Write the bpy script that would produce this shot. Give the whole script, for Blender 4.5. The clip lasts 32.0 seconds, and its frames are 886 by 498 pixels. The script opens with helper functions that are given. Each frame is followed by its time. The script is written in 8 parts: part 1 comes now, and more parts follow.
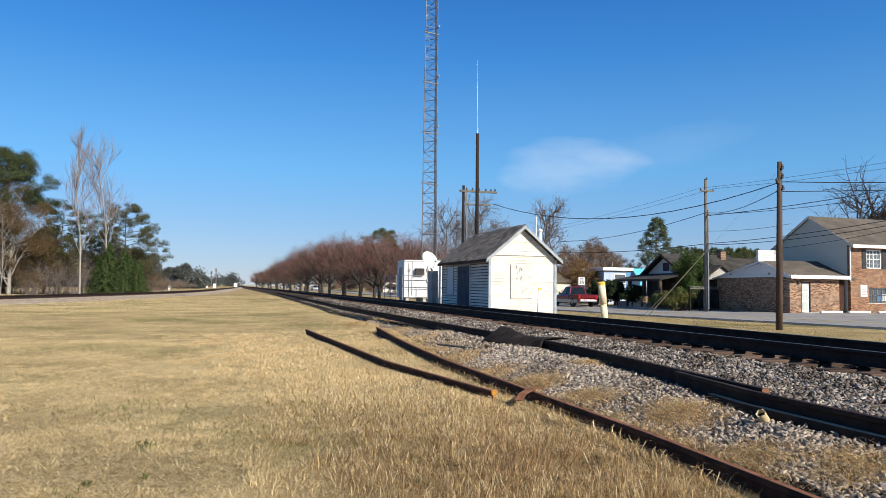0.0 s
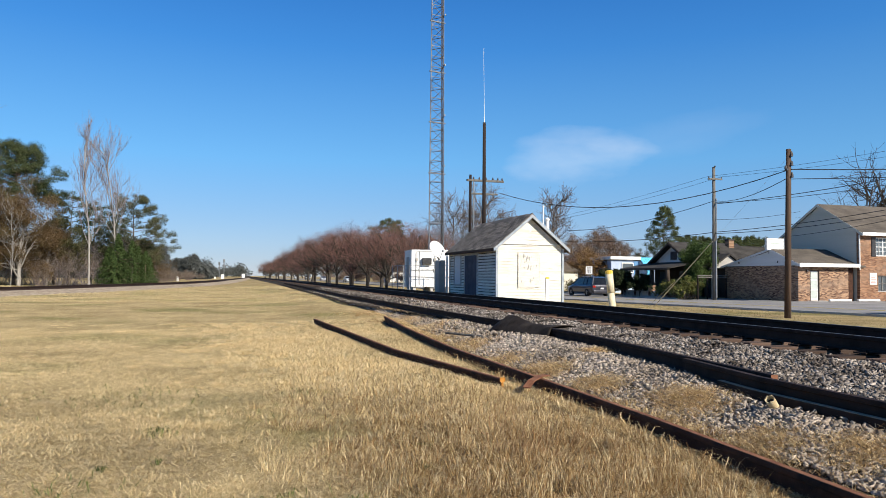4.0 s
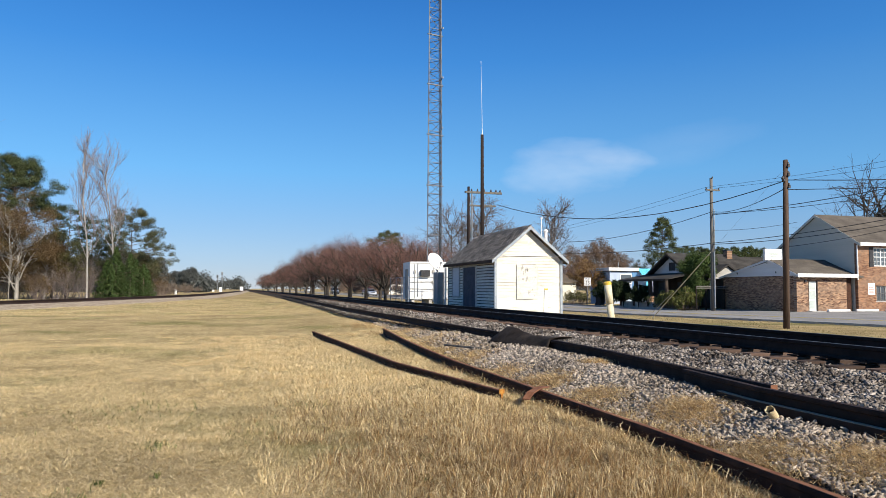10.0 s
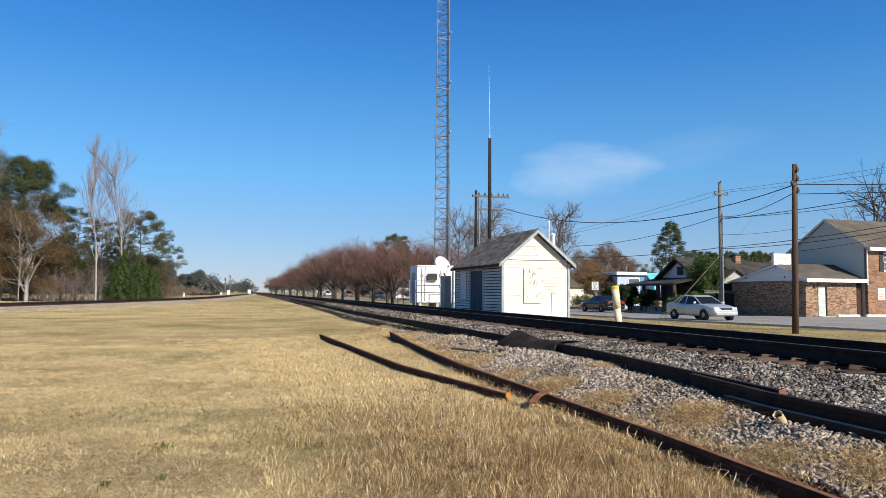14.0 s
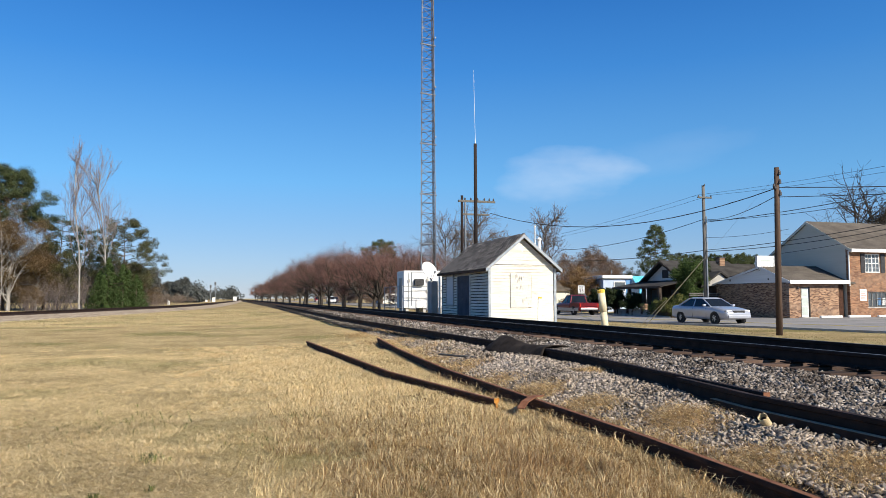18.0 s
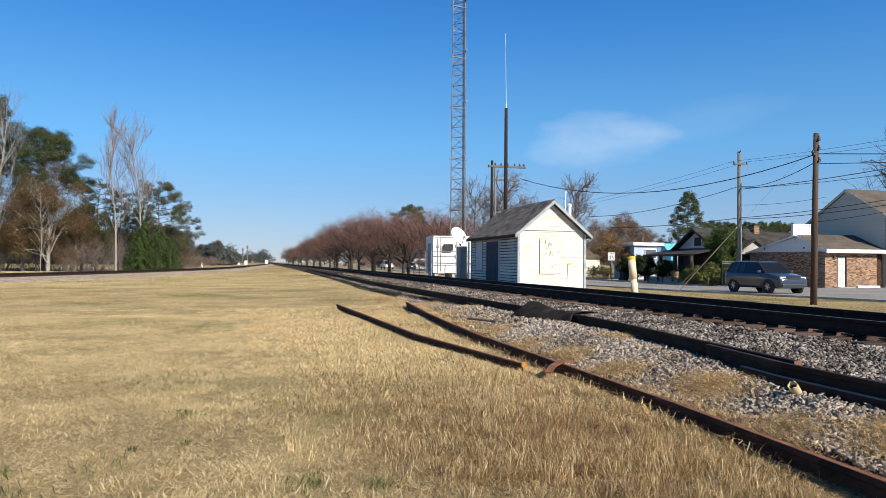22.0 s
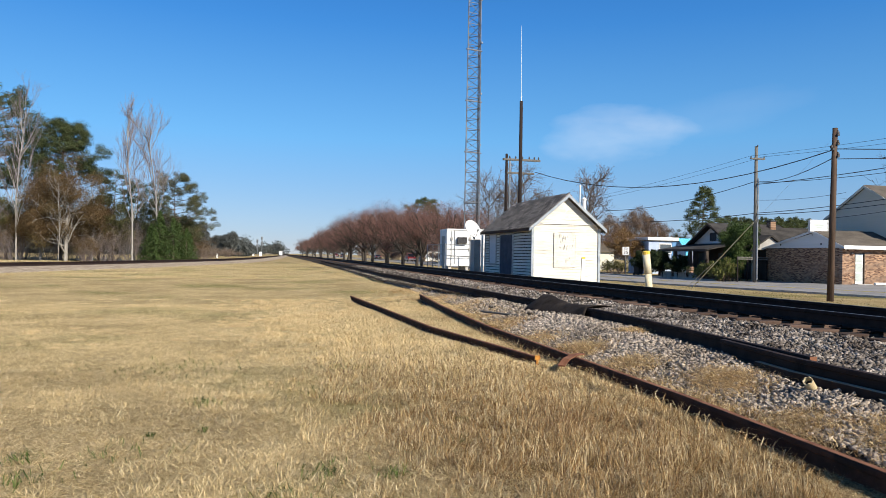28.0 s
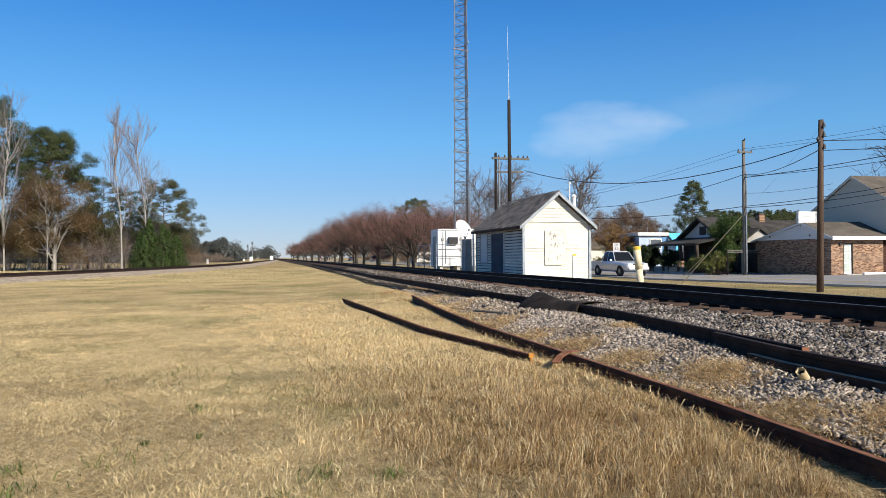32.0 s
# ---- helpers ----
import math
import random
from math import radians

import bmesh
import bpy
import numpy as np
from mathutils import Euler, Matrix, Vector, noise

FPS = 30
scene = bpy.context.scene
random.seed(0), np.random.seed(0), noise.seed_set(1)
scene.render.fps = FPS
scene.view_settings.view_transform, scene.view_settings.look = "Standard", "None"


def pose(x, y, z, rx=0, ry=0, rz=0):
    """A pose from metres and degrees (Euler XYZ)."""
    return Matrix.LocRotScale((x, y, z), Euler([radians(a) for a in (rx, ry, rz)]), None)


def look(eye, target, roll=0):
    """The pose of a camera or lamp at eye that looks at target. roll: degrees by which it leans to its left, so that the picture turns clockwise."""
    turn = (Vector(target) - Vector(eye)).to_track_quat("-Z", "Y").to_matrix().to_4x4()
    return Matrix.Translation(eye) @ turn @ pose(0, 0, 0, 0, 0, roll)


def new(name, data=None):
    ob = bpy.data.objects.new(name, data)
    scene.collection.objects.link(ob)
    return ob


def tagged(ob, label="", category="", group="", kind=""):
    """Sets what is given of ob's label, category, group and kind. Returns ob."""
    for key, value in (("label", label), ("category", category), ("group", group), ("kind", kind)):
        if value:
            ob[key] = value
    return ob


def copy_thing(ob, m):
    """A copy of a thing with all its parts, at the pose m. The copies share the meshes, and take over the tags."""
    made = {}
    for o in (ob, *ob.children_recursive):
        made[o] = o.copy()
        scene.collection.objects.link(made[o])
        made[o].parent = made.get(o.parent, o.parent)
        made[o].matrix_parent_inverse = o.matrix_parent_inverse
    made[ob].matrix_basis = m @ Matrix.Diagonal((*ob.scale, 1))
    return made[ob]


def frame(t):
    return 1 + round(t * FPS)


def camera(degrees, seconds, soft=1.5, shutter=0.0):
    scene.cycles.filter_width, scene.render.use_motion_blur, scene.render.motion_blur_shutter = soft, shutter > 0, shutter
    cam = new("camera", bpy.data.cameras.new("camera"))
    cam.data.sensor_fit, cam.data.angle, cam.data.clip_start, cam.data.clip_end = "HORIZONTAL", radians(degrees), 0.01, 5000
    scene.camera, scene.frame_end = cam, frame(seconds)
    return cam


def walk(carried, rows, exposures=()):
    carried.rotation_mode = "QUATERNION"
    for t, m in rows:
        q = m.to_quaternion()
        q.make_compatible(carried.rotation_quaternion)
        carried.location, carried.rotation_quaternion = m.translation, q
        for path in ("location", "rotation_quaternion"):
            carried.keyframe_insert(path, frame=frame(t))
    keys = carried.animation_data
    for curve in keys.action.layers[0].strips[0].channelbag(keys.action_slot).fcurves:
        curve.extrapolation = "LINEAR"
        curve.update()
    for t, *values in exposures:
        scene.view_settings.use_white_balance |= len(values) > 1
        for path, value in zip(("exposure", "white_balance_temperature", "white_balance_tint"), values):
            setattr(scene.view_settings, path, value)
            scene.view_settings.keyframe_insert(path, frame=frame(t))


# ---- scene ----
cam = camera(64.0, 32.0, soft=0.65)
EXPOSURE, SUN_STRENGTH, SKY_STRENGTH, SKY_SAT, SKY_GAIN = 0.49, 5.0, 0.106, 1.3, 8.0

# camera path: seconds, eye, yaw, pitch, roll
PATH = [
    (0, 0.000, 0.000, 1.450, -16.800, 3.100, 0.700),
    (0.5, -0.005, 0.003, 1.434, -16.814, 1.891, 0.775),
    (1, -0.013, 0.002, 1.422, -16.800, 1.391, 0.681),
    (1.5, -0.013, -0.002, 1.434, -16.751, 1.722, 0.501),
    (2, -0.013, -0.003, 1.428, -16.564, 2.316, 0.435),
    (2.5, -0.013, 0.006, 1.434, -16.534, 2.377, 0.596),
    (4.5, -0.014, -0.005, 1.425, -16.155, 2.160, 0.415),
    (5, -0.014, -0.001, 1.425, -16.184, 1.952, 0.320),
    (5.5, -0.018, -0.009, 1.426, -16.121, 1.829, 0.399),
    (6, -0.012, -0.007, 1.419, -16.336, 1.251, 0.175),
    (6.5, -0.016, -0.006, 1.424, -16.328, 2.033, 0.338),
    (7, -0.016, -0.005, 1.423, -16.521, 1.717, 0.161),
    (7.5, -0.011, 0.012, 1.436, -17.053, 1.121, 0.269),
    (8, -0.021, -0.003, 1.432, -17.456, 1.660, -0.022),
    (8.5, -0.004, 0.011, 1.439, -16.844, 1.882, 0.467),
    (9, -0.014, -0.013, 1.413, -16.546, 3.137, 0.127),
    (9.5, -0.016, -0.015, 1.420, -16.375, 2.952, 0.056),
    (10, -0.020, -0.010, 1.423, -16.376, 3.248, 0.239),
    (10.5, -0.018, -0.005, 1.428, -17.511, 2.225, 0.384),
    (11, -0.022, -0.008, 1.415, -17.293, 3.170, 0.029),
    (11.5, -0.026, -0.021, 1.415, -16.873, 3.626, 0.284),
    (12, -0.008, -0.009, 1.424, -16.749, 3.304, 0.666),
    (12.5, -0.013, -0.006, 1.422, -15.914, 3.550, 0.522),
    (13, -0.015, -0.013, 1.425, -15.654, 3.655, 0.684),
    (13.5, -0.026, -0.021, 1.419, -15.635, 3.544, 0.586),
    (14, -0.014, -0.013, 1.416, -15.775, 3.542, 0.458),
    (14.5, -0.016, -0.009, 1.424, -15.784, 3.228, 0.260),
    (16.5, -0.018, -0.036, 1.442, -15.675, 2.848, 0.122),
    (17, -0.033, -0.046, 1.425, -15.759, 2.809, 0.198),
    (17.5, -0.020, -0.029, 1.449, -15.840, 3.280, -0.083),
    (18, -0.032, -0.041, 1.436, -16.884, 3.940, -0.128),
    (18.5, -0.031, -0.048, 1.411, -15.492, 3.439, 0.174),
    (19, -0.024, -0.046, 1.433, -15.612, 2.325, 0.506),
    (19.5, -0.046, -0.047, 1.418, -15.548, 2.172, 0.499),
    (20, -0.020, -0.051, 1.449, -14.576, 2.161, 0.305),
    (20.5, -0.040, -0.060, 1.438, -14.785, 2.075, 0.146),
    (21, -0.046, -0.055, 1.431, -14.330, 1.396, 0.111),
    (21.5, -0.041, -0.051, 1.431, -14.571, 0.478, 0.288),
    (22, -0.033, -0.053, 1.421, -14.520, 1.149, 0.504),
    (22.5, -0.033, -0.049, 1.433, -14.848, 1.287, 0.332),
    (23, -0.033, -0.055, 1.429, -14.275, 1.853, 0.839),
    (23.5, -0.038, -0.052, 1.417, -14.285, 2.497, 0.701),
    (24, -0.043, -0.048, 1.428, -13.752, 1.577, 0.893),
    (24.5, -0.050, -0.055, 1.419, -13.749, 1.664, 1.062),
    (25, -0.030, -0.041, 1.437, -14.143, 2.943, 1.025),
    (25.5, -0.034, -0.047, 1.435, -14.217, 2.093, 0.932),
    (27.5, -0.049, -0.066, 1.403, -13.546, 0.612, 0.834),
    (28, -0.051, -0.072, 1.413, -13.438, 0.569, 1.024),
    (28.5, -0.053, -0.078, 1.412, -13.321, 0.940, 0.614),
    (29, -0.043, -0.071, 1.426, -14.198, 3.225, -0.822),
    (29.5, -0.044, -0.065, 1.424, -14.633, 3.795, -0.954),
    (30, -0.054, -0.078, 1.414, -14.448, 3.205, -0.133),
    (30.5, -0.050, -0.068, 1.407, -13.923, 2.236, 0.193),
    (31, -0.053, -0.073, 1.404, -14.243, 1.820, 0.050),
    (31.5, -0.049, -0.065, 1.405, -14.349, 1.071, -0.108),
    (32, -0.051, -0.062, 1.407, -14.153, 0.606, -0.374),
]
walk(cam, [(t, pose(x, y, z, 90 + pitch, 0, yaw) @ pose(0, 0, 0, 0, 0, roll)) for t, x, y, z, yaw, pitch, roll in PATH],
     exposures=[(0.0, EXPOSURE), (32.0, EXPOSURE)])

# ---- light: clear winter sky, low sun behind the camera to the right ----
SUN_ELEV, SUN_AZ = 32.0, 157.0      # azimuth clockwise from +y
world = bpy.data.worlds.new("sky")
scene.world = world
world.use_nodes = True
wn, wl = world.node_tree.nodes, world.node_tree.links
wn.clear()
sky = wn.new("ShaderNodeTexSky")
sky.sky_type = "NISHITA"
sky.sun_disc = False
sky.sun_elevation, sky.sun_rotation = radians(SUN_ELEV), radians(SUN_AZ)
sky.altitude, sky.air_density, sky.dust_density, sky.ozone_density = 800, 1.0, 0.0, 3.5
# thin wisp of cloud, a soft patch of the real sky
geo = wn.new("ShaderNodeTexCoord")
sep = wn.new("ShaderNodeSeparateXYZ")
wl.new(geo.outputs["Generated"], sep.inputs[0])


def wmath(op, a, b=None, c=None):
    n = wn.new("ShaderNodeMath")
    n.operation = op
    for i, v in enumerate((a, b, c)):
        if v is None:
            continue
        if isinstance(v, (int, float)):
            n.inputs[i].default_value = v
        else:
            wl.new(v, n.inputs[i])
    return n.outputs[0]


az = wmath("ARCTAN2", sep.outputs[0], sep.outputs[1])
el = wmath("ARCSINE", sep.outputs[2])
wisp_noise = wn.new("ShaderNodeTexNoise")
wisp_noise.inputs["Scale"].default_value = 14.0
wisp_noise.inputs["Detail"].default_value = 5.0
stretch = wn.new("ShaderNodeMapping")
stretch.inputs["Scale"].default_value = (1.0, 1.0, 2.6)
wl.new(geo.outputs["Generated"], stretch.inputs[0])
wl.new(stretch.outputs[0], wisp_noise.inputs["Vector"])


def wisp(caz, cel, raz, rel, tilt=0.0):
    da = wmath("SUBTRACT", az, radians(caz))
    de = wmath("SUBTRACT", wmath("SUBTRACT", el, radians(cel)), wmath("MULTIPLY", da, tilt))
    da = wmath("DIVIDE", da, radians(raz))
    de = wmath("DIVIDE", de, radians(rel))
    d = wmath("ADD", wmath("MULTIPLY", da, da), wmath("MULTIPLY", de, de))
    edge = wmath("ADD", d, wmath("MULTIPLY", wmath("SUBTRACT", wisp_noise.outputs["Fac"], 0.5), 1.6))
    return wmath("MAXIMUM", wmath("SUBTRACT", 1.0, edge), 0.0)


cloud = wmath("ADD", wmath("MULTIPLY", wisp(27.0, 9.7, 6.0, 2.3, 0.06), 0.24), wmath("MULTIPLY", wisp(34.0, 10.9, 7.0, 1.7, 0.15), 0.05))
cloud = wmath("MINIMUM", cloud, 0.32)
mixc = wn.new("ShaderNodeMixRGB")
mixc.inputs[2].default_value = (6.2, 6.5, 7.0, 1)
hue = wn.new("ShaderNodeHueSaturation")
hue.inputs["Saturation"].default_value = SKY_SAT
wl.new(sky.outputs[0], hue.inputs["Color"])
# clear-air tone by height above the horizon, blended with the physical sky
tone = wn.new("ShaderNodeValToRGB")
ramp = tone.color_ramp
ramp.elements[0].position, ramp.elements[0].color = 0.0, (0.315, 0.40, 0.60, 1)
ramp.elements[1].position, ramp.elements[1].color = 1.0, (0.009, 0.036, 0.11, 1)
for at, c in ((0.037, (0.275, 0.435, 0.70)), (0.102, (0.165, 0.465, 0.87)), (0.20, (0.060, 0.285, 0.76)), (0.26, (0.034, 0.20, 0.64)), (0.40, (0.018, 0.085, 0.26)), (0.60, (0.012, 0.050, 0.15))):
    ramp.elements.new(at).color = (*c, 1)
wl.new(wmath("DIVIDE", el, radians(90)), tone.inputs[0])
gain = wn.new("ShaderNodeVectorMath")
gain.operation = "SCALE"
toward = wn.new("ShaderNodeVectorMath")
toward.operation = "DOT_PRODUCT"
toward.inputs[1].default_value = (math.sin(radians(SUN_AZ)) * math.cos(radians(SUN_ELEV)), math.cos(radians(SUN_AZ)) * math.cos(radians(SUN_ELEV)), math.sin(radians(SUN_ELEV)))
wl.new(geo.outputs["Generated"], toward.inputs[0])
# a clear sky is darkest a quarter turn from the sun
darker = wmath("MULTIPLY_ADD", wmath("MULTIPLY", toward.outputs["Value"], toward.outputs["Value"]), 0.26, 0.74)
wl.new(wmath("MULTIPLY", darker, SKY_GAIN), gain.inputs["Scale"])
wl.new(tone.outputs[0], gain.inputs[0])
blend = wn.new("ShaderNodeMixRGB")
blend.inputs[0].default_value = 0.8
wl.new(hue.outputs[0], blend.inputs[1])
wl.new(gain.outputs[0], blend.inputs[2])
wl.new(blend.outputs[0], mixc.inputs[1])
wl.new(cloud, mixc.inputs[0])
bg = wn.new("ShaderNodeBackground")
bg.inputs["Strength"].default_value = SKY_STRENGTH
out = wn.new("ShaderNodeOutputWorld")
wl.new(mixc.outputs[0], bg.inputs[0])
wl.new(bg.outputs[0], out.inputs[0])

sun_data = bpy.data.lights.new("sun", "SUN")
sun_data.energy, sun_data.angle, sun_data.color = SUN_STRENGTH, radians(0.53), (1.0, 0.91, 0.77)
sun = new("sun", sun_data)
_a, _e = radians(SUN_AZ), radians(SUN_ELEV)
sun.matrix_world = look((math.sin(_a) * 60, math.cos(_a) * 60 , math.tan(_e) * 60), (0, 0, 0))


# ---- materials ----
def hexc(c):
    return (*c, 1.0)


def material(name, c1, c2, scale=3.0, rough=0.85, metal=0.0, bump=0.25, fine=60.0, spots=None, spot_scale=1.2, spot_at=0.6,
             rand=0.0, island=0.0, spec=0.3, stretch=(1, 1, 1), fine_amp=0.35, bump_dist=0.01):
    """Two-scale procedural surface: broad tone c1..c2, fine grain, optional stains, variation from piece to piece."""
    m = bpy.data.materials.new(name)
    m.use_nodes = True
    n, l = m.node_tree.nodes, m.node_tree.links
    p = n["Principled BSDF"]
    tc = n.new("ShaderNodeTexCoord")
    mp = n.new("ShaderNodeMapping")
    mp.inputs["Scale"].default_value = stretch
    l.new(tc.outputs["Object"], mp.inputs[0])
    a = n.new("ShaderNodeTexNoise")
    a.inputs["Scale"].default_value, a.inputs["Detail"].default_value = scale, 6
    l.new(mp.outputs[0], a.inputs["Vector"])
    b = n.new("ShaderNodeTexNoise")
    b.inputs["Scale"].default_value, b.inputs["Detail"].default_value = fine, 3
    l.new(mp.outputs[0], b.inputs["Vector"])
    r = n.new("ShaderNodeValToRGB")
    r.color_ramp.elements[0].position, r.color_ramp.elements[0].color = 0.35, hexc(c1)
    r.color_ramp.elements[1].position, r.color_ramp.elements[1].color = 0.65, hexc(c2)
    l.new(a.outputs["Fac"], r.inputs[0])
    col = r.outputs[0]
    if spots:
        s = n.new("ShaderNodeTexNoise")
        s.inputs["Scale"].default_value, s.inputs["Detail"].default_value = spot_scale, 7
        l.new(mp.outputs[0], s.inputs["Vector"])
        sr = n.new("ShaderNodeMapRange")
        sr.inputs[1].default_value, sr.inputs[2].default_value = spot_at, spot_at + 0.12
        l.new(s.outputs["Fac"], sr.inputs[0])
        mx = n.new("ShaderNodeMixRGB")
        mx.inputs[2].default_value = hexc(spots)
        l.new(sr.outputs[0], mx.inputs[0])
        l.new(col, mx.inputs[1])
        col = mx.outputs[0]
    gain = n.new("ShaderNodeMapRange")
    gain.inputs[3].default_value, gain.inputs[4].default_value = 1 - fine_amp, 1 + fine_amp
    l.new(b.outputs["Fac"], gain.inputs[0])
    val = gain.outputs[0]
    for amount, source in ((rand, "obj"), (island, "isl")):
        if amount:
            if source == "obj":
                src = n.new("ShaderNodeObjectInfo").outputs["Random"]
            else:
                src = n.new("ShaderNodeNewGeometry").outputs["Random Per Island"]
            g2 = n.new("ShaderNodeMapRange")
            g2.inputs[3].default_value, g2.inputs[4].default_value = 1 - amount, 1 + amount
            l.new(src, g2.inputs[0])
            mm = n.new("ShaderNodeMath")
            mm.operation = "MULTIPLY"
            l.new(val, mm.inputs[0])
            l.new(g2.outputs[0], mm.inputs[1])
            val = mm.outputs[0]
    sc = n.new("ShaderNodeVectorMath")
    sc.operation = "SCALE"
    l.new(col, sc.inputs[0])
    l.new(val, sc.inputs["Scale"])
    l.new(sc.outputs[0], p.inputs["Base Color"])
    p.inputs["Roughness"].default_value, p.inputs["Metallic"].default_value = rough, metal
    p.inputs["Specular IOR Level"].default_value = spec
    if bump:
        bp = n.new("ShaderNodeBump")
        bp.inputs["Strength"].default_value, bp.inputs["Distance"].default_value = bump, bump_dist
        l.new(b.outputs["Fac"], bp.inputs["Height"])
        l.new(bp.outputs[0], p.inputs["Normal"])
    return m


def leaf_material(name, c1, c2, c3, translucent=0.25, spread=0.35, patch=None, patch_scale=0.2, patch_at=0.5):
    """Foliage: three tones from leaf to leaf, some light through the leaf."""
    m = bpy.data.materials.new(name)
    m.use_nodes = True
    n, l = m.node_tree.nodes, m.node_tree.links
    p = n["Principled BSDF"]
    g = n.new("ShaderNodeNewGeometry")
    r = n.new("ShaderNodeValToRGB")
    r.color_ramp.elements[0].color, r.color_ramp.elements[1].color = hexc(c1), hexc(c3)
    e = r.color_ramp.elements.new(0.5)
    e.color = hexc(c2)
    l.new(g.outputs["Random Per Island"], r.inputs[0])
    tc = n.new("ShaderNodeTexCoord")
    a = n.new("ShaderNodeTexNoise")
    a.inputs["Scale"].default_value = 0.5
    l.new(tc.outputs["Object"], a.inputs["Vector"])
    gain = n.new("ShaderNodeMapRange")
    gain.inputs[3].default_value, gain.inputs[4].default_value = 1 - spread, 1 + spread
    l.new(a.outputs["Fac"], gain.inputs[0])
    oi = n.new("ShaderNodeObjectInfo")
    g2 = n.new("ShaderNodeMapRange")
    g2.inputs[3].default_value, g2.inputs[4].default_value = 0.82, 1.18
    l.new(oi.outputs["Random"], g2.inputs[0])
    mm = n.new("ShaderNodeMath")
    mm.operation = "MULTIPLY"
    l.new(gain.outputs[0], mm.inputs[0])
    l.new(g2.outputs[0], mm.inputs[1])
    sc = n.new("ShaderNodeVectorMath")
    sc.operation = "SCALE"
    col = r.outputs[0]
    if patch:
        s = n.new("ShaderNodeTexNoise")
        s.inputs["Scale"].default_value, s.inputs["Detail"].default_value = patch_scale, 5
        l.new(tc.outputs["Object"], s.inputs["Vector"])
        sr = n.new("ShaderNodeMapRange")
        sr.inputs[1].default_value, sr.inputs[2].default_value = patch_at, patch_at + 0.16
        sr.inputs[4].default_value = 0.75
        l.new(s.outputs["Fac"], sr.inputs[0])
        mp = n.new("ShaderNodeMixRGB")
        mp.inputs[2].default_value = hexc(patch)
        l.new(sr.outputs[0], mp.inputs[0])
        l.new(col, mp.inputs[1])
        col = mp.outputs[0]
    l.new(col, sc.inputs[0])
    l.new(mm.outputs[0], sc.inputs["Scale"])
    l.new(sc.outputs[0], p.inputs["Base Color"])
    p.inputs["Roughness"].default_value = 0.75
    p.inputs["Specular IOR Level"].default_value = 0.15
    if translucent:
        t = n.new("ShaderNodeBsdfTranslucent")
        l.new(sc.outputs[0], t.inputs[0])
        mx = n.new("ShaderNodeMixShader")
        mx.inputs[0].default_value = translucent
        l.new(p.outputs[0], mx.inputs[1])
        l.new(t.outputs[0], mx.inputs[2])
        l.new(mx.outputs[0], n["Material Output"].inputs[0])
    return m


def brick_material(name, c1, c2, mortar, rot=False):
    """Running-bond brick, 0.2 x 0.067 m, toned brick by brick; rot: for walls that face along x."""
    m = bpy.data.materials.new(name)
    m.use_nodes = True
    n, l = m.node_tree.nodes, m.node_tree.links
    p = n["Principled BSDF"]
    tc = n.new("ShaderNodeTexCoord")
    sp = n.new("ShaderNodeSeparateXYZ")
    cb = n.new("ShaderNodeCombineXYZ")
    l.new(tc.outputs["Object"], sp.inputs[0])
    l.new(sp.outputs[1 if rot else 0], cb.inputs[0])
    l.new(sp.outputs[2], cb.inputs[1])
    bt = n.new("ShaderNodeTexBrick")
    bt.inputs["Color1"].default_value, bt.inputs["Color2"].default_value = hexc(c1), hexc(c2)
    bt.inputs["Mortar"].default_value = hexc(mortar)
    bt.inputs["Scale"].default_value = 1.0
    bt.inputs["Mortar Size"].default_value = 0.007
    bt.inputs["Brick Width"].default_value, bt.inputs["Row Height"].default_value = 0.21, 0.072
    l.new(cb.outputs[0], bt.inputs["Vector"])
    a = n.new("ShaderNodeTexNoise")
    a.inputs["Scale"].default_value, a.inputs["Detail"].default_value = 1.5, 5
    l.new(tc.outputs["Object"], a.inputs["Vector"])
    gain = n.new("ShaderNodeMapRange")
    gain.inputs[1].default_value, gain.inputs[2].default_value = 0.3, 0.7
    gain.inputs[3].default_value, gain.inputs[4].default_value = 0.86, 1.14
    l.new(a.outputs["Fac"], gain.inputs[0])
    sc = n.new("ShaderNodeVectorMath")
    sc.operation = "SCALE"
    l.new(bt.outputs["Color"], sc.inputs[0])
    l.new(gain.outputs[0], sc.inputs["Scale"])
    l.new(sc.outputs[0], p.inputs["Base Color"])
    p.inputs["Roughness"].default_value = 0.9
    bp = n.new("ShaderNodeBump")
    bp.inputs["Strength"].default_value, bp.inputs["Distance"].default_value = 0.5, 0.006
    bp.invert = True
    l.new(bt.outputs["Fac"], bp.inputs["Height"])
    l.new(bp.outputs[0], p.inputs["Normal"])
    return m


def glass_material(name, tint, shine=0.7):
    m = bpy.data.materials.new(name)
    m.use_nodes = True
    p = m.node_tree.nodes["Principled BSDF"]
    p.inputs["Base Color"].default_value = hexc(tint)
    p.inputs["Roughness"].default_value = 0.06
    p.inputs["Specular IOR Level"].default_value = shine
    return m


def car_paint(name, c):
    m = material(name, c, tuple(v * 0.92 for v in c), scale=2.0, rough=0.28, metal=0.35, bump=0.0, fine=400, fine_amp=0.06, spec=0.5)
    p = m.node_tree.nodes["Principled BSDF"]
    p.inputs["Coat Weight"].default_value = 0.7
    p.inputs["Coat Roughness"].default_value = 0.08
    return m


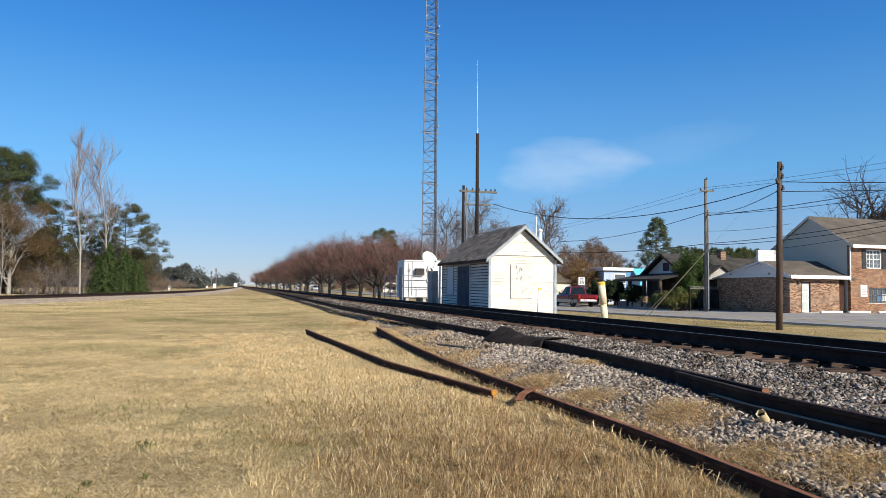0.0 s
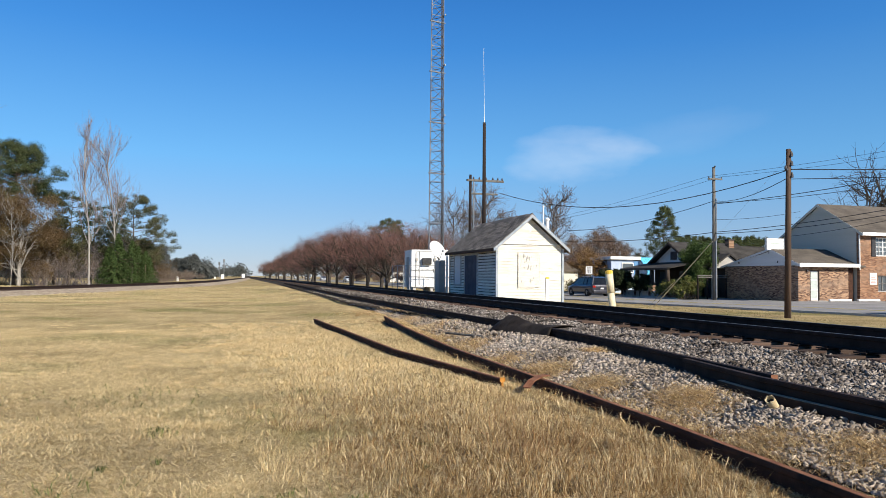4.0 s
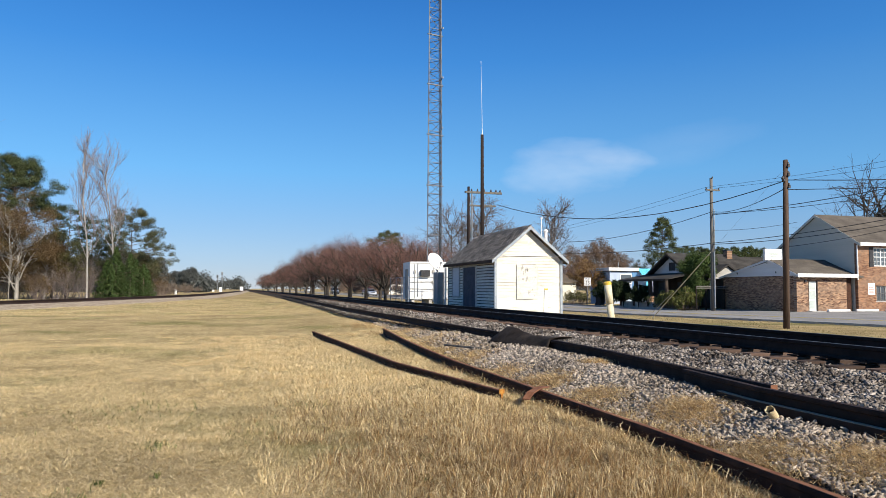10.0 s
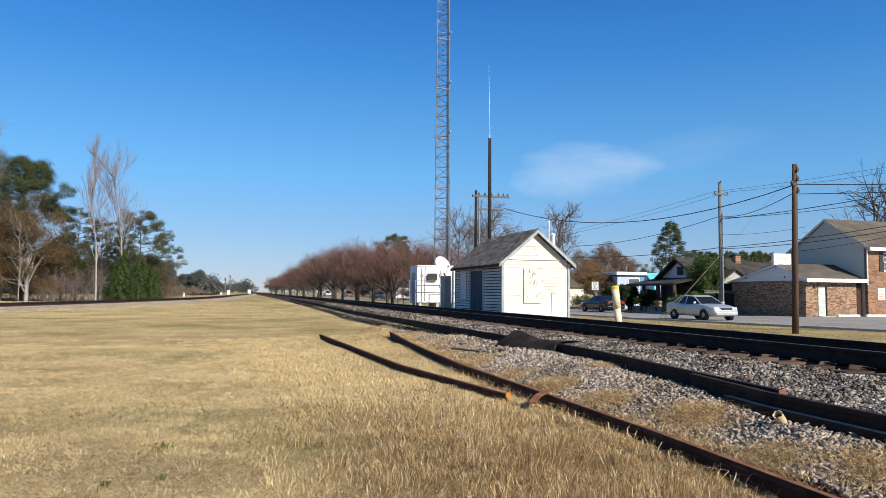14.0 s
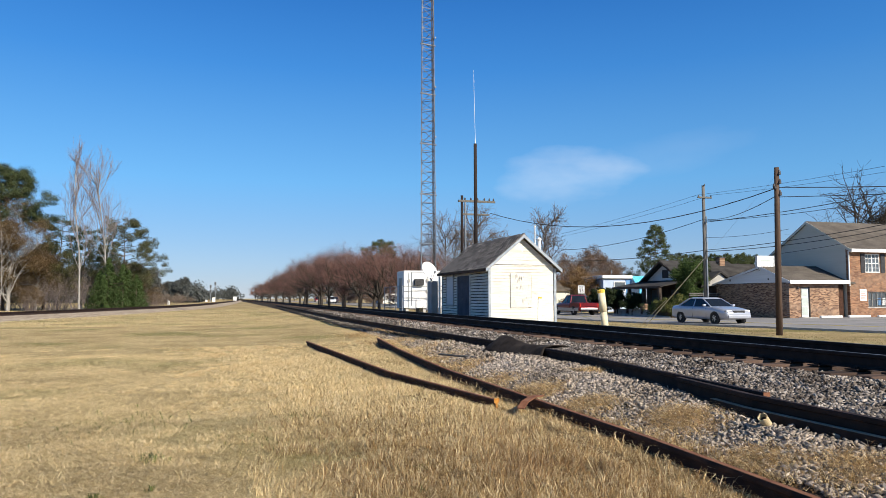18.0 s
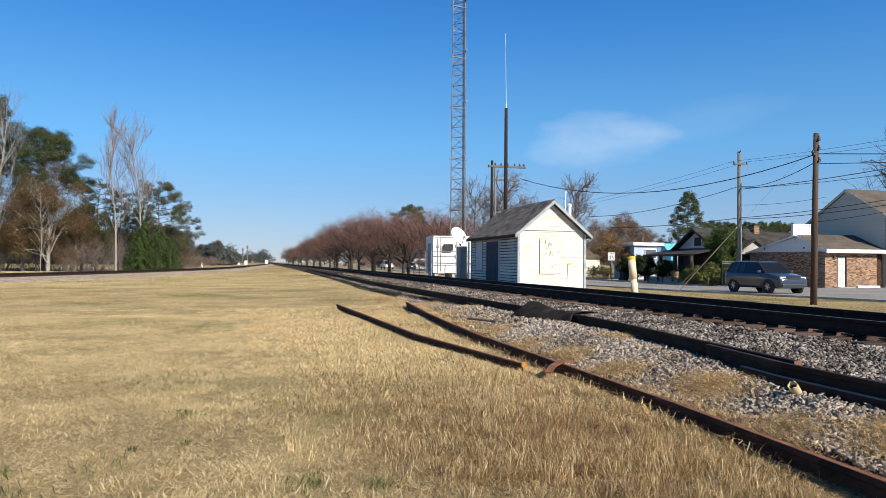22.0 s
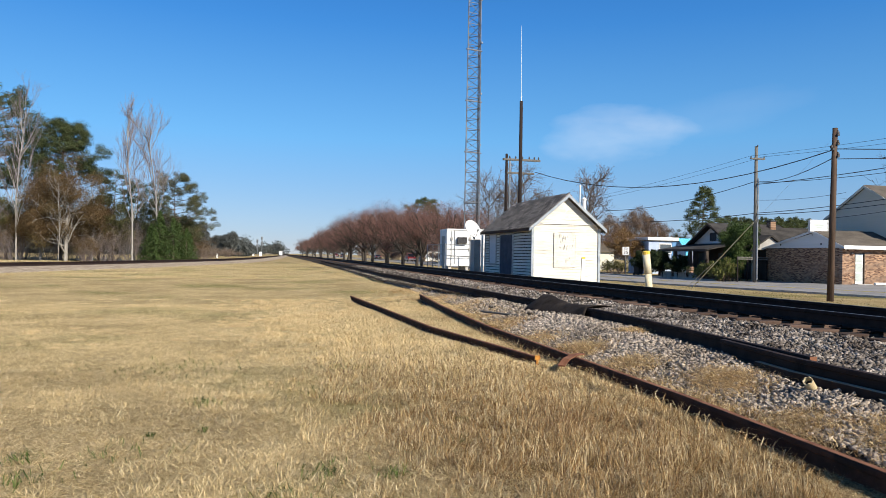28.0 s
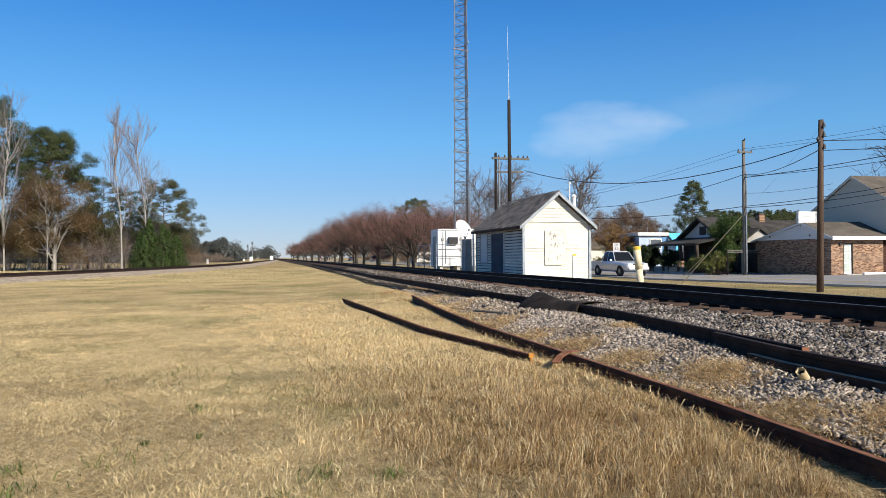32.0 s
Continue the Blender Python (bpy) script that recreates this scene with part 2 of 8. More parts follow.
M = {}
M["ground"] = material("dry_lawn", (0.305, 0.23, 0.115), (0.455, 0.352, 0.188), scale=0.5, rough=1.0, bump=0.9, fine=38, spots=(0.235, 0.205, 0.088), spot_scale=0.22, spot_at=0.51, spec=0.05, fine_amp=0.85, bump_dist=0.03)
# bed taken near-black: the shade in the gaps between loose stones is its colour
M["gravel"] = material("ballast_bed_gap_shade", (0.030, 0.024, 0.020), (0.095, 0.080, 0.067), scale=24, rough=0.95, bump=1.0, fine=55, fine_amp=0.6, spec=0.05, bump_dist=0.04, spots=(0.11, 0.088, 0.06), spot_scale=0.7, spot_at=0.6)
M["branch_gravel"] = material("pale_branch_gravel", (0.26, 0.205, 0.15), (0.50, 0.42, 0.32), scale=3, rough=0.95, bump=1.0, fine=16, fine_amp=0.7, spec=0.1, bump_dist=0.06)
M["stone"] = material("ballast_stone", (0.25, 0.218, 0.185), (0.40, 0.355, 0.31), scale=12, rough=0.95, bump=0.4, fine=90, rand=0.35, spec=0.05)
M["stone_many"] = material("ballast_stones_loose", (0.245, 0.205, 0.168), (0.425, 0.365, 0.308), scale=0.9, rough=0.95, bump=0.4, fine=90, island=0.55, spec=0.05)
M["blade"] = leaf_material("dry_grass_blade", (0.19, 0.10, 0.042), (0.56, 0.38, 0.172), (1.0, 0.83, 0.53), 0.25, 0.35, (0.33, 0.185, 0.088), 0.6, 0.56)
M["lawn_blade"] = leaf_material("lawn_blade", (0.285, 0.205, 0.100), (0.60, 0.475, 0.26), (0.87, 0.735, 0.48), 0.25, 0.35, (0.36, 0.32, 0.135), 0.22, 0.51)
M["green_blade"] = leaf_material("green_blade", (0.09, 0.13, 0.03), (0.14, 0.18, 0.05), (0.22, 0.23, 0.09), 0.25)
# rust, taken near-black to put shade on the loose rails' side faces
M["rust"] = material("rusted_rail", (0.045, 0.020, 0.013), (0.085, 0.040, 0.025), scale=5, rough=0.9, metal=0.1, bump=0.4, fine=120, spots=(0.028, 0.016, 0.012), spot_scale=3, spot_at=0.55)
M["old_rail"] = material("dark_rail_steel", (0.018, 0.0105, 0.0085), (0.038, 0.022, 0.017), scale=5, rough=0.85, metal=0.1, bump=0.3, fine=120)
M["rail_head"] = material("worn_rail_head", (0.15, 0.14, 0.135), (0.25, 0.24, 0.235), scale=6, rough=0.5, metal=0.8, bump=0.1, fine=200)
M["rail_cut"] = material("rust_orange_cut", (0.30, 0.115, 0.022), (0.50, 0.24, 0.05), scale=25, rough=0.95, bump=0.3)
M["tie"] = material("weathered_tie", (0.048, 0.030, 0.023), (0.115, 0.075, 0.057), scale=3, rough=0.95, bump=0.7, fine=45, stretch=(0.25, 2.5, 2.5), rand=0.45)
M["asphalt"] = material("grey_asphalt", (0.235, 0.228, 0.222), (0.31, 0.30, 0.295), scale=0.5, rough=0.95, bump=0.3, fine=120, spots=(0.17, 0.165, 0.16), spot_scale=0.9, spot_at=0.6)
M["concrete"] = material("pale_concrete", (0.36, 0.35, 0.33), (0.48, 0.47, 0.45), scale=1.5, rough=0.9, bump=0.3, fine=60, spots=(0.25, 0.24, 0.22), spot_scale=1.5, spot_at=0.6)
M["road_paint"] = material("worn_road_paint", (0.55, 0.40, 0.06), (0.62, 0.47, 0.10), scale=5, rough=0.8, bump=0.1)
M["white_board"] = material("weathered_white_clapboard", (0.62, 0.585, 0.505), (0.75, 0.715, 0.63), scale=2.2, rough=0.75, bump=0.35, fine=30, stretch=(1, 1, 6), spots=(0.42, 0.38, 0.32), spot_scale=2.4, spot_at=0.62, rand=0.10)
M["grey_board"] = material("weathered_grey_clapboard", (0.40, 0.385, 0.355), (0.56, 0.54, 0.51), scale=2.2, rough=0.8, bump=0.4, fine=30, stretch=(1, 1, 6), spots=(0.27, 0.24, 0.20), spot_scale=3.0, spot_at=0.68, rand=0.15)
M["trim_white"] = material("flaking_white_trim", (0.60, 0.61, 0.62), (0.76, 0.76, 0.76), scale=4, rough=0.7, bump=0.3, fine=60, spots=(0.33, 0.31, 0.28), spot_scale=6, spot_at=0.6)
M["blue_trim"] = material("faded_blue_trim", (0.25, 0.29, 0.34), (0.38, 0.42, 0.46), scale=4, rough=0.7, bump=0.3, fine=60, spots=(0.52, 0.52, 0.52), spot_scale=6, spot_at=0.6)
M["shingle"] = material("weathered_shingle", (0.090, 0.080, 0.072), (0.165, 0.147, 0.128), scale=1.6, rough=0.95, bump=0.5, fine=40, spots=(0.36, 0.315, 0.265), spot_scale=1.6, spot_at=0.53, rand=0.5)
M["brown_shingle"] = material("brown_roof_shingle", (0.085, 0.073, 0.061), (0.130, 0.112, 0.094), scale=0.9, rough=0.95, bump=0.6, fine=14, stretch=(1, 1, 3), spots=(0.068, 0.059, 0.052), spot_scale=0.7, spot_at=0.58)
M["dark_shingle"] = material("dark_roof_shingle", (0.028, 0.026, 0.025), (0.058, 0.054, 0.051), scale=1.2, rough=0.95, bump=0.6, fine=14, stretch=(1, 1, 3))
M["door_blue"] = material("dark_blue_door_paint", (0.035, 0.045, 0.07), (0.06, 0.07, 0.10), scale=3, rough=0.7, bump=0.2, fine=50)
M["brick_s"] = brick_material("tan_brick", (0.085, 0.034, 0.020), (0.42, 0.26, 0.155), (0.27, 0.21, 0.165))
M["brick_w"] = brick_material("tan_brick_turned", (0.085, 0.034, 0.020), (0.42, 0.26, 0.155), (0.27, 0.21, 0.165), rot=True)
M["brick_2"] = brick_material("orange_brick", (0.13, 0.052, 0.027), (0.35, 0.185, 0.098), (0.27, 0.21, 0.16))
M["siding"] = material("cream_siding", (0.56, 0.55, 0.47), (0.63, 0.61, 0.53), scale=0.8, rough=0.8, bump=0.12, fine=9, stretch=(0.1, 0.1, 2.0), fine_amp=0.06)
M["siding_blue"] = material("pale_grey_siding", (0.60, 0.61, 0.62), (0.70, 0.70, 0.70), scale=0.8, rough=0.8, bump=0.15, fine=9, stretch=(0.1, 0.1, 2.0), fine_amp=0.08)
M["fascia"] = material("white_fascia_paint", (0.74, 0.74, 0.72), (0.82, 0.82, 0.80), scale=2, rough=0.6, bump=0.1)
M["window"] = glass_material("window_glass", (0.10, 0.12, 0.14))
M["shutter"] = material("dark_shutter", (0.03, 0.03, 0.035), (0.05, 0.05, 0.055), scale=4, rough=0.6, bump=0.2)
M["iron"] = material("painted_iron", (0.05, 0.05, 0.055), (0.09, 0.09, 0.095), scale=6, rough=0.6, metal=0.3, bump=0.2)
M["galv"] = material("galvanised_steel", (0.22, 0.24, 0.26), (0.34, 0.36, 0.38), scale=3, rough=0.5, metal=0.6, bump=0.1, fine=60)
M["tower_steel"] = material("tower_steel", (0.10, 0.115, 0.14), (0.19, 0.205, 0.235), scale=2, rough=0.6, metal=0.3, bump=0.2, spots=(0.14, 0.10, 0.075), spot_scale=2, spot_at=0.6)
M["pole_wood"] = material("weathered_pole_wood", (0.052, 0.034, 0.025), (0.115, 0.078, 0.058), scale=3, rough=0.95, bump=0.6, fine=40, stretch=(3, 3, 0.2))
M["grey_pole"] = material("grey_pole_wood", (0.095, 0.092, 0.085), (0.18, 0.17, 0.155), scale=3, rough=0.95, bump=0.6, fine=40, stretch=(3, 3, 0.2))
M["dark_pole"] = material("tarred_pole_wood", (0.014, 0.010, 0.0095), (0.032, 0.023, 0.020), scale=3, rough=0.95, bump=0.6, fine=40, stretch=(3, 3, 0.2))
M["wire"] = material("black_cable", (0.02, 0.02, 0.022), (0.035, 0.035, 0.04), scale=3, rough=0.6, bump=0.0)
M["guy"] = material("pale_guy_guard", (0.50, 0.47, 0.36), (0.62, 0.58, 0.45), scale=3, rough=0.6, bump=0.1)
M["post_cream"] = material("cream_marker_post", (0.60, 0.52, 0.34), (0.72, 0.64, 0.46), scale=5, rough=0.6, bump=0.15, spots=(0.45, 0.38, 0.24), spot_scale=6, spot_at=0.6)
M["post_yellow"] = material("yellow_post_cap", (0.75, 0.48, 0.06), (0.82, 0.56, 0.10), scale=5, rough=0.5, bump=0.1)
M["white_steel"] = material("white_painted_steel", (0.70, 0.71, 0.71), (0.80, 0.80, 0.80), scale=2, rough=0.5, bump=0.15, spots=(0.50, 0.48, 0.44), spot_scale=2.5, spot_at=0.66)
M["grey_steel"] = material("grey_cabinet_paint", (0.32, 0.31, 0.29), (0.40, 0.39, 0.37), scale=2, rough=0.6, bump=0.15)
M["tarp"] = material("black_tarp", (0.020, 0.016, 0.014), (0.045, 0.037, 0.032), scale=4, rough=0.9, bump=0.5, fine=30, spec=0.1)
M["clay_pipe"] = material("tan_clay_pipe", (0.48, 0.38, 0.22), (0.60, 0.50, 0.32), scale=8, rough=0.85, bump=0.3)
M["pipe_dark"] = material("pipe_inside_shade", (0.03, 0.025, 0.02), (0.05, 0.04, 0.03), scale=8, rough=1.0, bump=0.3)
M["sign_white"] = material("white_sign_face", (0.72, 0.72, 0.71), (0.80, 0.80, 0.79), scale=2, rough=0.5, bump=0.05)
M["sign_ink"] = material("black_sign_paint", (0.02, 0.02, 0.02), (0.03, 0.03, 0.03), scale=3, rough=0.6, bump=0.0)
M["bar_grey"] = material("faded_lettering", (0.42, 0.47, 0.45), (0.50, 0.55, 0.53), scale=3, rough=0.6, bump=0.0)
M["bar_red"] = material("faded_red_lettering", (0.60, 0.32, 0.29), (0.66, 0.38, 0.34), scale=3, rough=0.6, bump=0.0)
M["cyan"] = material("bright_cyan_metal", (0.10, 0.48, 0.72), (0.14, 0.55, 0.78), scale=2, rough=0.5, bump=0.1)
M["bluewall"] = material("blue_painted_wall", (0.09, 0.22, 0.42), (0.13, 0.28, 0.50), scale=1.5, rough=0.7, bump=0.15)
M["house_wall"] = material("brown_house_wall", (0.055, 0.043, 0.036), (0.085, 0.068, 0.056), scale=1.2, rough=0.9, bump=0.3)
M["bark"] = material("grey_brown_bark", (0.085, 0.065, 0.05), (0.17, 0.135, 0.105), scale=4, rough=0.95, bump=0.8, fine=25, stretch=(3, 3, 0.5))
M["bark_pale"] = material("pale_bare_bark", (0.22, 0.205, 0.185), (0.36, 0.34, 0.315), scale=3, rough=0.95, bump=0.6, fine=25, stretch=(3, 3, 0.5))
M["bark_twig"] = material("winter_twigs", (0.15, 0.115, 0.10), (0.24, 0.19, 0.165), scale=3, rough=0.95, bump=0.2)
M["bark_dark"] = material("dark_wet_bark", (0.035, 0.03, 0.027), (0.07, 0.06, 0.05), scale=4, rough=0.95, bump=0.8, fine=25)
M["pear"] = leaf_material("russet_pear_leaves", (0.140, 0.072, 0.060), (0.22, 0.120, 0.099), (0.30, 0.182, 0.15), 0.3, 0.4)
M["brown_leaf"] = leaf_material("brown_oak_leaves", (0.088, 0.058, 0.026), (0.150, 0.100, 0.046), (0.22, 0.155, 0.08), 0.25)
M["orange_leaf"] = leaf_material("orange_autumn_leaves", (0.13, 0.070, 0.028), (0.20, 0.118, 0.048), (0.28, 0.185, 0.085), 0.25)
M["pine"] = leaf_material("pine_needles", (0.046, 0.064, 0.028), (0.076, 0.098, 0.041), (0.118, 0.136, 0.060), 0.15)
M["olive"] = leaf_material("olive_leaves", (0.060, 0.066, 0.024), (0.110, 0.108, 0.044), (0.18, 0.165, 0.075), 0.2)
M["cedar"] = leaf_material("deep_green_cedar", (0.034, 0.060, 0.018), (0.052, 0.086, 0.025), (0.078, 0.112, 0.035), 0.15)
M["grey_twig_leaf"] = leaf_material("grey_brown_twigs", (0.12, 0.095, 0.075), (0.19, 0.15, 0.12), (0.26, 0.21, 0.17), 0.2)
# distance haze is put into these leaf colours
M["far_leaf"] = leaf_material("hazy_far_trees", (0.058, 0.066, 0.064), (0.078, 0.085, 0.080), (0.10, 0.104, 0.095), 0.1)
M["tyre"] = material("black_rubber", (0.018, 0.018, 0.018), (0.03, 0.03, 0.03), scale=8, rough=0.85, bump=0.2)
M["alloy"] = material("alloy_wheel", (0.42, 0.42, 0.43), (0.55, 0.55, 0.56), scale=8, rough=0.35, metal=0.7, bump=0.0)
M["car_glass"] = glass_material("tinted_car_glass", (0.012, 0.014, 0.017), 0.35)
M["lamp_clear"] = material("clear_lamp_lens", (0.62, 0.64, 0.66), (0.75, 0.76, 0.78), scale=20, rough=0.15, bump=0.0, spec=0.6)
M["lamp_red"] = material("red_lamp_lens", (0.35, 0.02, 0.015), (0.42, 0.03, 0.02), scale=20, rough=0.2, bump=0.0, spec=0.6)
M["black_plastic"] = material("black_plastic", (0.02, 0.02, 0.022), (0.035, 0.035, 0.037), scale=8, rough=0.6, bump=0.1)
M["plate"] = material("pale_plate", (0.55, 0.56, 0.58), (0.62, 0.63, 0.65), scale=8, rough=0.5, bump=0.0)
M["signal_light"] = material("signal_housing", (0.02, 0.02, 0.022), (0.03, 0.03, 0.03), scale=8, rough=0.7, bump=0.0)
# lighter rust for the loose rails' lit tops, the strap and a cut end
M["rust_top"] = material("red_brown_rust", (0.16, 0.066, 0.036), (0.27, 0.125, 0.07), scale=6, rough=0.9, metal=0.1, bump=0.3, fine=120)
M["twig_mauve"] = material("fine_mauve_twigs", (0.17, 0.145, 0.148), (0.25, 0.22, 0.222), scale=3, rough=0.95, bump=0.2)
M["umber_leaf"] = leaf_material("umber_winter_crown", (0.105, 0.070, 0.050), (0.19, 0.13, 0.095), (0.28, 0.205, 0.155), 0.2)
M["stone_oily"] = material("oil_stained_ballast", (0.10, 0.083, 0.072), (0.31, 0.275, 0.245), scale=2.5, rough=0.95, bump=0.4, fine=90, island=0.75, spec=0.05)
# far turf: same grass, its brighter, evener look at distance put into the colour
M["far_blade"] = leaf_material("paled_far_lawn_blade", (0.60, 0.475, 0.26), (0.68, 0.55, 0.31), (0.76, 0.63, 0.375), 0.25, 0.3, (0.44, 0.40, 0.19), 0.22, 0.51)
M["straw_blade"] = leaf_material("straw_blade", (0.53, 0.41, 0.21), (0.76, 0.605, 0.34), (0.94, 0.79, 0.50), 0.25, 0.3, (0.51, 0.39, 0.20), 0.5, 0.58)
M["verge_blade"] = leaf_material("verge_blade", (0.20, 0.165, 0.075), (0.31, 0.25, 0.12), (0.42, 0.34, 0.17), 0.25, 0.3, (0.17, 0.19, 0.07), 0.3, 0.48)
# bottom layer of dead blades, darkened to put gap shade between the bunches
M["thatch"] = leaf_material("brown_gap_shade_blade", (0.09, 0.048, 0.021), (0.23, 0.135, 0.058), (0.50, 0.34, 0.16), 0.2, 0.35)
M["russet_needle"] = leaf_material("russet_winter_needles", (0.072, 0.045, 0.022), (0.115, 0.076, 0.038), (0.165, 0.118, 0.062), 0.25, 0.35, (0.095, 0.095, 0.040), 0.18, 0.52)
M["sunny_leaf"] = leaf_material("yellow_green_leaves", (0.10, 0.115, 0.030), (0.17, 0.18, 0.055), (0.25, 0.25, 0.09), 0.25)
M["grey_green"] = leaf_material("grey_green_needles", (0.075, 0.085, 0.044), (0.108, 0.115, 0.060), (0.145, 0.148, 0.082), 0.15)
# dark green leaves, darkened further with the shade the hedge stands in
M["shaded_hedge"] = leaf_material("hedge_leaves_in_shade", (0.012, 0.020, 0.009), (0.024, 0.036, 0.015), (0.045, 0.06, 0.026), 0.1)
# dark brown that stands for the shade deep between the bunch-grass blades
M["gap_shade_sheet"] = material("dark_gap_shade", (0.070, 0.040, 0.020), (0.16, 0.098, 0.048), scale=3.0, rough=1.0, bump=0.9, fine=45, fine_amp=0.7, spec=0.05, bump_dist=0.03, spots=(0.22, 0.155, 0.08), spot_scale=1.6, spot_at=0.55)
M["pale_tan"] = material("pale_tan_top", (0.33, 0.27, 0.205), (0.42, 0.35, 0.27), scale=9, rough=1.0, bump=0.2, spec=0.05)
M["pale_blue"] = material("pale_blue_wall", (0.36, 0.44, 0.58), (0.44, 0.52, 0.66), scale=1.2, rough=0.8, bump=0.1, fine_amp=0.1)
M["twig_grey"] = material("grey_winter_twigs", (0.13, 0.115, 0.112), (0.20, 0.175, 0.17), scale=3, rough=0.95, bump=0.2)
M["dusk_leaf"] = leaf_material("dark_brown_leaves", (0.030, 0.022, 0.015), (0.055, 0.040, 0.026), (0.085, 0.062, 0.04), 0.2)



# ---- mesh helpers ----
def part(name, bm, mat, parent=None, label="", smooth=False):
    """One mesh object from a bmesh, under a thing or a part."""
    me = bpy.data.meshes.new(name)
    bmesh.ops.recalc_face_normals(bm, faces=bm.faces)
    bm.to_mesh(me)
    bm.free()
    if smooth:
        for f in me.polygons:
            f.use_smooth = True
    me.materials.append(mat)
    ob = new(name, me)
    ob.parent = parent
    if label:
        ob["label"] = label
    return ob


def share(name, me, m, parent=None, label=""):
    """Another object on mesh data that exists already."""
    ob = new(name, me)
    ob.parent = parent
    ob.matrix_basis = m
    if label:
        ob["label"] = label
    return ob


def thing(name, at=(0, 0, 0), turn=0.0, label="", category="", group="", kind=""):
    ob = new(name)
    ob.empty_display_size = 0.2
    ob.matrix_basis = pose(*at, 0, 0, turn)
    return tagged(ob, label, category, group, kind)


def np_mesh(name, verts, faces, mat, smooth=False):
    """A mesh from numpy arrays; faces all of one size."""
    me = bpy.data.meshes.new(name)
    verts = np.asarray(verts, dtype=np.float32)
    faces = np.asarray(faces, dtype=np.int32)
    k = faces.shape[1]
    me.vertices.add(len(verts))
    me.vertices.foreach_set("co", verts.ravel())
    me.loops.add(faces.size)
    me.loops.foreach_set("vertex_index", faces.ravel())
    me.polygons.add(len(faces))
    me.polygons.foreach_set("loop_start", np.arange(0, faces.size, k, dtype=np.int32))
    me.polygons.foreach_set("loop_total", np.full(len(faces), k, dtype=np.int32))
    if smooth:
        me.polygons.foreach_set("use_smooth", np.ones(len(faces), dtype=bool))
    me.update(calc_edges=True)
    me.materials.append(mat)
    return me


def B():
    return bmesh.new()


def box(bm, x0, x1, y0, y1, z0, z1, bevel=0.0, m=None):
    """A box between two corners, its edges rounded by bevel; m moves it."""
    r = bmesh.ops.create_cube(bm, size=1.0)
    vs = r["verts"]
    bmesh.ops.scale(bm, vec=(x1 - x0, y1 - y0, z1 - z0), verts=vs)
    bmesh.ops.translate(bm, vec=((x0 + x1) / 2, (y0 + y1) / 2, (z0 + z1) / 2), verts=vs)
    if bevel:
        es = list({e for v in vs for e in v.link_edges})
        out = bmesh.ops.bevel(bm, geom=es, offset=bevel, segments=2 if bevel > 0.02 else 1, affect="EDGES", profile=0.5)
        vs = list({v for f in out["faces"] for v in f.verts} | {v for v in vs if v.is_valid})
    if m is not None:
        bmesh.ops.transform(bm, matrix=m, verts=vs)
    return vs


def tube(bm, points, radii, n=8, cap=True):
    """A tapered tube along points."""
    rings = []
    pts = [Vector(p) for p in points]
    for i, p in enumerate(pts):
        d = (pts[min(i + 1, len(pts) - 1)] - pts[max(i - 1, 0)]).normalized()
        u = d.orthogonal().normalized() if abs(d.z) < 0.95 else Vector((1, 0, 0))
        u = (u - d * u.dot(d)).normalized()
        w = d.cross(u)
        r = radii[i] if hasattr(radii, "__len__") else radii
        rings.append([bm.verts.new(p + (u * math.cos(2 * math.pi * k / n) + w * math.sin(2 * math.pi * k / n)) * r) for k in range(n)])
    for a, b in zip(rings, rings[1:]):
        for k in range(n):
            bm.faces.new((a[k], a[(k + 1) % n], b[(k + 1) % n], b[k]))
    if cap and n > 2:
        bm.faces.new(rings[0][::-1])
        bm.faces.new(rings[-1])
    return rings


def prism(bm, outline, a, b, axis="y"):
    """An outline of two coordinates drawn out from a to b along an axis."""
    def at(p, s):
        return {"x": (s, p[0], p[1]), "y": (p[0], s, p[1]), "z": (p[0], p[1], s)}[axis]
    lo = [bm.verts.new(at(p, a)) for p in outline]
    hi = [bm.verts.new(at(p, b)) for p in outline]
    k = len(outline)
    bm.faces.new(lo)
    bm.faces.new(hi[::-1])
    for i in range(k):
        bm.faces.new((lo[i], lo[(i + 1) % k], hi[(i + 1) % k], hi[i]))
    return lo + hi


def sweep(bm, outline, path, ups=None):
    """A closed outline (across, up) swept along a path of points, level across."""
    rings = []
    pts = [Vector(p) for p in path]
    for i, p in enumerate(pts):
        d = pts[min(i + 1, len(pts) - 1)] - pts[max(i - 1, 0)]
        side = Vector((d.y, -d.x, 0)).normalized()
        rings.append([bm.verts.new(p + side * u + Vector((0, 0, v))) for u, v in outline])
    k = len(outline)
    for a, b in zip(rings, rings[1:]):
        for i in range(k):
            bm.faces.new((a[i], a[(i + 1) % k], b[(i + 1) % k], b[i]))
    bm.faces.new(rings[0][::-1])
    bm.faces.new(rings[-1])


def lerp(table, v):
    """Straight-line reading of a table of pairs."""
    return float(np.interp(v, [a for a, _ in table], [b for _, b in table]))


# ================= large structure =================
def profile(x):
    """Height of the soil across the line: lawn, then the bank under the ballast, then the far verge."""
    return lerp(((-400, 0.0), (1.5, 0.0), (3.3, 0.05), (4.2, 0.10), (10.5, 0.10), (11.5, 0.02), (30, 0.0)), x)


def road_z(y):
    """The road dips gently beyond the hut."""
    return lerp(((-50, 0.10), (20, 0.09), (30, 0.0), (40, -0.11), (50, -0.17), (64, -0.18), (110, -0.04), (200, 0.0)), y)


def dip(x, y):
    if x < 14 or x > 44:
        return 0.0
    return (road_z(y) - 0.05) * lerp(((14, 0.0), (22, 1.0), (33.5, 1.0), (36, 0.3), (44, 0.0)), x)


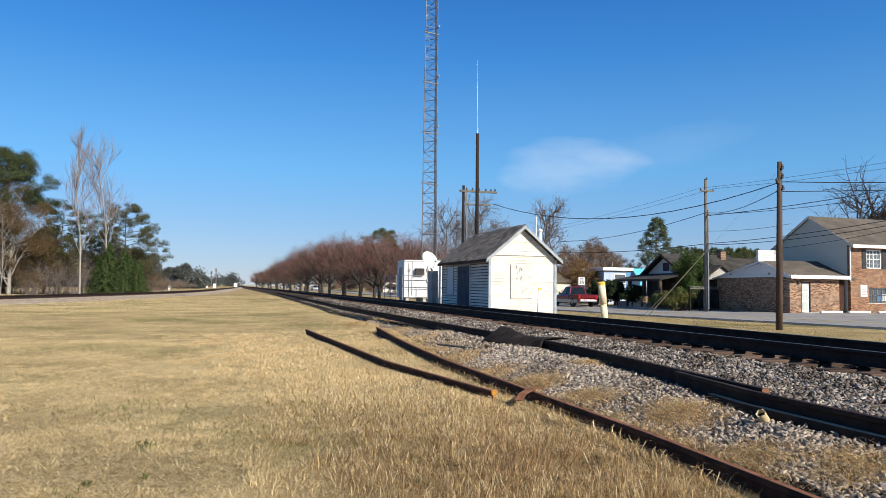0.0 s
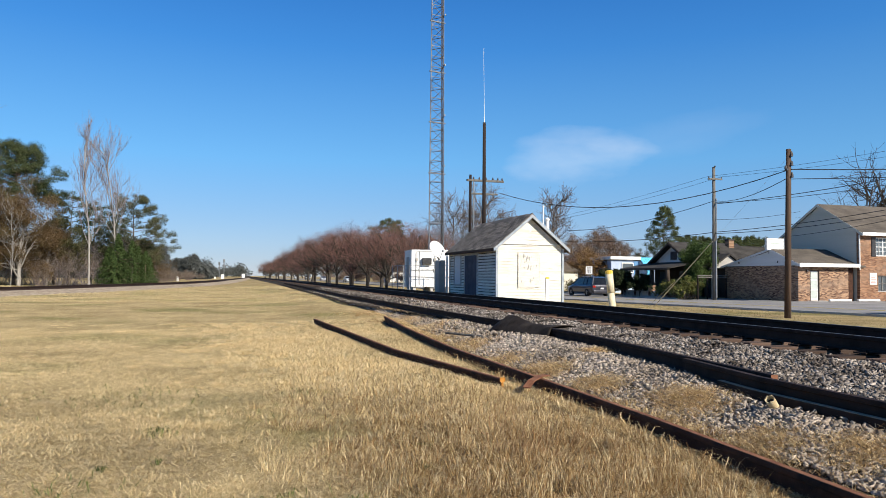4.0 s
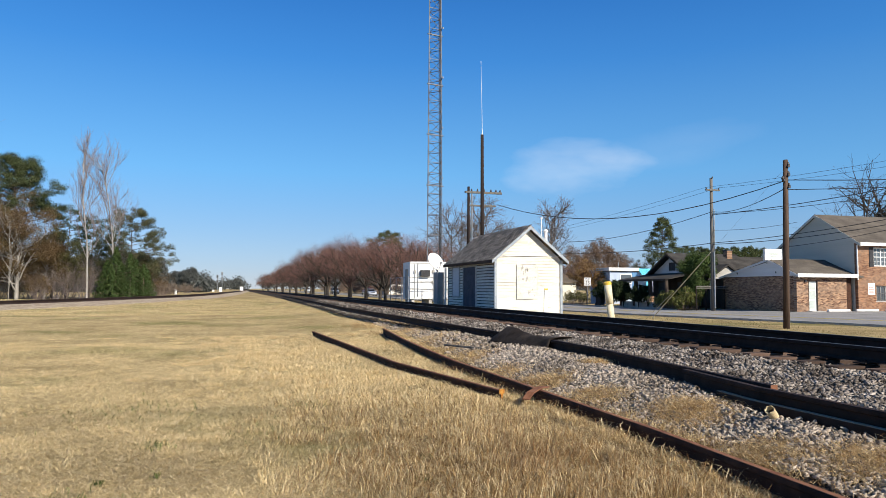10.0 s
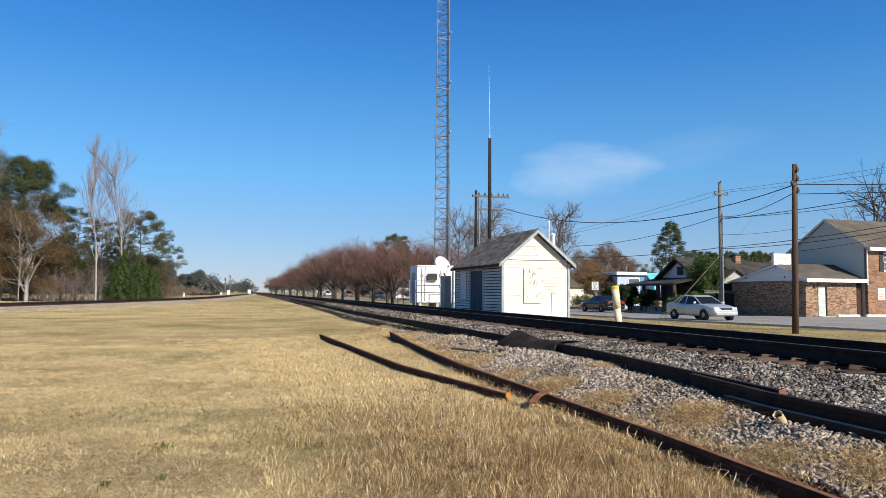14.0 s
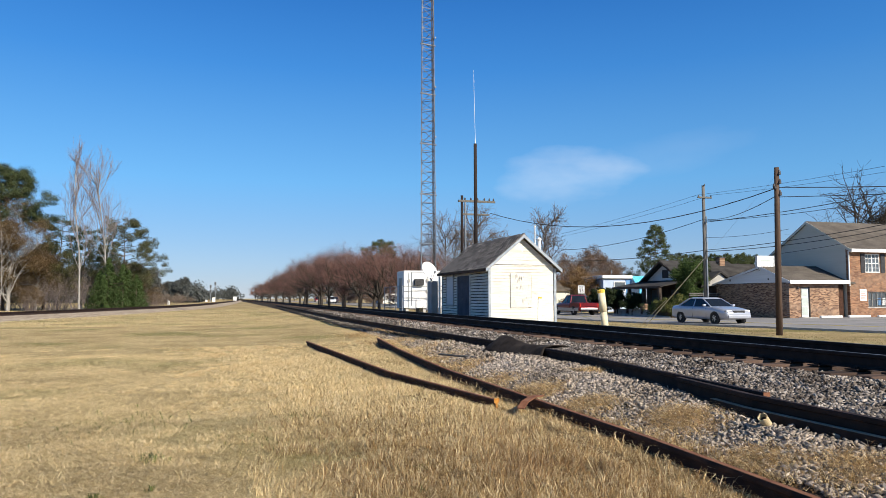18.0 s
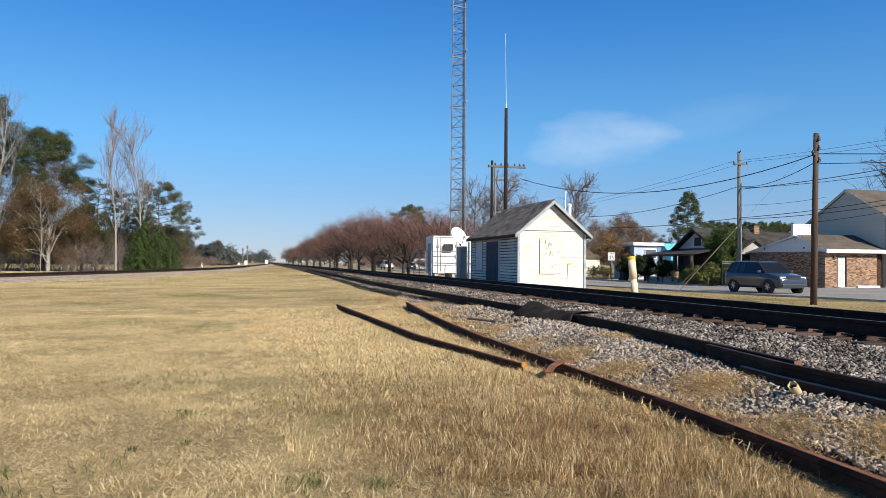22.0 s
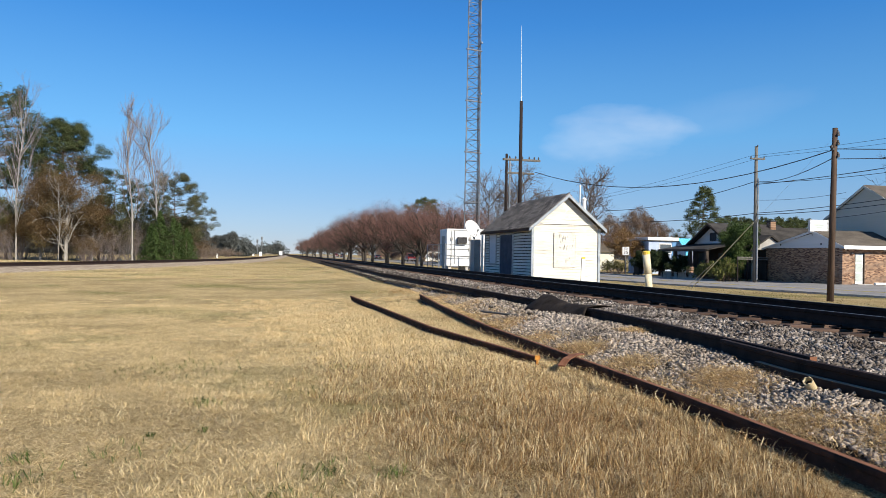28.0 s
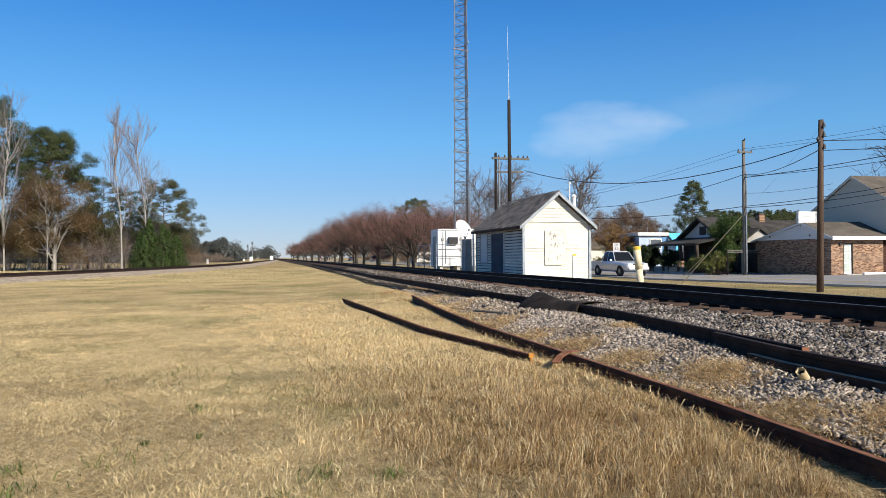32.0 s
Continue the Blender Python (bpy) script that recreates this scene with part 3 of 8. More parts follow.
def build_ground():
    xs = sorted(set([-1600, -900, -500, -300, -200, -140, -100, -75] + list(np.arange(-60, -10, 3.0)) + list(np.arange(-10, 14, 0.4))
                    + list(np.arange(14, 60, 3.0)) + [75, 100, 140, 200, 300, 500, 900, 1600]))
    ys = sorted(set([-200, -120, -60, -30, -15] + list(np.arange(-8, 40, 0.5)) + list(np.arange(40, 140, 3.0)) + [150, 170, 200, 240, 300, 380, 500, 700, 1000, 1500, 2600]))
    verts = []
    for y in ys:
        for x in xs:
            z = profile(x) + dip(x, y)
            if -80 < x < 70 and y < 260:
                z += 0.035 * noise.noise((x * 0.35, y * 0.35, 0)) + 0.03 * noise.noise((x * 0.09, y * 0.09, 3))
            if x < 3.6:
                z += 0.012 * noise.noise((x * 2.1, y * 2.1, 5))
            verts.append((x, y, z - 0.01))
    nx = len(xs)
    faces = [(j * nx + i, j * nx + i + 1, (j + 1) * nx + i + 1, (j + 1) * nx + i) for j in range(len(ys) - 1) for i in range(nx - 1)]
    ob = new("ground", np_mesh("ground", verts, faces, M["ground"], smooth=True))
    return tagged(ob, "mown dry straw-coloured grass field with greener patches", "ground", kind="structure")


ground = build_ground()


def soil(x, y):
    z = profile(x) + dip(x, y)
    if -80 < x < 70 and y < 260:
        z += 0.035 * noise.noise((x * 0.35, y * 0.35, 0)) + 0.03 * noise.noise((x * 0.09, y * 0.09, 3))
    return z - 0.01


# ballast bed of the main line
RAIL_X = (7.5, 9.0)
TIE_TOP, RAIL_TOP = 0.535, 0.74


def bed_edge(y):
    return lerp(((-20, 3.68), (8, 3.76), (13, 4.05), (20, 4.7), (30, 5.1), (60, 5.6), (120, 6.0)), y) + 0.16 * noise.noise((y * 0.8, 7.7, 0))


def bed_height(x, y):
    """Top of the ballast."""
    e = bed_edge(y)
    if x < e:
        return -0.05
    z = float(np.interp(x, [e, e + 0.3, e + 0.6, max(e + 0.9, 4.75), 6.2, 6.75, 9.75, 10.2, 11.3], [0.10, 0.185, 0.275, 0.35, 0.42, 0.48, 0.48, 0.45, -0.02]))
    return z + 0.025 * noise.noise((x * 1.7, y * 1.7, 2))


def build_ballast():
    ys = list(np.arange(-25, 40, 0.4)) + list(np.arange(40, 120, 2.0)) + list(np.arange(120, 700, 20.0))
    verts, faces, nx = [], [], 22
    for y in ys:
        e = bed_edge(y)
        for i in range(nx):
            x = e + 0.001 + (11.35 - e) * i / (nx - 1)
            verts.append((x, y, bed_height(x, y)))
    faces = [(j * nx + i, j * nx + i + 1, (j + 1) * nx + i + 1, (j + 1) * nx + i) for j in range(len(ys) - 1) for i in range(nx - 1)]
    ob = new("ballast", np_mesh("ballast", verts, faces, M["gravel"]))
    return tagged(ob, "ballast bed under the railway track, darkened as the shade between its stones", "ballast", kind="structure")


ballast = build_ballast()

# the branch that curves in across the lawn
BRANCH = [(-44, -5), (-33, 12), (-25.5, 26), (-20, 40), (-15.4, 56), (-12.2, 70), (-9.6, 84), (-7.4, 97), (-4.6, 127), (-2.4, 170), (0.2, 230), (3.0, 310), (6.0, 420)]


def smooth_path(points, step):
    """Points close together on a smooth line through the given ones."""
    p = np.array(points, dtype=float)
    s = np.concatenate([[0], np.cumsum(np.hypot(*np.diff(p, axis=0).T))])
    t = np.gradient(p, s, axis=0)
    out = []
    for q in np.arange(0, s[-1], step):
        i = min(np.searchsorted(s, q, side="right") - 1, len(s) - 2)
        h = s[i + 1] - s[i]
        u = (q - s[i]) / h
        out.append((2 * u**3 - 3 * u**2 + 1) * p[i] + (u**3 - 2 * u**2 + u) * h * t[i] + (3 * u**2 - 2 * u**3) * p[i + 1] + (u**3 - u**2) * h * t[i + 1])
    return np.array(out)


branch_line = smooth_path(BRANCH, 2.0)


def build_branch_bed():
    bm = B()
    sweep(bm, [(-3.6, -0.1), (-3.2, 0.04), (-1.7, 0.28), (1.7, 0.28), (3.2, 0.06), (3.6, -0.1)], [(x, y, 0) for x, y in branch_line])
    ob = part("branch_ballast", bm, M["branch_gravel"])
    return tagged(ob, "low pale gravel bed of the curving branch track", "ballast", kind="structure")


build_branch_bed()

# road, apron and verge beyond the line
ROAD_X = 28.65
road_line = np.array([(ROAD_X, y) for y in np.concatenate([np.arange(-420, -20, 20.0), np.arange(-20, 120, 2.0), np.arange(120, 620, 20.0)])])


def strip(name, a, b, z, mat, label, thick=0.12, y0=-1e9, y1=1e9):
    bm = B()
    sweep(bm, [(a, z - thick), (a, z), (b, z), (b, z - thick)], [(x, y, road_z(y)) for x, y in road_line if y0 <= y <= y1])
    return tagged(part(name, bm, mat), label, name.replace("_", " "), kind="structure")


strip("road", -4.3, 4.3, 0.02, M["asphalt"], "grey asphalt two-lane road beside the railway")
strip("centre_line", -0.16, -0.06, 0.026, M["road_paint"], "worn double yellow centre line on the road", 0.006)
strip("centre_line", 0.06, 0.16, 0.026, M["road_paint"], "worn double yellow centre line on the road", 0.006)
strip("kerb", 4.302, 4.48, 0.13, M["concrete"], "pale concrete kerb along the far side of the road", 0.2, 47.5)
strip("kerb", -4.45, -4.302, 0.045, M["concrete"], "low pale concrete edge along the near side of the road", 0.1)


def build_apron():
    bm = B()
    xs, ys = [32.96, 34.5, 36.0, 37.5, 60.0], [28.0, 31, 34, 37, 39.3, 42, 45, 47.4]
    grid = {}
    for x in xs:
        for y in ys:
            if x > 36.5 and y > 39.4:
                continue
            grid[x, y] = bm.verts.new((x, y, dip(x, y) + 0.05))
    for x0, x1 in zip(xs, xs[1:]):
        for y0, y1 in zip(ys, ys[1:]):
            q = [(x0, y0), (x1, y0), (x1, y1), (x0, y1)]
            if all(k in grid for k in q):
                bm.faces.new([grid[k] for k in q])
    top = list(bm.faces)
    bmesh.ops.extrude_face_region(bm, geom=top)
    for f in top:
        for v in f.verts:
            v.co.z -= 0.12 if v.co.z > -0.3 and not v.tag else 0.0
            v.tag = True
    return tagged(part("parking_apron", bm, M["asphalt"]), "grey paved parking apron in front of the brick building", "pavement", kind="structure")


build_apron()

# ================= railway =================
RAIL = [(-0.075, 0.0), (0.075, 0.0), (0.075, 0.012), (0.02, 0.03), (0.009, 0.045), (0.009, 0.128), (0.02, 0.14), (0.036, 0.146), (0.036, 0.172), (0.030, 0.183),
        (-0.030, 0.183), (-0.036, 0.172), (-0.036, 0.146), (-0.02, 0.14), (-0.009, 0.128), (-0.009, 0.045), (-0.02, 0.03), (-0.075, 0.012)]
HEAD = [(-0.024, 0.1835), (0.026, 0.1835), (0.026, 0.1855), (-0.024, 0.1855)]


def rail_piece(name, path, mat, parent=None, label="", head=None):
    bm = B()
    sweep(bm, RAIL, path)
    ob = part(name, bm, mat, parent, label)
    if head:
        bm = B()
        sweep(bm, HEAD, path)
        part("running_surface", bm, head, ob, "worn running surface")
    return ob


def build_main_track():
    track = thing("railway_track", label="main railway track with dark steel rails on creosoted wooden ties", category="railway track", kind="structure")
    ys = list(np.arange(-25, 200, 5.0)) + [250, 350, 500, 690]
    for x in RAIL_X:
        rail_piece("rail", [(x, y, TIE_TOP + 0.02) for y in ys], M["old_rail"], track, "dark brown steel rail", M["rail_head"])
    bm = B()
    box(bm, -1.32, 1.32, -0.115, 0.115, -0.17, 0.0, 0.012)
    tie0 = part("tie", bm, M["tie"], track)
    bm = B()
    box(bm, -0.17, 0.17, -0.095, 0.095, 0.0, 0.018, 0.004)
    box(bm, -0.13, -0.10, -0.06, -0.03, 0.018, 0.045)
    box(bm, 0.10, 0.13, 0.03, 0.06, 0.018, 0.045)
    plate0 = part("tie_plate", bm, M["old_rail"], track, "dark steel tie plate with spikes")
    rnd = random.Random(4)
    first = True
    for k in range(170):
        y = -6 + k * 0.54 + rnd.uniform(-0.04, 0.04)
        m = pose(8.25 + rnd.uniform(-0.07, 0.07), y, TIE_TOP - 0.006 + rnd.uniform(-0.012, 0.006), 0, rnd.uniform(-0.4, 0.4), rnd.uniform(-1.5, 1.5))
        if first:
            tie0.matrix_basis = m
        else:
            share("tie", tie0.data, m, track)
        if k < 110:
            for x in RAIL_X:
                pm = pose(x, y, TIE_TOP)
                if first:
                    plate0.matrix_basis = pm
                    first = False
                else:
                    share("tie_plate", plate0.data, pm, track)
        first = False
    bm = B()
    for k in range(170, 900):
        y = -6 + k * 0.54
        box(bm, 6.95, 9.55, y - 0.11, y + 0.11, TIE_TOP - 0.1, TIE_TOP - 0.006)
    tagged(part("far_ties", bm, M["tie"], track, "rows of dark wooden ties farther along"), kind="stuff")


build_main_track()


def build_branch_track():
    track = thing("branch_track", label="curving branch railway track with rusty rails on low ballast", category="railway track", kind="structure")
    d = np.gradient(branch_line, axis=0)
    n = np.stack([d[:, 1], -d[:, 0]], 1) / np.hypot(d[:, 0], d[:, 1])[:, None]
    for off in (-0.75, 0.75):
        rail_piece("rail", [(x, y, 0.30) for x, y in branch_line + n * off], M["old_rail"], track, "rusty steel rail")
    fine = smooth_path(BRANCH, 0.56)
    dd = np.gradient(fine, axis=0)
    bm = B()
    for (x, y), (dx, dy) in zip(fine, dd):
        if 20 < y < 150:
            box(bm, -1.3, 1.3, -0.11, 0.11, 0.18, 0.295, 0, Matrix.Translation((x, y, 0)) @ Matrix.Rotation(math.atan2(dy, dx) - math.pi / 2, 4, "Z"))
    tagged(part("far_ties", bm, M["tie"], track, "rows of dark wooden ties"), kind="stuff")


build_branch_track()


SUNKEN = ((-3, 3.28), (1.0, 3.36), (3.4, 3.45), (5.5, 3.53), (8.3, 3.55), (11.6, 3.60), (14.0, 3.72), (16.5, 3.86), (20.3, 4.16))


def loose_rails():
    """Rails left lying in the grass and along the ballast."""
    a = rail_piece("loose_rail", [(2.18, 20.7, 0.02), (2.60, 11.8, 0.015), (3.15, 8.2, 0.005)], M["rust"], None, "", M["rust_top"])
    tagged(a, "rusty loose rail lying in dry grass with orange cut end", "rail", "loose rails")
    bm = B()
    box(bm, -0.036, 0.036, -0.004, 0.0, 0.13, 0.184)
    box(bm, -0.014, 0.014, -0.004, 0.0, 0.02, 0.13)
    e = part("cut_end", bm, M["rail_cut"], a, "bright orange rust on the cut end")
    e.matrix_basis = pose(3.15, 8.198, 0.02, 0, 0, 8.5)
    b = rail_piece("loose_rail", [(x, y, z) for (y, x), z in zip(SUNKEN, (0.02, 0.02, 0.02, 0.03, 0.035, 0.03, 0.04, 0.06, 0.10))][::-1], M["rust"], None, "", M["rust_top"])
    tagged(b, "long rusty rail half sunk in dry grass", "rail", "loose rails")
    c = rail_piece("loose_rail", [(6.25, 98, 0.33), (5.9, 75, 0.33), (5.55, 50, 0.33), (5.25, 35, 0.33), (5.35, 22, 0.34), (5.42, 15, 0.34), (5.45, 12.5, 0.34)], M["old_rail"])
    tagged(c, "long dark rail lying beside the track on ballast", "rail", "loose rails")
    d = rail_piece("loose_rail", [(5.46, 12.4, 0.35), (5.42, 11.0, 0.35), (5.38, 10.1, 0.35), (5.12, 7.6, 0.345), (4.93, 5.64, 0.34)], M["old_rail"])
    tagged(d, "dark rail with rusty sawn end lying on ballast", "rail", "loose rails")
    bm = B()
    box(bm, -0.036, 0.036, -0.004, 0.0, 0.14, 0.184)
    e = part("cut_end", bm, M["rust_top"], d, "rusty brown sawn end")
    e.matrix_basis = pose(4.93, 5.638, 0.34, 0, 0, -5)
    f = rail_piece("loose_rail", [(4.98, 7.1, 0.335), (4.74, 5.6, 0.335), (4.70, 4.2, 0.335), (4.66, 1.0, 0.335), (4.6, -4, 0.33)], M["old_rail"], None, "", None)
    tagged(f, "dark rail lying close against another on ballast", "rail", "loose rails")
    # flat bar added to carry a pale tan line along the rail
    bm = B()
    line = [(4.83, 6.2, 0.335), (4.74, 5.6, 0.335), (4.70, 4.2, 0.335), (4.66, 1.0, 0.335), (4.6, -4, 0.335)]
    sweep(bm, [(0.040, -0.05), (0.105, -0.05), (0.105, 0.062), (0.040, 0.062)], line)
    bar = part("guard_bar", bm, M["old_rail"], f, "dark flat bar against the rail")
    bm = B()
    sweep(bm, [(0.044, 0.063), (0.101, 0.063), (0.101, 0.067), (0.044, 0.067)], line)
    part("pale_top", bm, M["pale_tan"], bar, "pale tan upper face")


loose_rails()

# ================= the white hut by the line =================
def build_hut():
    hut = thing("railway_hut", (0, 0, 0), label="small weathered white clapboard railway hut with shingled gable roof", category="hut")
    x0, x1, y0, y1, base, wall_top = 10.60, 13.70, 28.28, 35.1, 0.28, 2.72
    xm, apex = (x0 + x1) / 2, 4.02
    slope = (apex - wall_top) / (xm - x0)
    door = (30.78, 32.55, 0.38, 2.46)
    panel = (33.25, 34.25, 1.10, 2.50)
    # core behind the boards, and its foundation
    bm = B()
    box(bm, x0 - 0.02, x1 + 0.02, y0 - 0.02, y1 + 0.02, -0.1, base, 0.01)
    part("foundation", bm, M["concrete"], hut, "grey concrete footing")
    bm = B()
    prism(bm, [(x0 + 0.03, base), (x1 - 0.03, base), (x1 - 0.03, wall_top), (xm, apex), (x0 + 0.03, wall_top)], y0 + 0.03, y1 - 0.03)
    # core coloured dark so the side's gaps read as shadow lines under laps
    part("wall", bm, M["pole_wood"], hut, "core behind the boards, dark as the shadow lines between them")
    rnd = random.Random(11)
    step = 0.132

    def board(a, b, z, face):
        """One board, lapped except on the side; face: front, side, back or far side."""
        # side boards stand apart and bare the dark core as painted shadow lines
        lap, t = (step - 0.034, 0.046) if face == "side" else (step + 0.010, 0.018)
        out = [(0.004, z + lap), (0.0, z + lap), (-t, z), (0.004, z)]
        jig = rnd.uniform(-0.003, 0.003)
        bm = B()
        if face == "front" and z + lap > wall_top:
            s = y0 + 0.028 + jig
            cut = [max(0.0, (h - wall_top) / slope) + 0.02 for _, h in out]
            lo = [bm.verts.new((x0 + c, s + o, h)) for (o, h), c in zip(out, cut)]
            hi = [bm.verts.new((x1 - c, s + o, h)) for (o, h), c in zip(out, cut)]
            bm.faces.new(lo)
            bm.faces.new(hi[::-1])
            for i in range(4):
                bm.faces.new((lo[i], lo[(i + 1) % 4], hi[(i + 1) % 4], hi[i]))
            part("clapboard", bm, M["white_board"], hut)
        elif face in ("front", "back"):
            s = y0 + 0.028 if face == "front" else y1 - 0.028
            k = 1 if face == "front" else -1
            prism(bm, [(s + k * (o + jig), h) for o, h in out], a, b, "x")
            part("clapboard", bm, M["white_board"], hut)
        else:
            s = x0 + 0.028 if face == "side" else x1 - 0.028
            k = 1 if face == "side" else -1
            prism(bm, [(s + k * (o + jig), h) for o, h in out], a, b, "y")
            part("clapboard", bm, M["white_board"], hut)

    z = base
    while z < apex - 0.16:
        top = z + step
        inset = max(0.0, (top - wall_top) / slope) + (0.012 if z < wall_top else 0)
        board(x0 + inset, x1 - inset, z, "front")
        if top < wall_top + 0.02:
            board(x0 + 0.01, x1 - 0.01, z, "back")
            board(y0 + 0.01, y1 - 0.01, z, "far")
            cuts = [(y0 + 0.01, y1 - 0.01)]
            for a, b, lo, hi in (door, panel):
                if lo - step < z < hi:
                    cuts = [s for c in cuts for s in ((c[0], min(c[1], a - 0.06)), (max(c[0], b + 0.06), c[1])) if s[1] - s[0] > 0.05]
            for a, b in cuts:
                board(a, b, z, "side")
        z += step
    # corner boards, trim under the gable
    for x in (x0, x1):
        for y, k in ((y0, -1), (y1, 1)):
            bm = B()
            box(bm, x - 0.035 if x == x0 else x - 0.075, x + 0.075 if x == x0 else x + 0.035, y - 0.036, y + 0.036, base, wall_top - 0.02, 0.004)
            part("corner_board", bm, M["blue_trim"], hut, "flaking grey-blue corner board")
    bm = B()
    box(bm, x0 + 0.06, x1 - 0.06, y0 - 0.034, y0 + 0.02, wall_top + 0.14, wall_top + 0.165, 0.003)
    part("band_board", bm, M["trim_white"], hut)
    # door and boarded window on the shaded side
    a, b, lo, hi = door
    dm = B()
    box(dm, x0 - 0.005, x0 + 0.05, a, b, lo, hi, 0.004)
    d = part("door", dm, M["door_blue"], hut, "dark blue plank door")
    for i in range(9):
        w = (b - a) / 9
        bm = B()
        box(bm, x0 - 0.022, x0 - 0.004, a + i * w + 0.006, a + (i + 1) * w - 0.006, lo + 0.02, hi - 0.02, 0.004)
        part("plank", bm, M["door_blue"], d)
    bm = B()
    for q in ((a - 0.09, a - 0.003, lo, hi + 0.09), (b + 0.003, b + 0.09, lo, hi + 0.09), (a - 0.002, b + 0.002, hi + 0.003, hi + 0.09)):
        box(bm, x0 - 0.035, x0 + 0.03, q[0], q[1], q[2], q[3], 0.004)
    part("door_frame", bm, M["grey_board"], hut)
    bm = B()
    box(bm, x0 - 0.05, x0 - 0.022, (a + b) / 2 - 0.02, (a + b) / 2 + 0.05, 1.35, 1.42, 0.005)
    part("handle", bm, M["iron"], d, "small dark iron hasp")
    a, b, lo, hi = panel
    bm = B()
    box(bm, x0 - 0.012, x0 + 0.03, a, b, lo, hi, 0.004)
    w = part("boarded_window", bm, M["siding_blue"], hut, "window closed with a pale board")
    bm = B()
    for q in ((a - 0.08, a - 0.003, lo - 0.08, hi + 0.08), (b + 0.003, b + 0.08, lo - 0.08, hi + 0.08), (a - 0.002, b + 0.002, hi + 0.003, hi + 0.08), (a - 0.002, b + 0.002, lo - 0.08, lo - 0.003)):
        box(bm, x0 - 0.035, x0 + 0.03, q[0], q[1], q[2], q[3], 0.004)
    part("window_frame", bm, M["grey_board"], w)
    # roof: deck, barge boards, eave boards, shingle courses
    over, thick = 0.20, 0.07
    ex0, ez = x0 - over, wall_top - over * slope + 0.06
    ex1, top = x1 + over, apex + 0.06
    ya, yb = y0 - 0.24, y1 + 0.24
    bm = B()
    prism(bm, [(ex0, ez), (xm, top), (ex1, ez), (ex1, ez + thick), (xm, top + thick), (ex0, ez + thick)], ya, yb)
    roof = part("roof", bm, M["shingle"], hut, "dark weathered gable roof")
    for y in (ya - 0.022, yb + 0.002):
        for side in (-1, 1):
            bm = B()
            xe = ex0 - 0.02 if side < 0 else ex1 + 0.02
            ze = ez - 0.02 * slope
            prism(bm, [(xe, ze - 0.07), (xm, top - 0.07), (xm, top + thick + 0.004), (xe, ze + thick + 0.004)], y, y + 0.02)
            part("barge_board", bm, M["blue_trim"], hut, "flaking grey-blue barge board")
    for side in (-1, 1):
        bm = B()
        x = ex0 - 0.018 if side < 0 else ex1 + 0.002
        box(bm, x, x + 0.016, ya, yb, ez - 0.06, ez + thick * 0.9, 0.003)
        part("eave_board", bm, M["pole_wood"], hut)
    length = math.hypot(xm - ex0, top - ez)
    ang = math.degrees(math.atan2(top - ez, xm - ex0))
    bm = B()
    box(bm, 0, 0.26, -0.148, 0.148, 0, 0.007)
    sh0 = part("shingle", bm, M["shingle"], roof)
    rows, cols, used = 15, 24, False
    for r in range(rows):
        for c in range(cols):
            s = (r + 0.0) * (length / rows)
            y = ya + 0.15 + (yb - ya - 0.3) * (c + 0.5 * (r % 2) * 0.9) / cols + rnd.uniform(-0.02, 0.02)
            for side in (-1,) if c % 1 == 0 else ():
                m = Matrix.Translation((ex0 + s * math.cos(radians(ang)) - 0.02, y, ez + thick + s * math.sin(radians(ang)) + 0.010 + rnd.uniform(0, 0.003))) @ pose(0, 0, 0, rnd.uniform(-0.5, 0.5), -ang + 1.6, rnd.uniform(-0.7, 0.7))
                if not used:
                    sh0.matrix_basis = m
                    used = True
                elif rnd.random() < 0.96:
                    share("shingle", sh0.data, m, roof)
    bm = B()
    prism(bm, [(xm - 0.14, top + thick - 0.14 * slope + 0.02), (xm, top + thick + 0.02), (xm + 0.14, top + thick - 0.14 * slope + 0.02), (xm + 0.14, top + thick - 0.14 * slope + 0.04), (xm, top + thick + 0.045), (xm - 0.14, top + thick - 0.14 * slope + 0.04)], ya, yb)
    part("ridge_cap", bm, M["shingle"], roof)
    bm = B()
    tube(bm, [(13.35, 29.6, 2.9), (13.35, 29.6, 4.70)], 0.026, 10)
    tube(bm, [(13.35, 29.6, 4.64), (13.35, 29.6, 4.72)], 0.05, 10)
    part("vent_pipe", bm, M["white_steel"], hut, "thin white painted roof pipe")
    bm = B()
    tube(bm, [(13.56, 29.6, 2.8), (13.56, 29.6, 4.05)], 0.075, 12)
    tube(bm, [(13.56, 29.6, 4.05), (13.56, 29.6, 4.09), (13.56, 29.6, 4.18)], [0.11, 0.12, 0.03], 12)
    part("roof_vent", bm, M["white_steel"], hut, "white painted capped roof vent")
    # faded notice board and the old lettering marks in the gable
    nx0, nx1, nz0, nz1 = 11.60, 12.56, 1.02, 2.50
    bm = B()
    box(bm, nx0, nx1, y0 - 0.020, y0 - 0.002, nz0, nz1, 0.003)
    nb = part("notice_board", bm, M["white_board"], hut, "faded peeling white notice board")
    for q in ((nx0 - 0.022, nx0, nz0 - 0.02, nz1), (nx0, nx1 - 0.2, nz0 - 0.02, nz0), (nx1, nx1 + 0.014, nz0 + 0.35, nz1 - 0.1), (nx0 + 0.2, nx1 - 0.1, nz1, nz1 + 0.012)):
        bm = B()
        box(bm, q[0], q[1], y0 - 0.026, y0 - 0.004, q[2], q[3], 0.002)
        part("board_edge", bm, M["grey_board"], nb)
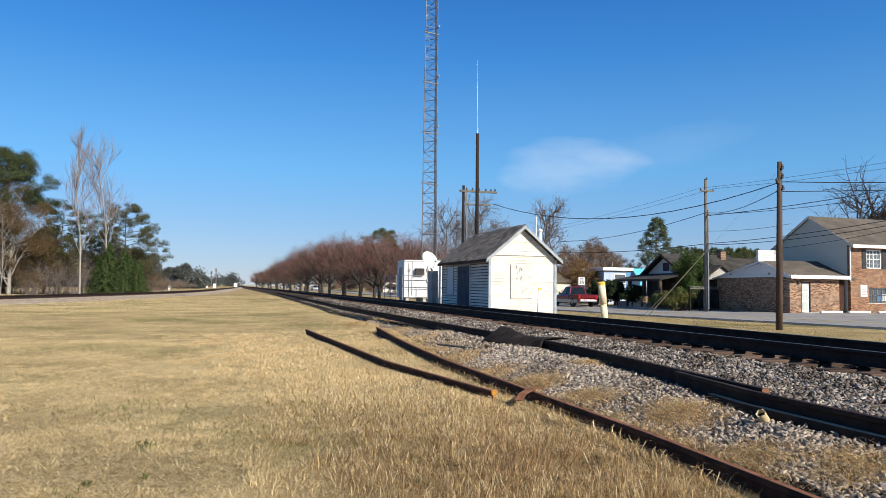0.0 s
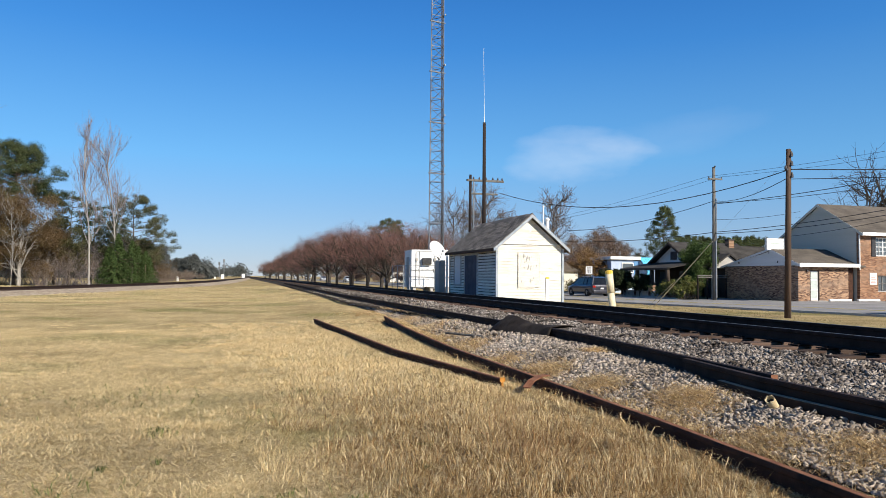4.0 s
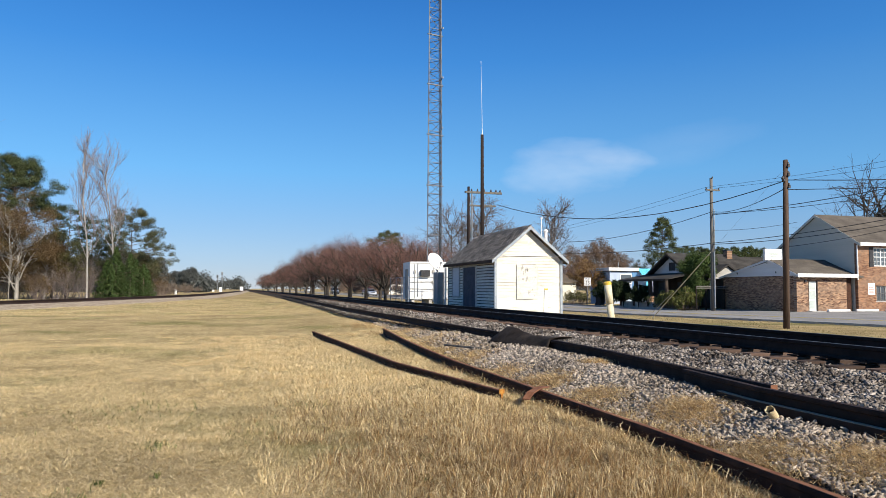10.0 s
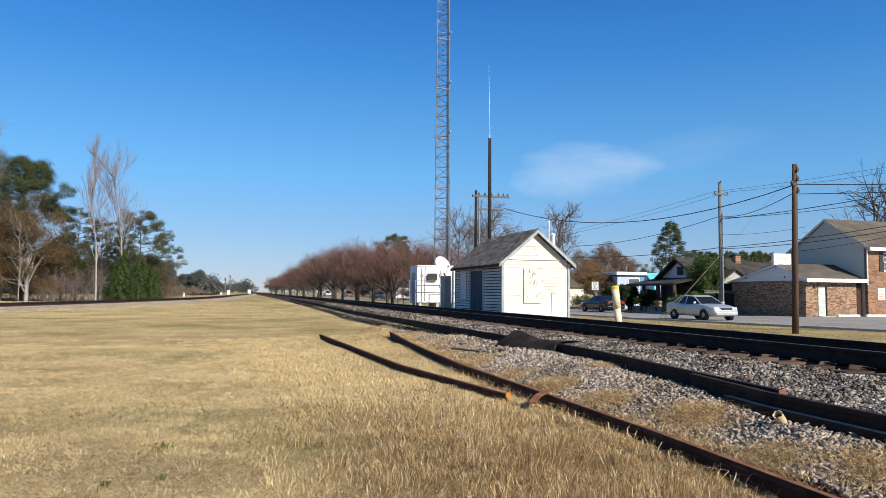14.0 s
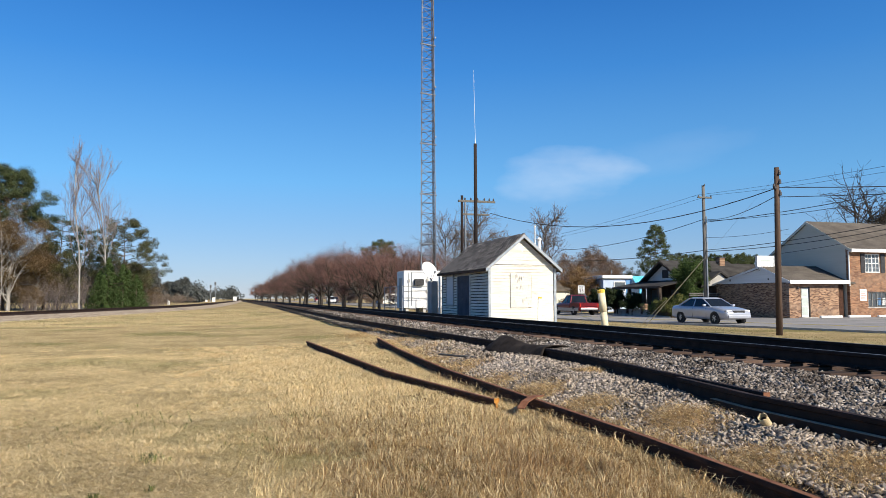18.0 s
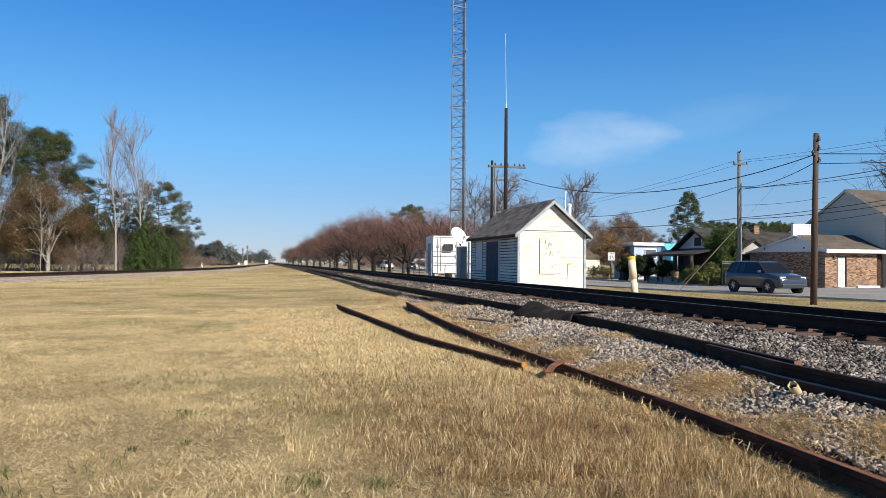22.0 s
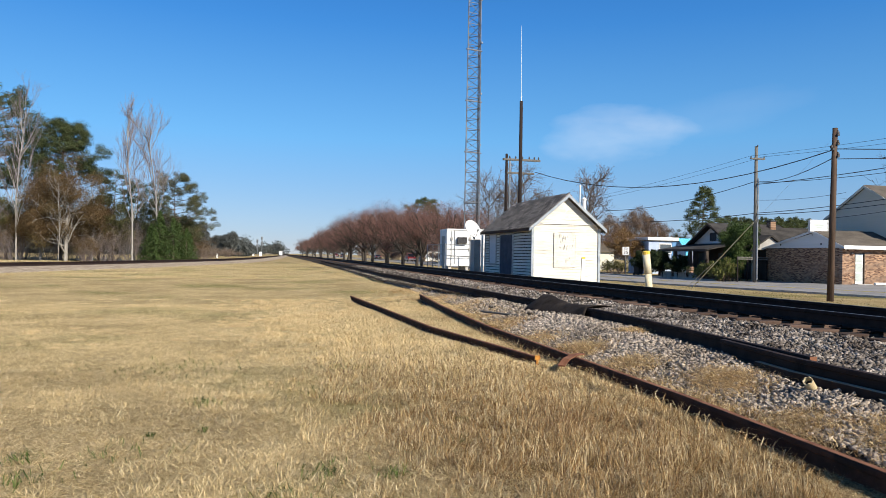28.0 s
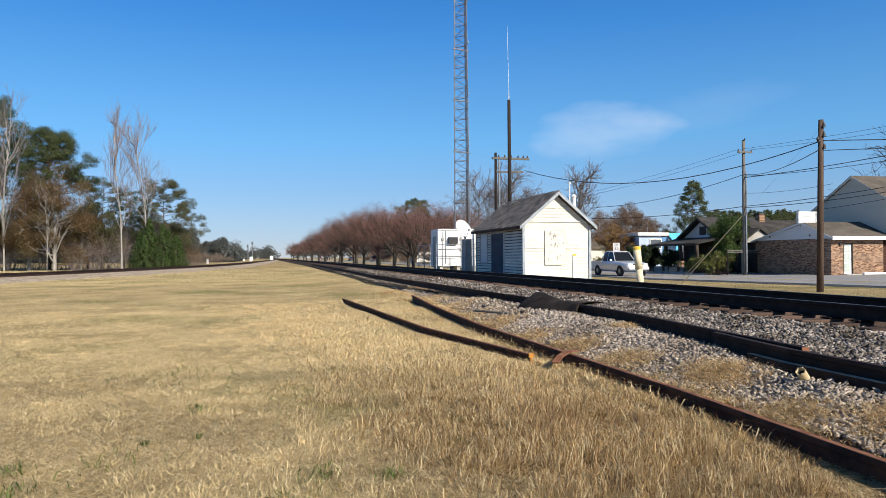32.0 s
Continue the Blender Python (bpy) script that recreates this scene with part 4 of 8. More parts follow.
    for i in range(34):
        low = i % 5 == 0
        x = rnd.uniform(nx0 + 0.06, nx1 - 0.06)
        z = rnd.uniform(nz0 + 0.10, nz0 + 0.5) if low else rnd.choice((nz1 - 0.20, nz1 - 0.28, nz1 - 0.62)) + rnd.uniform(-0.09, 0.09)
        w, h = rnd.uniform(0.02, 0.055), rnd.uniform(0.06, 0.22)
        bm = B()
        ring = [(x + math.cos(k * 0.785) * w * rnd.uniform(0.35, 0.75), z + math.sin(k * 0.785) * h * rnd.uniform(0.3, 0.65)) for k in range(8)]
        prism(bm, ring, y0 - 0.0235, y0 - 0.019, "y")
        part("peeled_patch", bm, M["grey_board"] if i % 3 else M["grey_steel"], nb)
    for i, (x, z, w, h) in enumerate(((12.16, 3.42, 0.05, 0.14), (12.24, 3.30, 0.12, 0.03), (12.12, 3.22, 0.07, 0.05), (12.27, 3.14, 0.06, 0.08), (12.18, 3.06, 0.11, 0.03), (12.10, 3.36, 0.03, 0.05))):
        bm = B()
        box(bm, x - w / 2, x + w / 2, y0 + 0.002, y0 + 0.01, z, z + h)
        part("old_mark", bm, M["trim_white"], hut)
    return hut


build_hut()


# ================= brick annex and two-storey building =================
def window_unit(parent, x0, x1, z0, z1, y, cols, rows, shutters=True, bars=False, name="window"):
    """A white sash window in a wall that faces -y."""
    bm = B()
    f = 0.07
    for q in ((x0, x0 + f, z0, z1), (x1 - f, x1, z0, z1), (x0 + f, x1 - f, z1 - f, z1), (x0 + f, x1 - f, z0, z0 + f)):
        box(bm, q[0], q[1], y - 0.05, y + 0.06, q[2], q[3], 0.004)
    for i in range(1, cols):
        x = x0 + (x1 - x0) * i / cols
        w = 0.035 if i * 2 == cols else 0.014
        box(bm, x - w, x + w, y - 0.035, y + 0.03, z0 + f, z1 - f)
    for j in range(1, rows):
        z = z0 + (z1 - z0) * j / rows
        w = 0.028 if j * 2 == rows else 0.012
        box(bm, x0 + f, x1 - f, y - 0.03, y + 0.025, z - w, z + w)
    win = part(name, bm, M["fascia"] if not bars else M["grey_steel"], parent, "white sash window" if not bars else "grey barred window")
    for i in range(cols):
        bm = B()
        box(bm, x0 + f / 2 + (x1 - x0 - f) * i / cols + 0.01, x0 + f / 2 + (x1 - x0 - f) * (i + 1) / cols - 0.01, y + 0.005, y + 0.012, z0 + f / 2, z1 - f / 2)
        part("pane", bm, M["window"], win)
    bm = B()
    box(bm, x0 - 0.05, x1 + 0.05, y - 0.10, y + 0.02, z0 - 0.07, z0 - 0.002, 0.006)
    part("sill", bm, M["brick_2"] if not bars else M["concrete"], win)
    if shutters:
        for a in (x0 - 0.42, x1 + 0.04):
            bm = B()
            box(bm, a, a + 0.38, y - 0.135, y - 0.093, z0 - 0.02, z1 + 0.02, 0.006)
            for k in range(12):
                zz = z0 + 0.06 + (z1 - z0 - 0.12) * k / 12
                box(bm, a + 0.05, a + 0.33, y - 0.145, y - 0.13, zz, zz + 0.05)
            part("shutter", bm, M["shutter"], win, "dark louvred shutter")
    if bars:
        bm = B()
        for i in range(14):
            x = x0 + 0.05 + (x1 - x0 - 0.1) * i / 13
            tube(bm, [(x, y - 0.08, z0 + 0.02), (x, y - 0.08, z1 - 0.02)], 0.011, 5)
        for z in (z0 + 0.05, (z0 + z1) / 2, z1 - 0.05):
            tube(bm, [(x0, y - 0.08, z), (x1, y - 0.08, z)], 0.012, 5)
        part("window_bars", bm, M["iron"], win)
    return win


def wall_with_holes(bm, x0, x1, z0, z1, y0, y1, holes):
    """A wall slab that faces y, pierced by holes (x0, x1, z0, z1) that stand side by side."""
    xs = sorted({x0, x1, *[h[0] for h in holes], *[h[1] for h in holes]})
    for a, b in zip(xs, xs[1:]):
        z = z0
        for h in sorted([h for h in holes if h[0] <= a + 1e-6 and h[1] >= b - 1e-6], key=lambda h: h[2]):
            if h[2] > z:
                box(bm, a, b, y0, y1, z, h[2])
            z = h[3]
        if z < z1:
            box(bm, a, b, y0, y1, z, z1)


def build_annex():
    th = thing("brick_annex", label="single-storey tan brick annex with shallow gable roof and white door", category="building")
    x0, x1, y0, y1, eave, apex = 36.65, 40.9, 39.5, 47.0, 2.42, 3.50
    door = (37.62, 38.42, 0.05, 2.12)
    bm = B()
    wall_with_holes(bm, x0, x1, -0.15, eave, y0, y0 + 0.24, [door])
    part("front_wall", bm, M["brick_s"], th, "tan brick front wall")
    bm = B()
    box(bm, x0, x0 + 0.24, y0 + 0.241, y1, -0.15, eave)
    part("side_wall", bm, M["brick_w"], th, "tan brick side wall")
    bm = B()
    box(bm, x0 + 0.241, 47, y1 - 0.24, y1, 0, eave - 0.01)
    part("back_wall", bm, M["brick_s"], th)
    ym = 42.1
    bm = B()
    prism(bm, [(y0 - 0.2, eave + 0.03), (y1 + 0.2, eave + 0.03), (ym, apex)], x0 + 0.0, x0 + 0.12, "x")
    part("gable", bm, M["siding_blue"], th, "pale grey boarded gable")
    for y in (y0 + 1.9, y1 - 1.6):
        bm = B()
        box(bm, x0 - 0.012, x0 - 0.001, y - 0.06, y + 0.06, eave + 0.22, eave + 0.36)
        part("vent", bm, M["iron"], th)
    s = (apex - eave) / (ym - y0)
    bm = B()
    prism(bm, [(y0 - 0.42, eave - 0.42 * s + 0.10), (ym, apex + 0.10), (y1 + 0.42, eave - 0.1), (y1 + 0.42, eave), (ym, apex + 0.2), (y0 - 0.42, eave - 0.42 * s + 0.2)], x0 - 0.1, 42.0, "x")
    part("roof", bm, M["brown_shingle"], th, "brown shingle roof")
    bm = B()
    box(bm, x0 - 0.28, 41.5, y0 - 0.45, y0 - 0.421, eave - 0.08, eave + 0.17, 0.005)
    part("fascia", bm, M["fascia"], th, "white painted fascia")
    bm = B()
    box(bm, x0 - 0.28, 41.5, y0 - 0.42, y0 - 0.001, eave - 0.03, eave, 0.0)
    part("soffit", bm, M["fascia"], th)
    for side in (0, 1):
        bm = B()
        ya = y0 - 0.42 if side == 0 else y1 + 0.42
        prism(bm, [(ya, eave - 0.12), (ym, apex + 0.02), (ym, apex + 0.17), (ya, eave + 0.02)], x0 - 0.125, x0 - 0.102, "x")
        part("barge_board", bm, M["siding_blue"], th)
    # recessed white door
    a, b, lo, hi = door
    bm = B()
    box(bm, a + 0.06, b - 0.06, y0 + 0.08, y0 + 0.13, lo, hi - 0.05, 0.004)
    d = part("door", bm, M["fascia"], th, "white panelled storm door")
    for k, (za, zb) in enumerate(((0.2, 0.75), (0.85, 1.4), (1.5, 1.98))):
        bm = B()
        box(bm, a + 0.15, b - 0.15, y0 + 0.066, y0 + 0.082, za, zb, 0.006)
        part("door_panel", bm, M["bar_grey"], d, "grey glazed panel")
    bm = B()
    box(bm, b - 0.16, b - 0.12, y0 + 0.03, y0 + 0.07, 1.02, 1.08, 0.01)
    part("handle", bm, M["galv"], d)
    bm = B()
    for q in ((a, a + 0.055, lo, hi), (b - 0.055, b, lo, hi), (a + 0.055, b - 0.055, hi - 0.055, hi)):
        box(bm, q[0], q[1], y0 - 0.01, y0 + 0.16, q[2], q[3], 0.003)
    part("door_frame", bm, M["house_wall"], th, "brown door frame")
    bm = B()
    box(bm, a - 0.2, b + 0.2, y0 - 0.5, y0 - 0.005, 0, 0.05, 0.01)
    part("door_step", bm, M["concrete"], th)
    bm = B()
    box(bm, a - 0.35, a - 0.2, y0 - 0.12, y0 - 0.003, 2.0, 2.16, 0.02)
    part("wall_lamp", bm, M["iron"], th)
    # dark brown boarded recess beside it
    bm = B()
    box(bm, x1 + 0.003, 41.46, y0 + 0.12, y0 + 0.2, 0, eave, 0.003)
    part("recess_panel", bm, M["rust"], th, "dark red-brown recess panel")
    # rooftop sign, its lettering faded
    bm = B()
    box(bm, 36.25, 37.65, 41.95, 42.09, 3.62, 4.36, 0.02)
    sg = part("roof_sign", bm, M["sign_white"], th, "faded white sign box on the roof")
    for q in ((36.20, 36.28, 3.58, 4.40), (37.62, 37.70, 3.58, 4.40), (36.28, 37.62, 3.58, 3.66), (36.28, 37.62, 4.32, 4.40)):
        bm = B()
        box(bm, q[0], q[1], 41.92, 42.12, q[2], q[3], 0.004)
        part("sign_frame", bm, M["trim_white"], sg)
    for xa, xb, za, zb in ((36.55, 37.35, 3.98, 4.10), (36.7, 37.2, 3.84, 3.90)):
        bm = B()
        box(bm, xa, xb, 41.943, 41.949, za, zb)
        part("faded_lettering", bm, M["bar_grey"], sg)
    for x in (36.45, 37.45):
        bm = B()
        tube(bm, [(x, 42.02, 3.3), (x, 42.02, 3.64)], 0.03, 6)
        part("sign_leg", bm, M["galv"], sg)
    return th


build_annex()


def build_block():
    th = thing("two_storey_building", label="two-storey orange brick building with cream gable siding and brown roof", category="building")
    x0, x1, y0, y1, eave, apex = 41.6, 62.0, 39.2, 46.4, 4.80, 6.95
    up = [(43.05, 44.40, 3.15, 4.48), (49.0, 50.5, 3.15, 4.48), (54.5, 56.0, 3.15, 4.48)]
    low = [(43.20, 44.92, 0.72, 1.80), (49.2, 51.2, 0.72, 1.8)]
    bm = B()
    wall_with_holes(bm, x0, x1, -0.15, eave, y0, y0 + 0.25, up + low)
    part("front_wall", bm, M["brick_2"], th, "orange brick front wall")
    ym = (y0 + y1) / 2
    bm = B()
    prism(bm, [(y0 + 0.252, 0), (y1, 0), (y1, eave), (ym, apex - 0.03), (y0 + 0.252, eave)], x0 + 0.01, x0 + 0.25, "x")
    part("gable_wall", bm, M["siding"], th, "shaded cream siding gable")
    for k in range(44):
        z = 2.3 + k * 0.105
        ins = max(0, (z + 0.1 - eave) / (apex - eave) * (ym - y0))
        bm = B()
        prism(bm, [(x0 + 0.009, z + 0.11), (x0 - 0.012, z), (x0 + 0.009, z)], y0 + 0.26 + ins, y1 - 0.01 - ins, "y")
        if ins < ym - y0 - 0.3:
            part("siding_board", bm, M["siding"], th)
        else:
            bm.free()
    bm = B()
    box(bm, x0 + 0.251, x1, y1 - 0.25, y1, 0, eave)
    box(bm, x1 - 0.25, x1, y0 + 0.251, y1 - 0.251, 0, eave)
    part("back_wall", bm, M["brick_2"], th)
    s = (apex - eave) / (ym - y0)
    o = 0.38
    bm = B()
    prism(bm, [(y0 - o, eave - o * s + 0.06), (ym, apex + 0.06), (y1 + o, eave - o * s + 0.06), (y1 + o, eave - o * s + 0.16), (ym, apex + 0.17), (y0 - o, eave - o * s + 0.16)], x0 - 0.12, x1 + 0.2, "x")
    roof = part("roof", bm, M["brown_shingle"], th, "tan-brown shingle roof")
    bm = B()
    box(bm, x0 - 0.12, x1 + 0.2, y0 - o - 0.03, y0 - o - 0.001, eave - 0.24, eave - 0.01, 0.004)
    part("fascia", bm, M["fascia"], th, "white painted fascia")
    bm = B()
    box(bm, x0 - 0.1, x1 + 0.2, y0 - o, y0 - 0.001, eave - 0.2, eave - 0.17)
    part("soffit", bm, M["fascia"], th)
    for side in (0, 1):
        bm = B()
        ya = y0 - o if side == 0 else y1 + o
        prism(bm, [(ya, eave - o * s - 0.06), (ym, apex - 0.06), (ym, apex + 0.15), (ya, eave - o * s + 0.15)], x0 - 0.146, x0 - 0.122, "x")
        part("barge_board", bm, M["siding"], th)
    bm = B()
    tube(bm, [(x0 - 0.06, y0 - 0.05, 2.2), (x0 - 0.06, y0 - 0.05, eave - 0.2)], 0.05, 8)
    part("downpipe", bm, M["fascia"], th, "white downpipe")
    for q in up:
        window_unit(th, *q, y0 + 0.09, 4, 4)
    for q in low:
        window_unit(th, *q, y0 + 0.09, 4, 2, False, True)
    bm = B()
    box(bm, 42.45, 43.05, y0 - 0.03, y0 - 0.003, 1.16, 1.98, 0.006)
    sg = part("wall_sign", bm, M["sign_white"], th, "small white notice with red print")
    for k, z in enumerate((1.80, 1.62, 1.50, 1.38, 1.26)):
        bm = B()
        box(bm, 42.52, 42.98 - 0.08 * (k % 2), y0 - 0.037, y0 - 0.031, z, z + 0.07)
        part("printed_line", bm, M["bar_red"] if k else M["bar_grey"], sg)
    for k, x in enumerate((44.05, 44.50)):
        bm = B()
        box(bm, x, x + 0.36, y0 + 0.06, y0 + 0.07, 0.86, 1.36)
        part("window_notice", bm, M["sign_white"] if k else M["bluewall"], th)
    bm = B()
    tube(bm, [(46.5, 41.2, 5.5), (46.5, 41.2, 5.95)], 0.16, 10)
    box(bm, 46.2, 46.8, 40.95, 41.45, 5.92, 6.02, 0.02)
    part("roof_vent", bm, M["galv"], roof, "grey metal roof vent")
    return th


build_block()


def wheel_stops():
    bm = B()
    box(bm, -0.9, 0.9, -0.09, 0.09, 0.0, 0.15, 0.03)
    first = part("wheel_stop", bm, M["fascia"], None)
    first.matrix_basis = pose(38.6, 37.95, 0.045)
    tagged(first, "white painted concrete parking stop on asphalt", "parking stop", "parking stops")
    for k in range(1, 7):
        copy_thing(first, pose(38.6 + 2.45 * k, 37.95 + 0.06 * (k % 2), 0.045, 0, 0, 1.5 * (-1) ** k))


wheel_stops()


# ================= houses farther along the road =================
def build_bungalow():
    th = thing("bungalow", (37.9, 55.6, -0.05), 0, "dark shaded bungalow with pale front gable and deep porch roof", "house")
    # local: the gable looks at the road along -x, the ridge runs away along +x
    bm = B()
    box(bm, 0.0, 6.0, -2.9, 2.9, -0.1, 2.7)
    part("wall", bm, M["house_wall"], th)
    bm = B()
    prism(bm, [(-3.0, 2.72), (3.0, 2.72), (0, 4.35)], 0.02, 0.2, "x")
    part("gable", bm, M["siding_blue"], th, "pale boarded gable")
    for s in (-1, 1):
        bm = B()
        prism(bm, [(0, 4.42), (s * 3.6, 2.42), (s * 3.6, 2.54), (0, 4.56)], -0.55, 6.4, "x")
        part("roof", bm, M["dark_shingle"], th, "dark shingle roof")
        bm = B()
        prism(bm, [(0, 4.34), (s * 3.6, 2.34), (s * 3.6, 2.52), (0, 4.52)], -0.60, -0.553, "x")
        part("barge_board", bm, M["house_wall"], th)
    bm = B()
    box(bm, -0.02, 0.018, -0.45, 0.45, 3.05, 3.75, 0.008)
    part("gable_window", bm, M["shutter"], th, "dark gable window")
    bm = B()
    prism(bm, [(-3.0, 2.20), (0.0, 2.74), (0.0, 2.84), (-3.0, 2.30)], -3.5, 3.6, "y")
    part("porch_roof", bm, M["dark_shingle"], th, "low dark porch roof")
    bm = B()
    box(bm, -3.06, -3.003, -3.5, 3.6, 2.12, 2.30)
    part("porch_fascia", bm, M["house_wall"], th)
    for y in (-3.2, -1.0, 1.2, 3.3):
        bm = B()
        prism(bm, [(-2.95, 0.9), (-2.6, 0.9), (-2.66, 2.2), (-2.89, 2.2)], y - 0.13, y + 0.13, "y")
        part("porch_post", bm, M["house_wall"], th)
        bm = B()
        box(bm, -3.0, -2.55, y - 0.2, y + 0.2, 0, 0.897, 0.01)
        part("post_pier", bm, M["brick_w"], th)
    bm = B()
    box(bm, -3.0, -0.003, -3.4, 3.5, -0.05, 0.4)
    part("porch_floor", bm, M["concrete"], th)
    for y in (-1.9, 0.9):
        bm = B()
        box(bm, -0.03, -0.003, y, y + 1.1, 0.95, 2.05)
        part("window", bm, M["window"], th)
    th.matrix_basis = th.matrix_basis @ Matrix.Scale(1.06, 4)
    return th


build_bungalow()


def build_second_house():
    th = thing("low_house", (38.6, 48.3, 0), 0, "low dark-roofed house with brick chimney", "house")
    bm = B()
    box(bm, 0, 9, 0, 3.9, -0.1, 2.5)
    part("wall", bm, M["house_wall"], th)
    bm = B()
    prism(bm, [(-0.5, 2.4), (4.4, 2.4), (1.95, 4.25)], -0.6, 9.5, "x")
    part("roof", bm, M["dark_shingle"], th, "dark shingle roof")
    # gable faces the sun here; its shade is put into the grey
    bm = B()
    prism(bm, [(-2.6, 2.35), (0.6, 2.35), (-1.0, 3.35)], -0.5, 1.6, "y")
    part("porch_gable", bm, M["grey_steel"], th, "pale boarded porch gable, greyed as if shaded")
    bm = B()
    for sgn in (-1, 1):
        prism(bm, [(-1.0, 3.38), (-1.0 + sgn * 1.9, 2.2), (-1.0 + sgn * 1.9, 2.32), (-1.0, 3.52)], -0.7, 1.6, "y")
    part("porch_roof", bm, M["dark_shingle"], th)
    for x in (-2.3, 0.3):
        bm = B()
        box(bm, x - 0.1, x + 0.1, -0.4, -0.2, -0.1, 2.36, 0.01)
        part("porch_post", bm, M["fascia"], th)
    bm = B()
    box(bm, 0.78, 1.30, 1.7, 2.22, 2.8, 4.7, 0.02)
    c = part("chimney", bm, M["brick_w"], th, "weathered brown brick chimney")
    bm = B()
    box(bm, 0.72, 1.36, 1.64, 2.28, 4.7, 4.8, 0.02)
    part("chimney_cap", bm, M["iron"], c)
    bm = B()
    tube(bm, [(5.1, 1.2, 3.2), (5.1, 1.2, 4.6)], 0.05, 6)
    part("vent_pipe", bm, M["galv"], th)
    return th


build_second_house()


def build_blue_shop():
    th = thing("blue_shop", (37.5, 66.0, -0.1), 0, "flat-roofed pale blue shop with white fascia and cyan canopy", "building")
    bm = B()
    box(bm, 0, 5.6, 0, 4.2, 0, 3.45)
    part("wall", bm, M["pale_blue"], th, "pale blue wall")
    bm = B()
    box(bm, -0.25, 3.3, -0.3, 4.4, 3.52, 3.85, 0.02)
    part("parapet", bm, M["fascia"], th, "white fascia band")
    bm = B()
    for q in ((1.2, 1.28, 2.15, 3.2), (2.52, 2.6, 2.15, 3.2), (1.28, 2.52, 3.12, 3.2), (1.28, 2.52, 2.15, 2.23)):
        box(bm, q[0], q[1], -0.06, -0.003, q[2], q[3], 0.005)
    wf = part("shop_window", bm, M["fascia"], th, "shop window with white frame")
    bm = B()
    box(bm, 1.28, 2.52, -0.03, -0.003, 2.23, 3.12, 0.004)
    part("pane", bm, M["window"], wf)
    bm = B()
    box(bm, 2.62, 3.25, -0.05, -0.003, 0.1, 3.4, 0.01)
    part("blue_panel", bm, M["bluewall"], th, "deep blue painted wall panel")
    for k in range(6):
        x = 3.3 + k * 0.3
        bm = B()
        prism(bm, [(-1.5, 2.45), (-0.02, 3.72), (-0.02, 3.80), (-1.5, 2.53)], x, x + 0.27, "x")
        part("canopy_panel", bm, M["cyan"], th, "bright cyan corrugated canopy panel")
    for x in (3.4, 4.9):
        bm = B()
        box(bm, x, x + 0.5, -1.42, -1.32, 0.1, 2.5, 0.02)
        part("cyan_post", bm, M["cyan"], th)
    bm = B()
    tube(bm, [(1.6, 1.0, 3.9), (1.6, 1.0, 4.5)], 0.05, 6)
    part("vent_pipe", bm, M["galv"], th)
    return th


build_blue_shop()


def build_far_house(at, turn, w, d, h, roof, wall, label):
    th = thing("far_house", at, turn, label, "house")
    bm = B()
    box(bm, -w / 2, w / 2, -d / 2, d / 2, 0, h)
    part("wall", bm, wall, th)
    bm = B()
    prism(bm, [(-d / 2 - 0.5, h - 0.05), (d / 2 + 0.5, h - 0.05), (0, h + d * 0.28)], -w / 2 - 0.4, w / 2 + 0.4, "x")
    part("roof", bm, roof, th)
    for x in (-w * 0.3, 0.0, w * 0.3):
        bm = B()
        box(bm, x - 0.5, x + 0.5, -d / 2 - 0.03, -d / 2 - 0.002, 0.9, 2.0, 0.01)
        part("window", bm, M["window"], th)
    return th


build_far_house((40.3, 87.0, -0.1), 90, 6.0, 5.0, 2.45, M["brown_shingle"], M["siding"], "small cream house with brown roof")
build_far_house((43, 112, 0), 90, 12, 8, 2.8, M["dark_shingle"], M["fascia"], "white house seen between the trees")
build_far_house((43, 145, 0), 90, 12, 8, 2.8, M["brown_shingle"], M["brick_2"], "brick house seen between the trees")
build_far_house((43, 190, 0), 90, 14, 8, 2.8, M["dark_shingle"], M["fascia"], "white house seen between the trees")
build_far_house((-46, 113, 0), 20, 11, 8, 2.7, M["dark_shingle"], M["fascia"], "white porch house among the pines")
build_far_house((-27, 205, 0), 10, 12, 7, 2.6, M["brown_shingle"], M["house_wall"], "low brown house beyond the branch track")

# ================= trees =================
def grow(rng, origin, way, length, radius, depth, spread, segs, tips, up=0.15, kids=(3, 4), shrink=0.68, bend=0.18, first=0.35):
    """Limbs that fork: adds (p0, p1, r0, r1) to segs and ends to tips."""
    p, d = np.array(origin, float), np.array(way, float)
    n = 4 if depth > 1 else 3
    pts = [p.copy()]
    for k in range(n):
        d = d + rng.normal(0, bend, 3) + np.array((0, 0, up))
        d /= np.linalg.norm(d)
        q = p + d * length / n
        r0, r1 = radius * (1 - 0.55 * k / n), radius * (1 - 0.55 * (k + 1) / n)
        segs.append((p.copy(), q.copy(), r0, r1))
        p = q
        pts.append(p.copy())
    tips.append((p.copy(), d.copy(), depth))
    if depth <= 0:
        return
    for k in range(rng.integers(kids[0], kids[1] + 1)):
        s = first + (1 - first) * rng.random()
        i = min(int(s * n), n - 1)
        o = pts[i] + (pts[i + 1] - pts[i]) * (s * n - i)
        side = rng.normal(0, 1, 3)
        side -= d * side.dot(d)
        side /= np.linalg.norm(side) + 1e-9
        w = d * math.cos(spread) + side * math.sin(spread)
        grow(rng, o, w, length * shrink * rng.uniform(0.75, 1.15), radius * 0.5, depth - 1, spread, segs, tips, up, kids, shrink, bend, first)


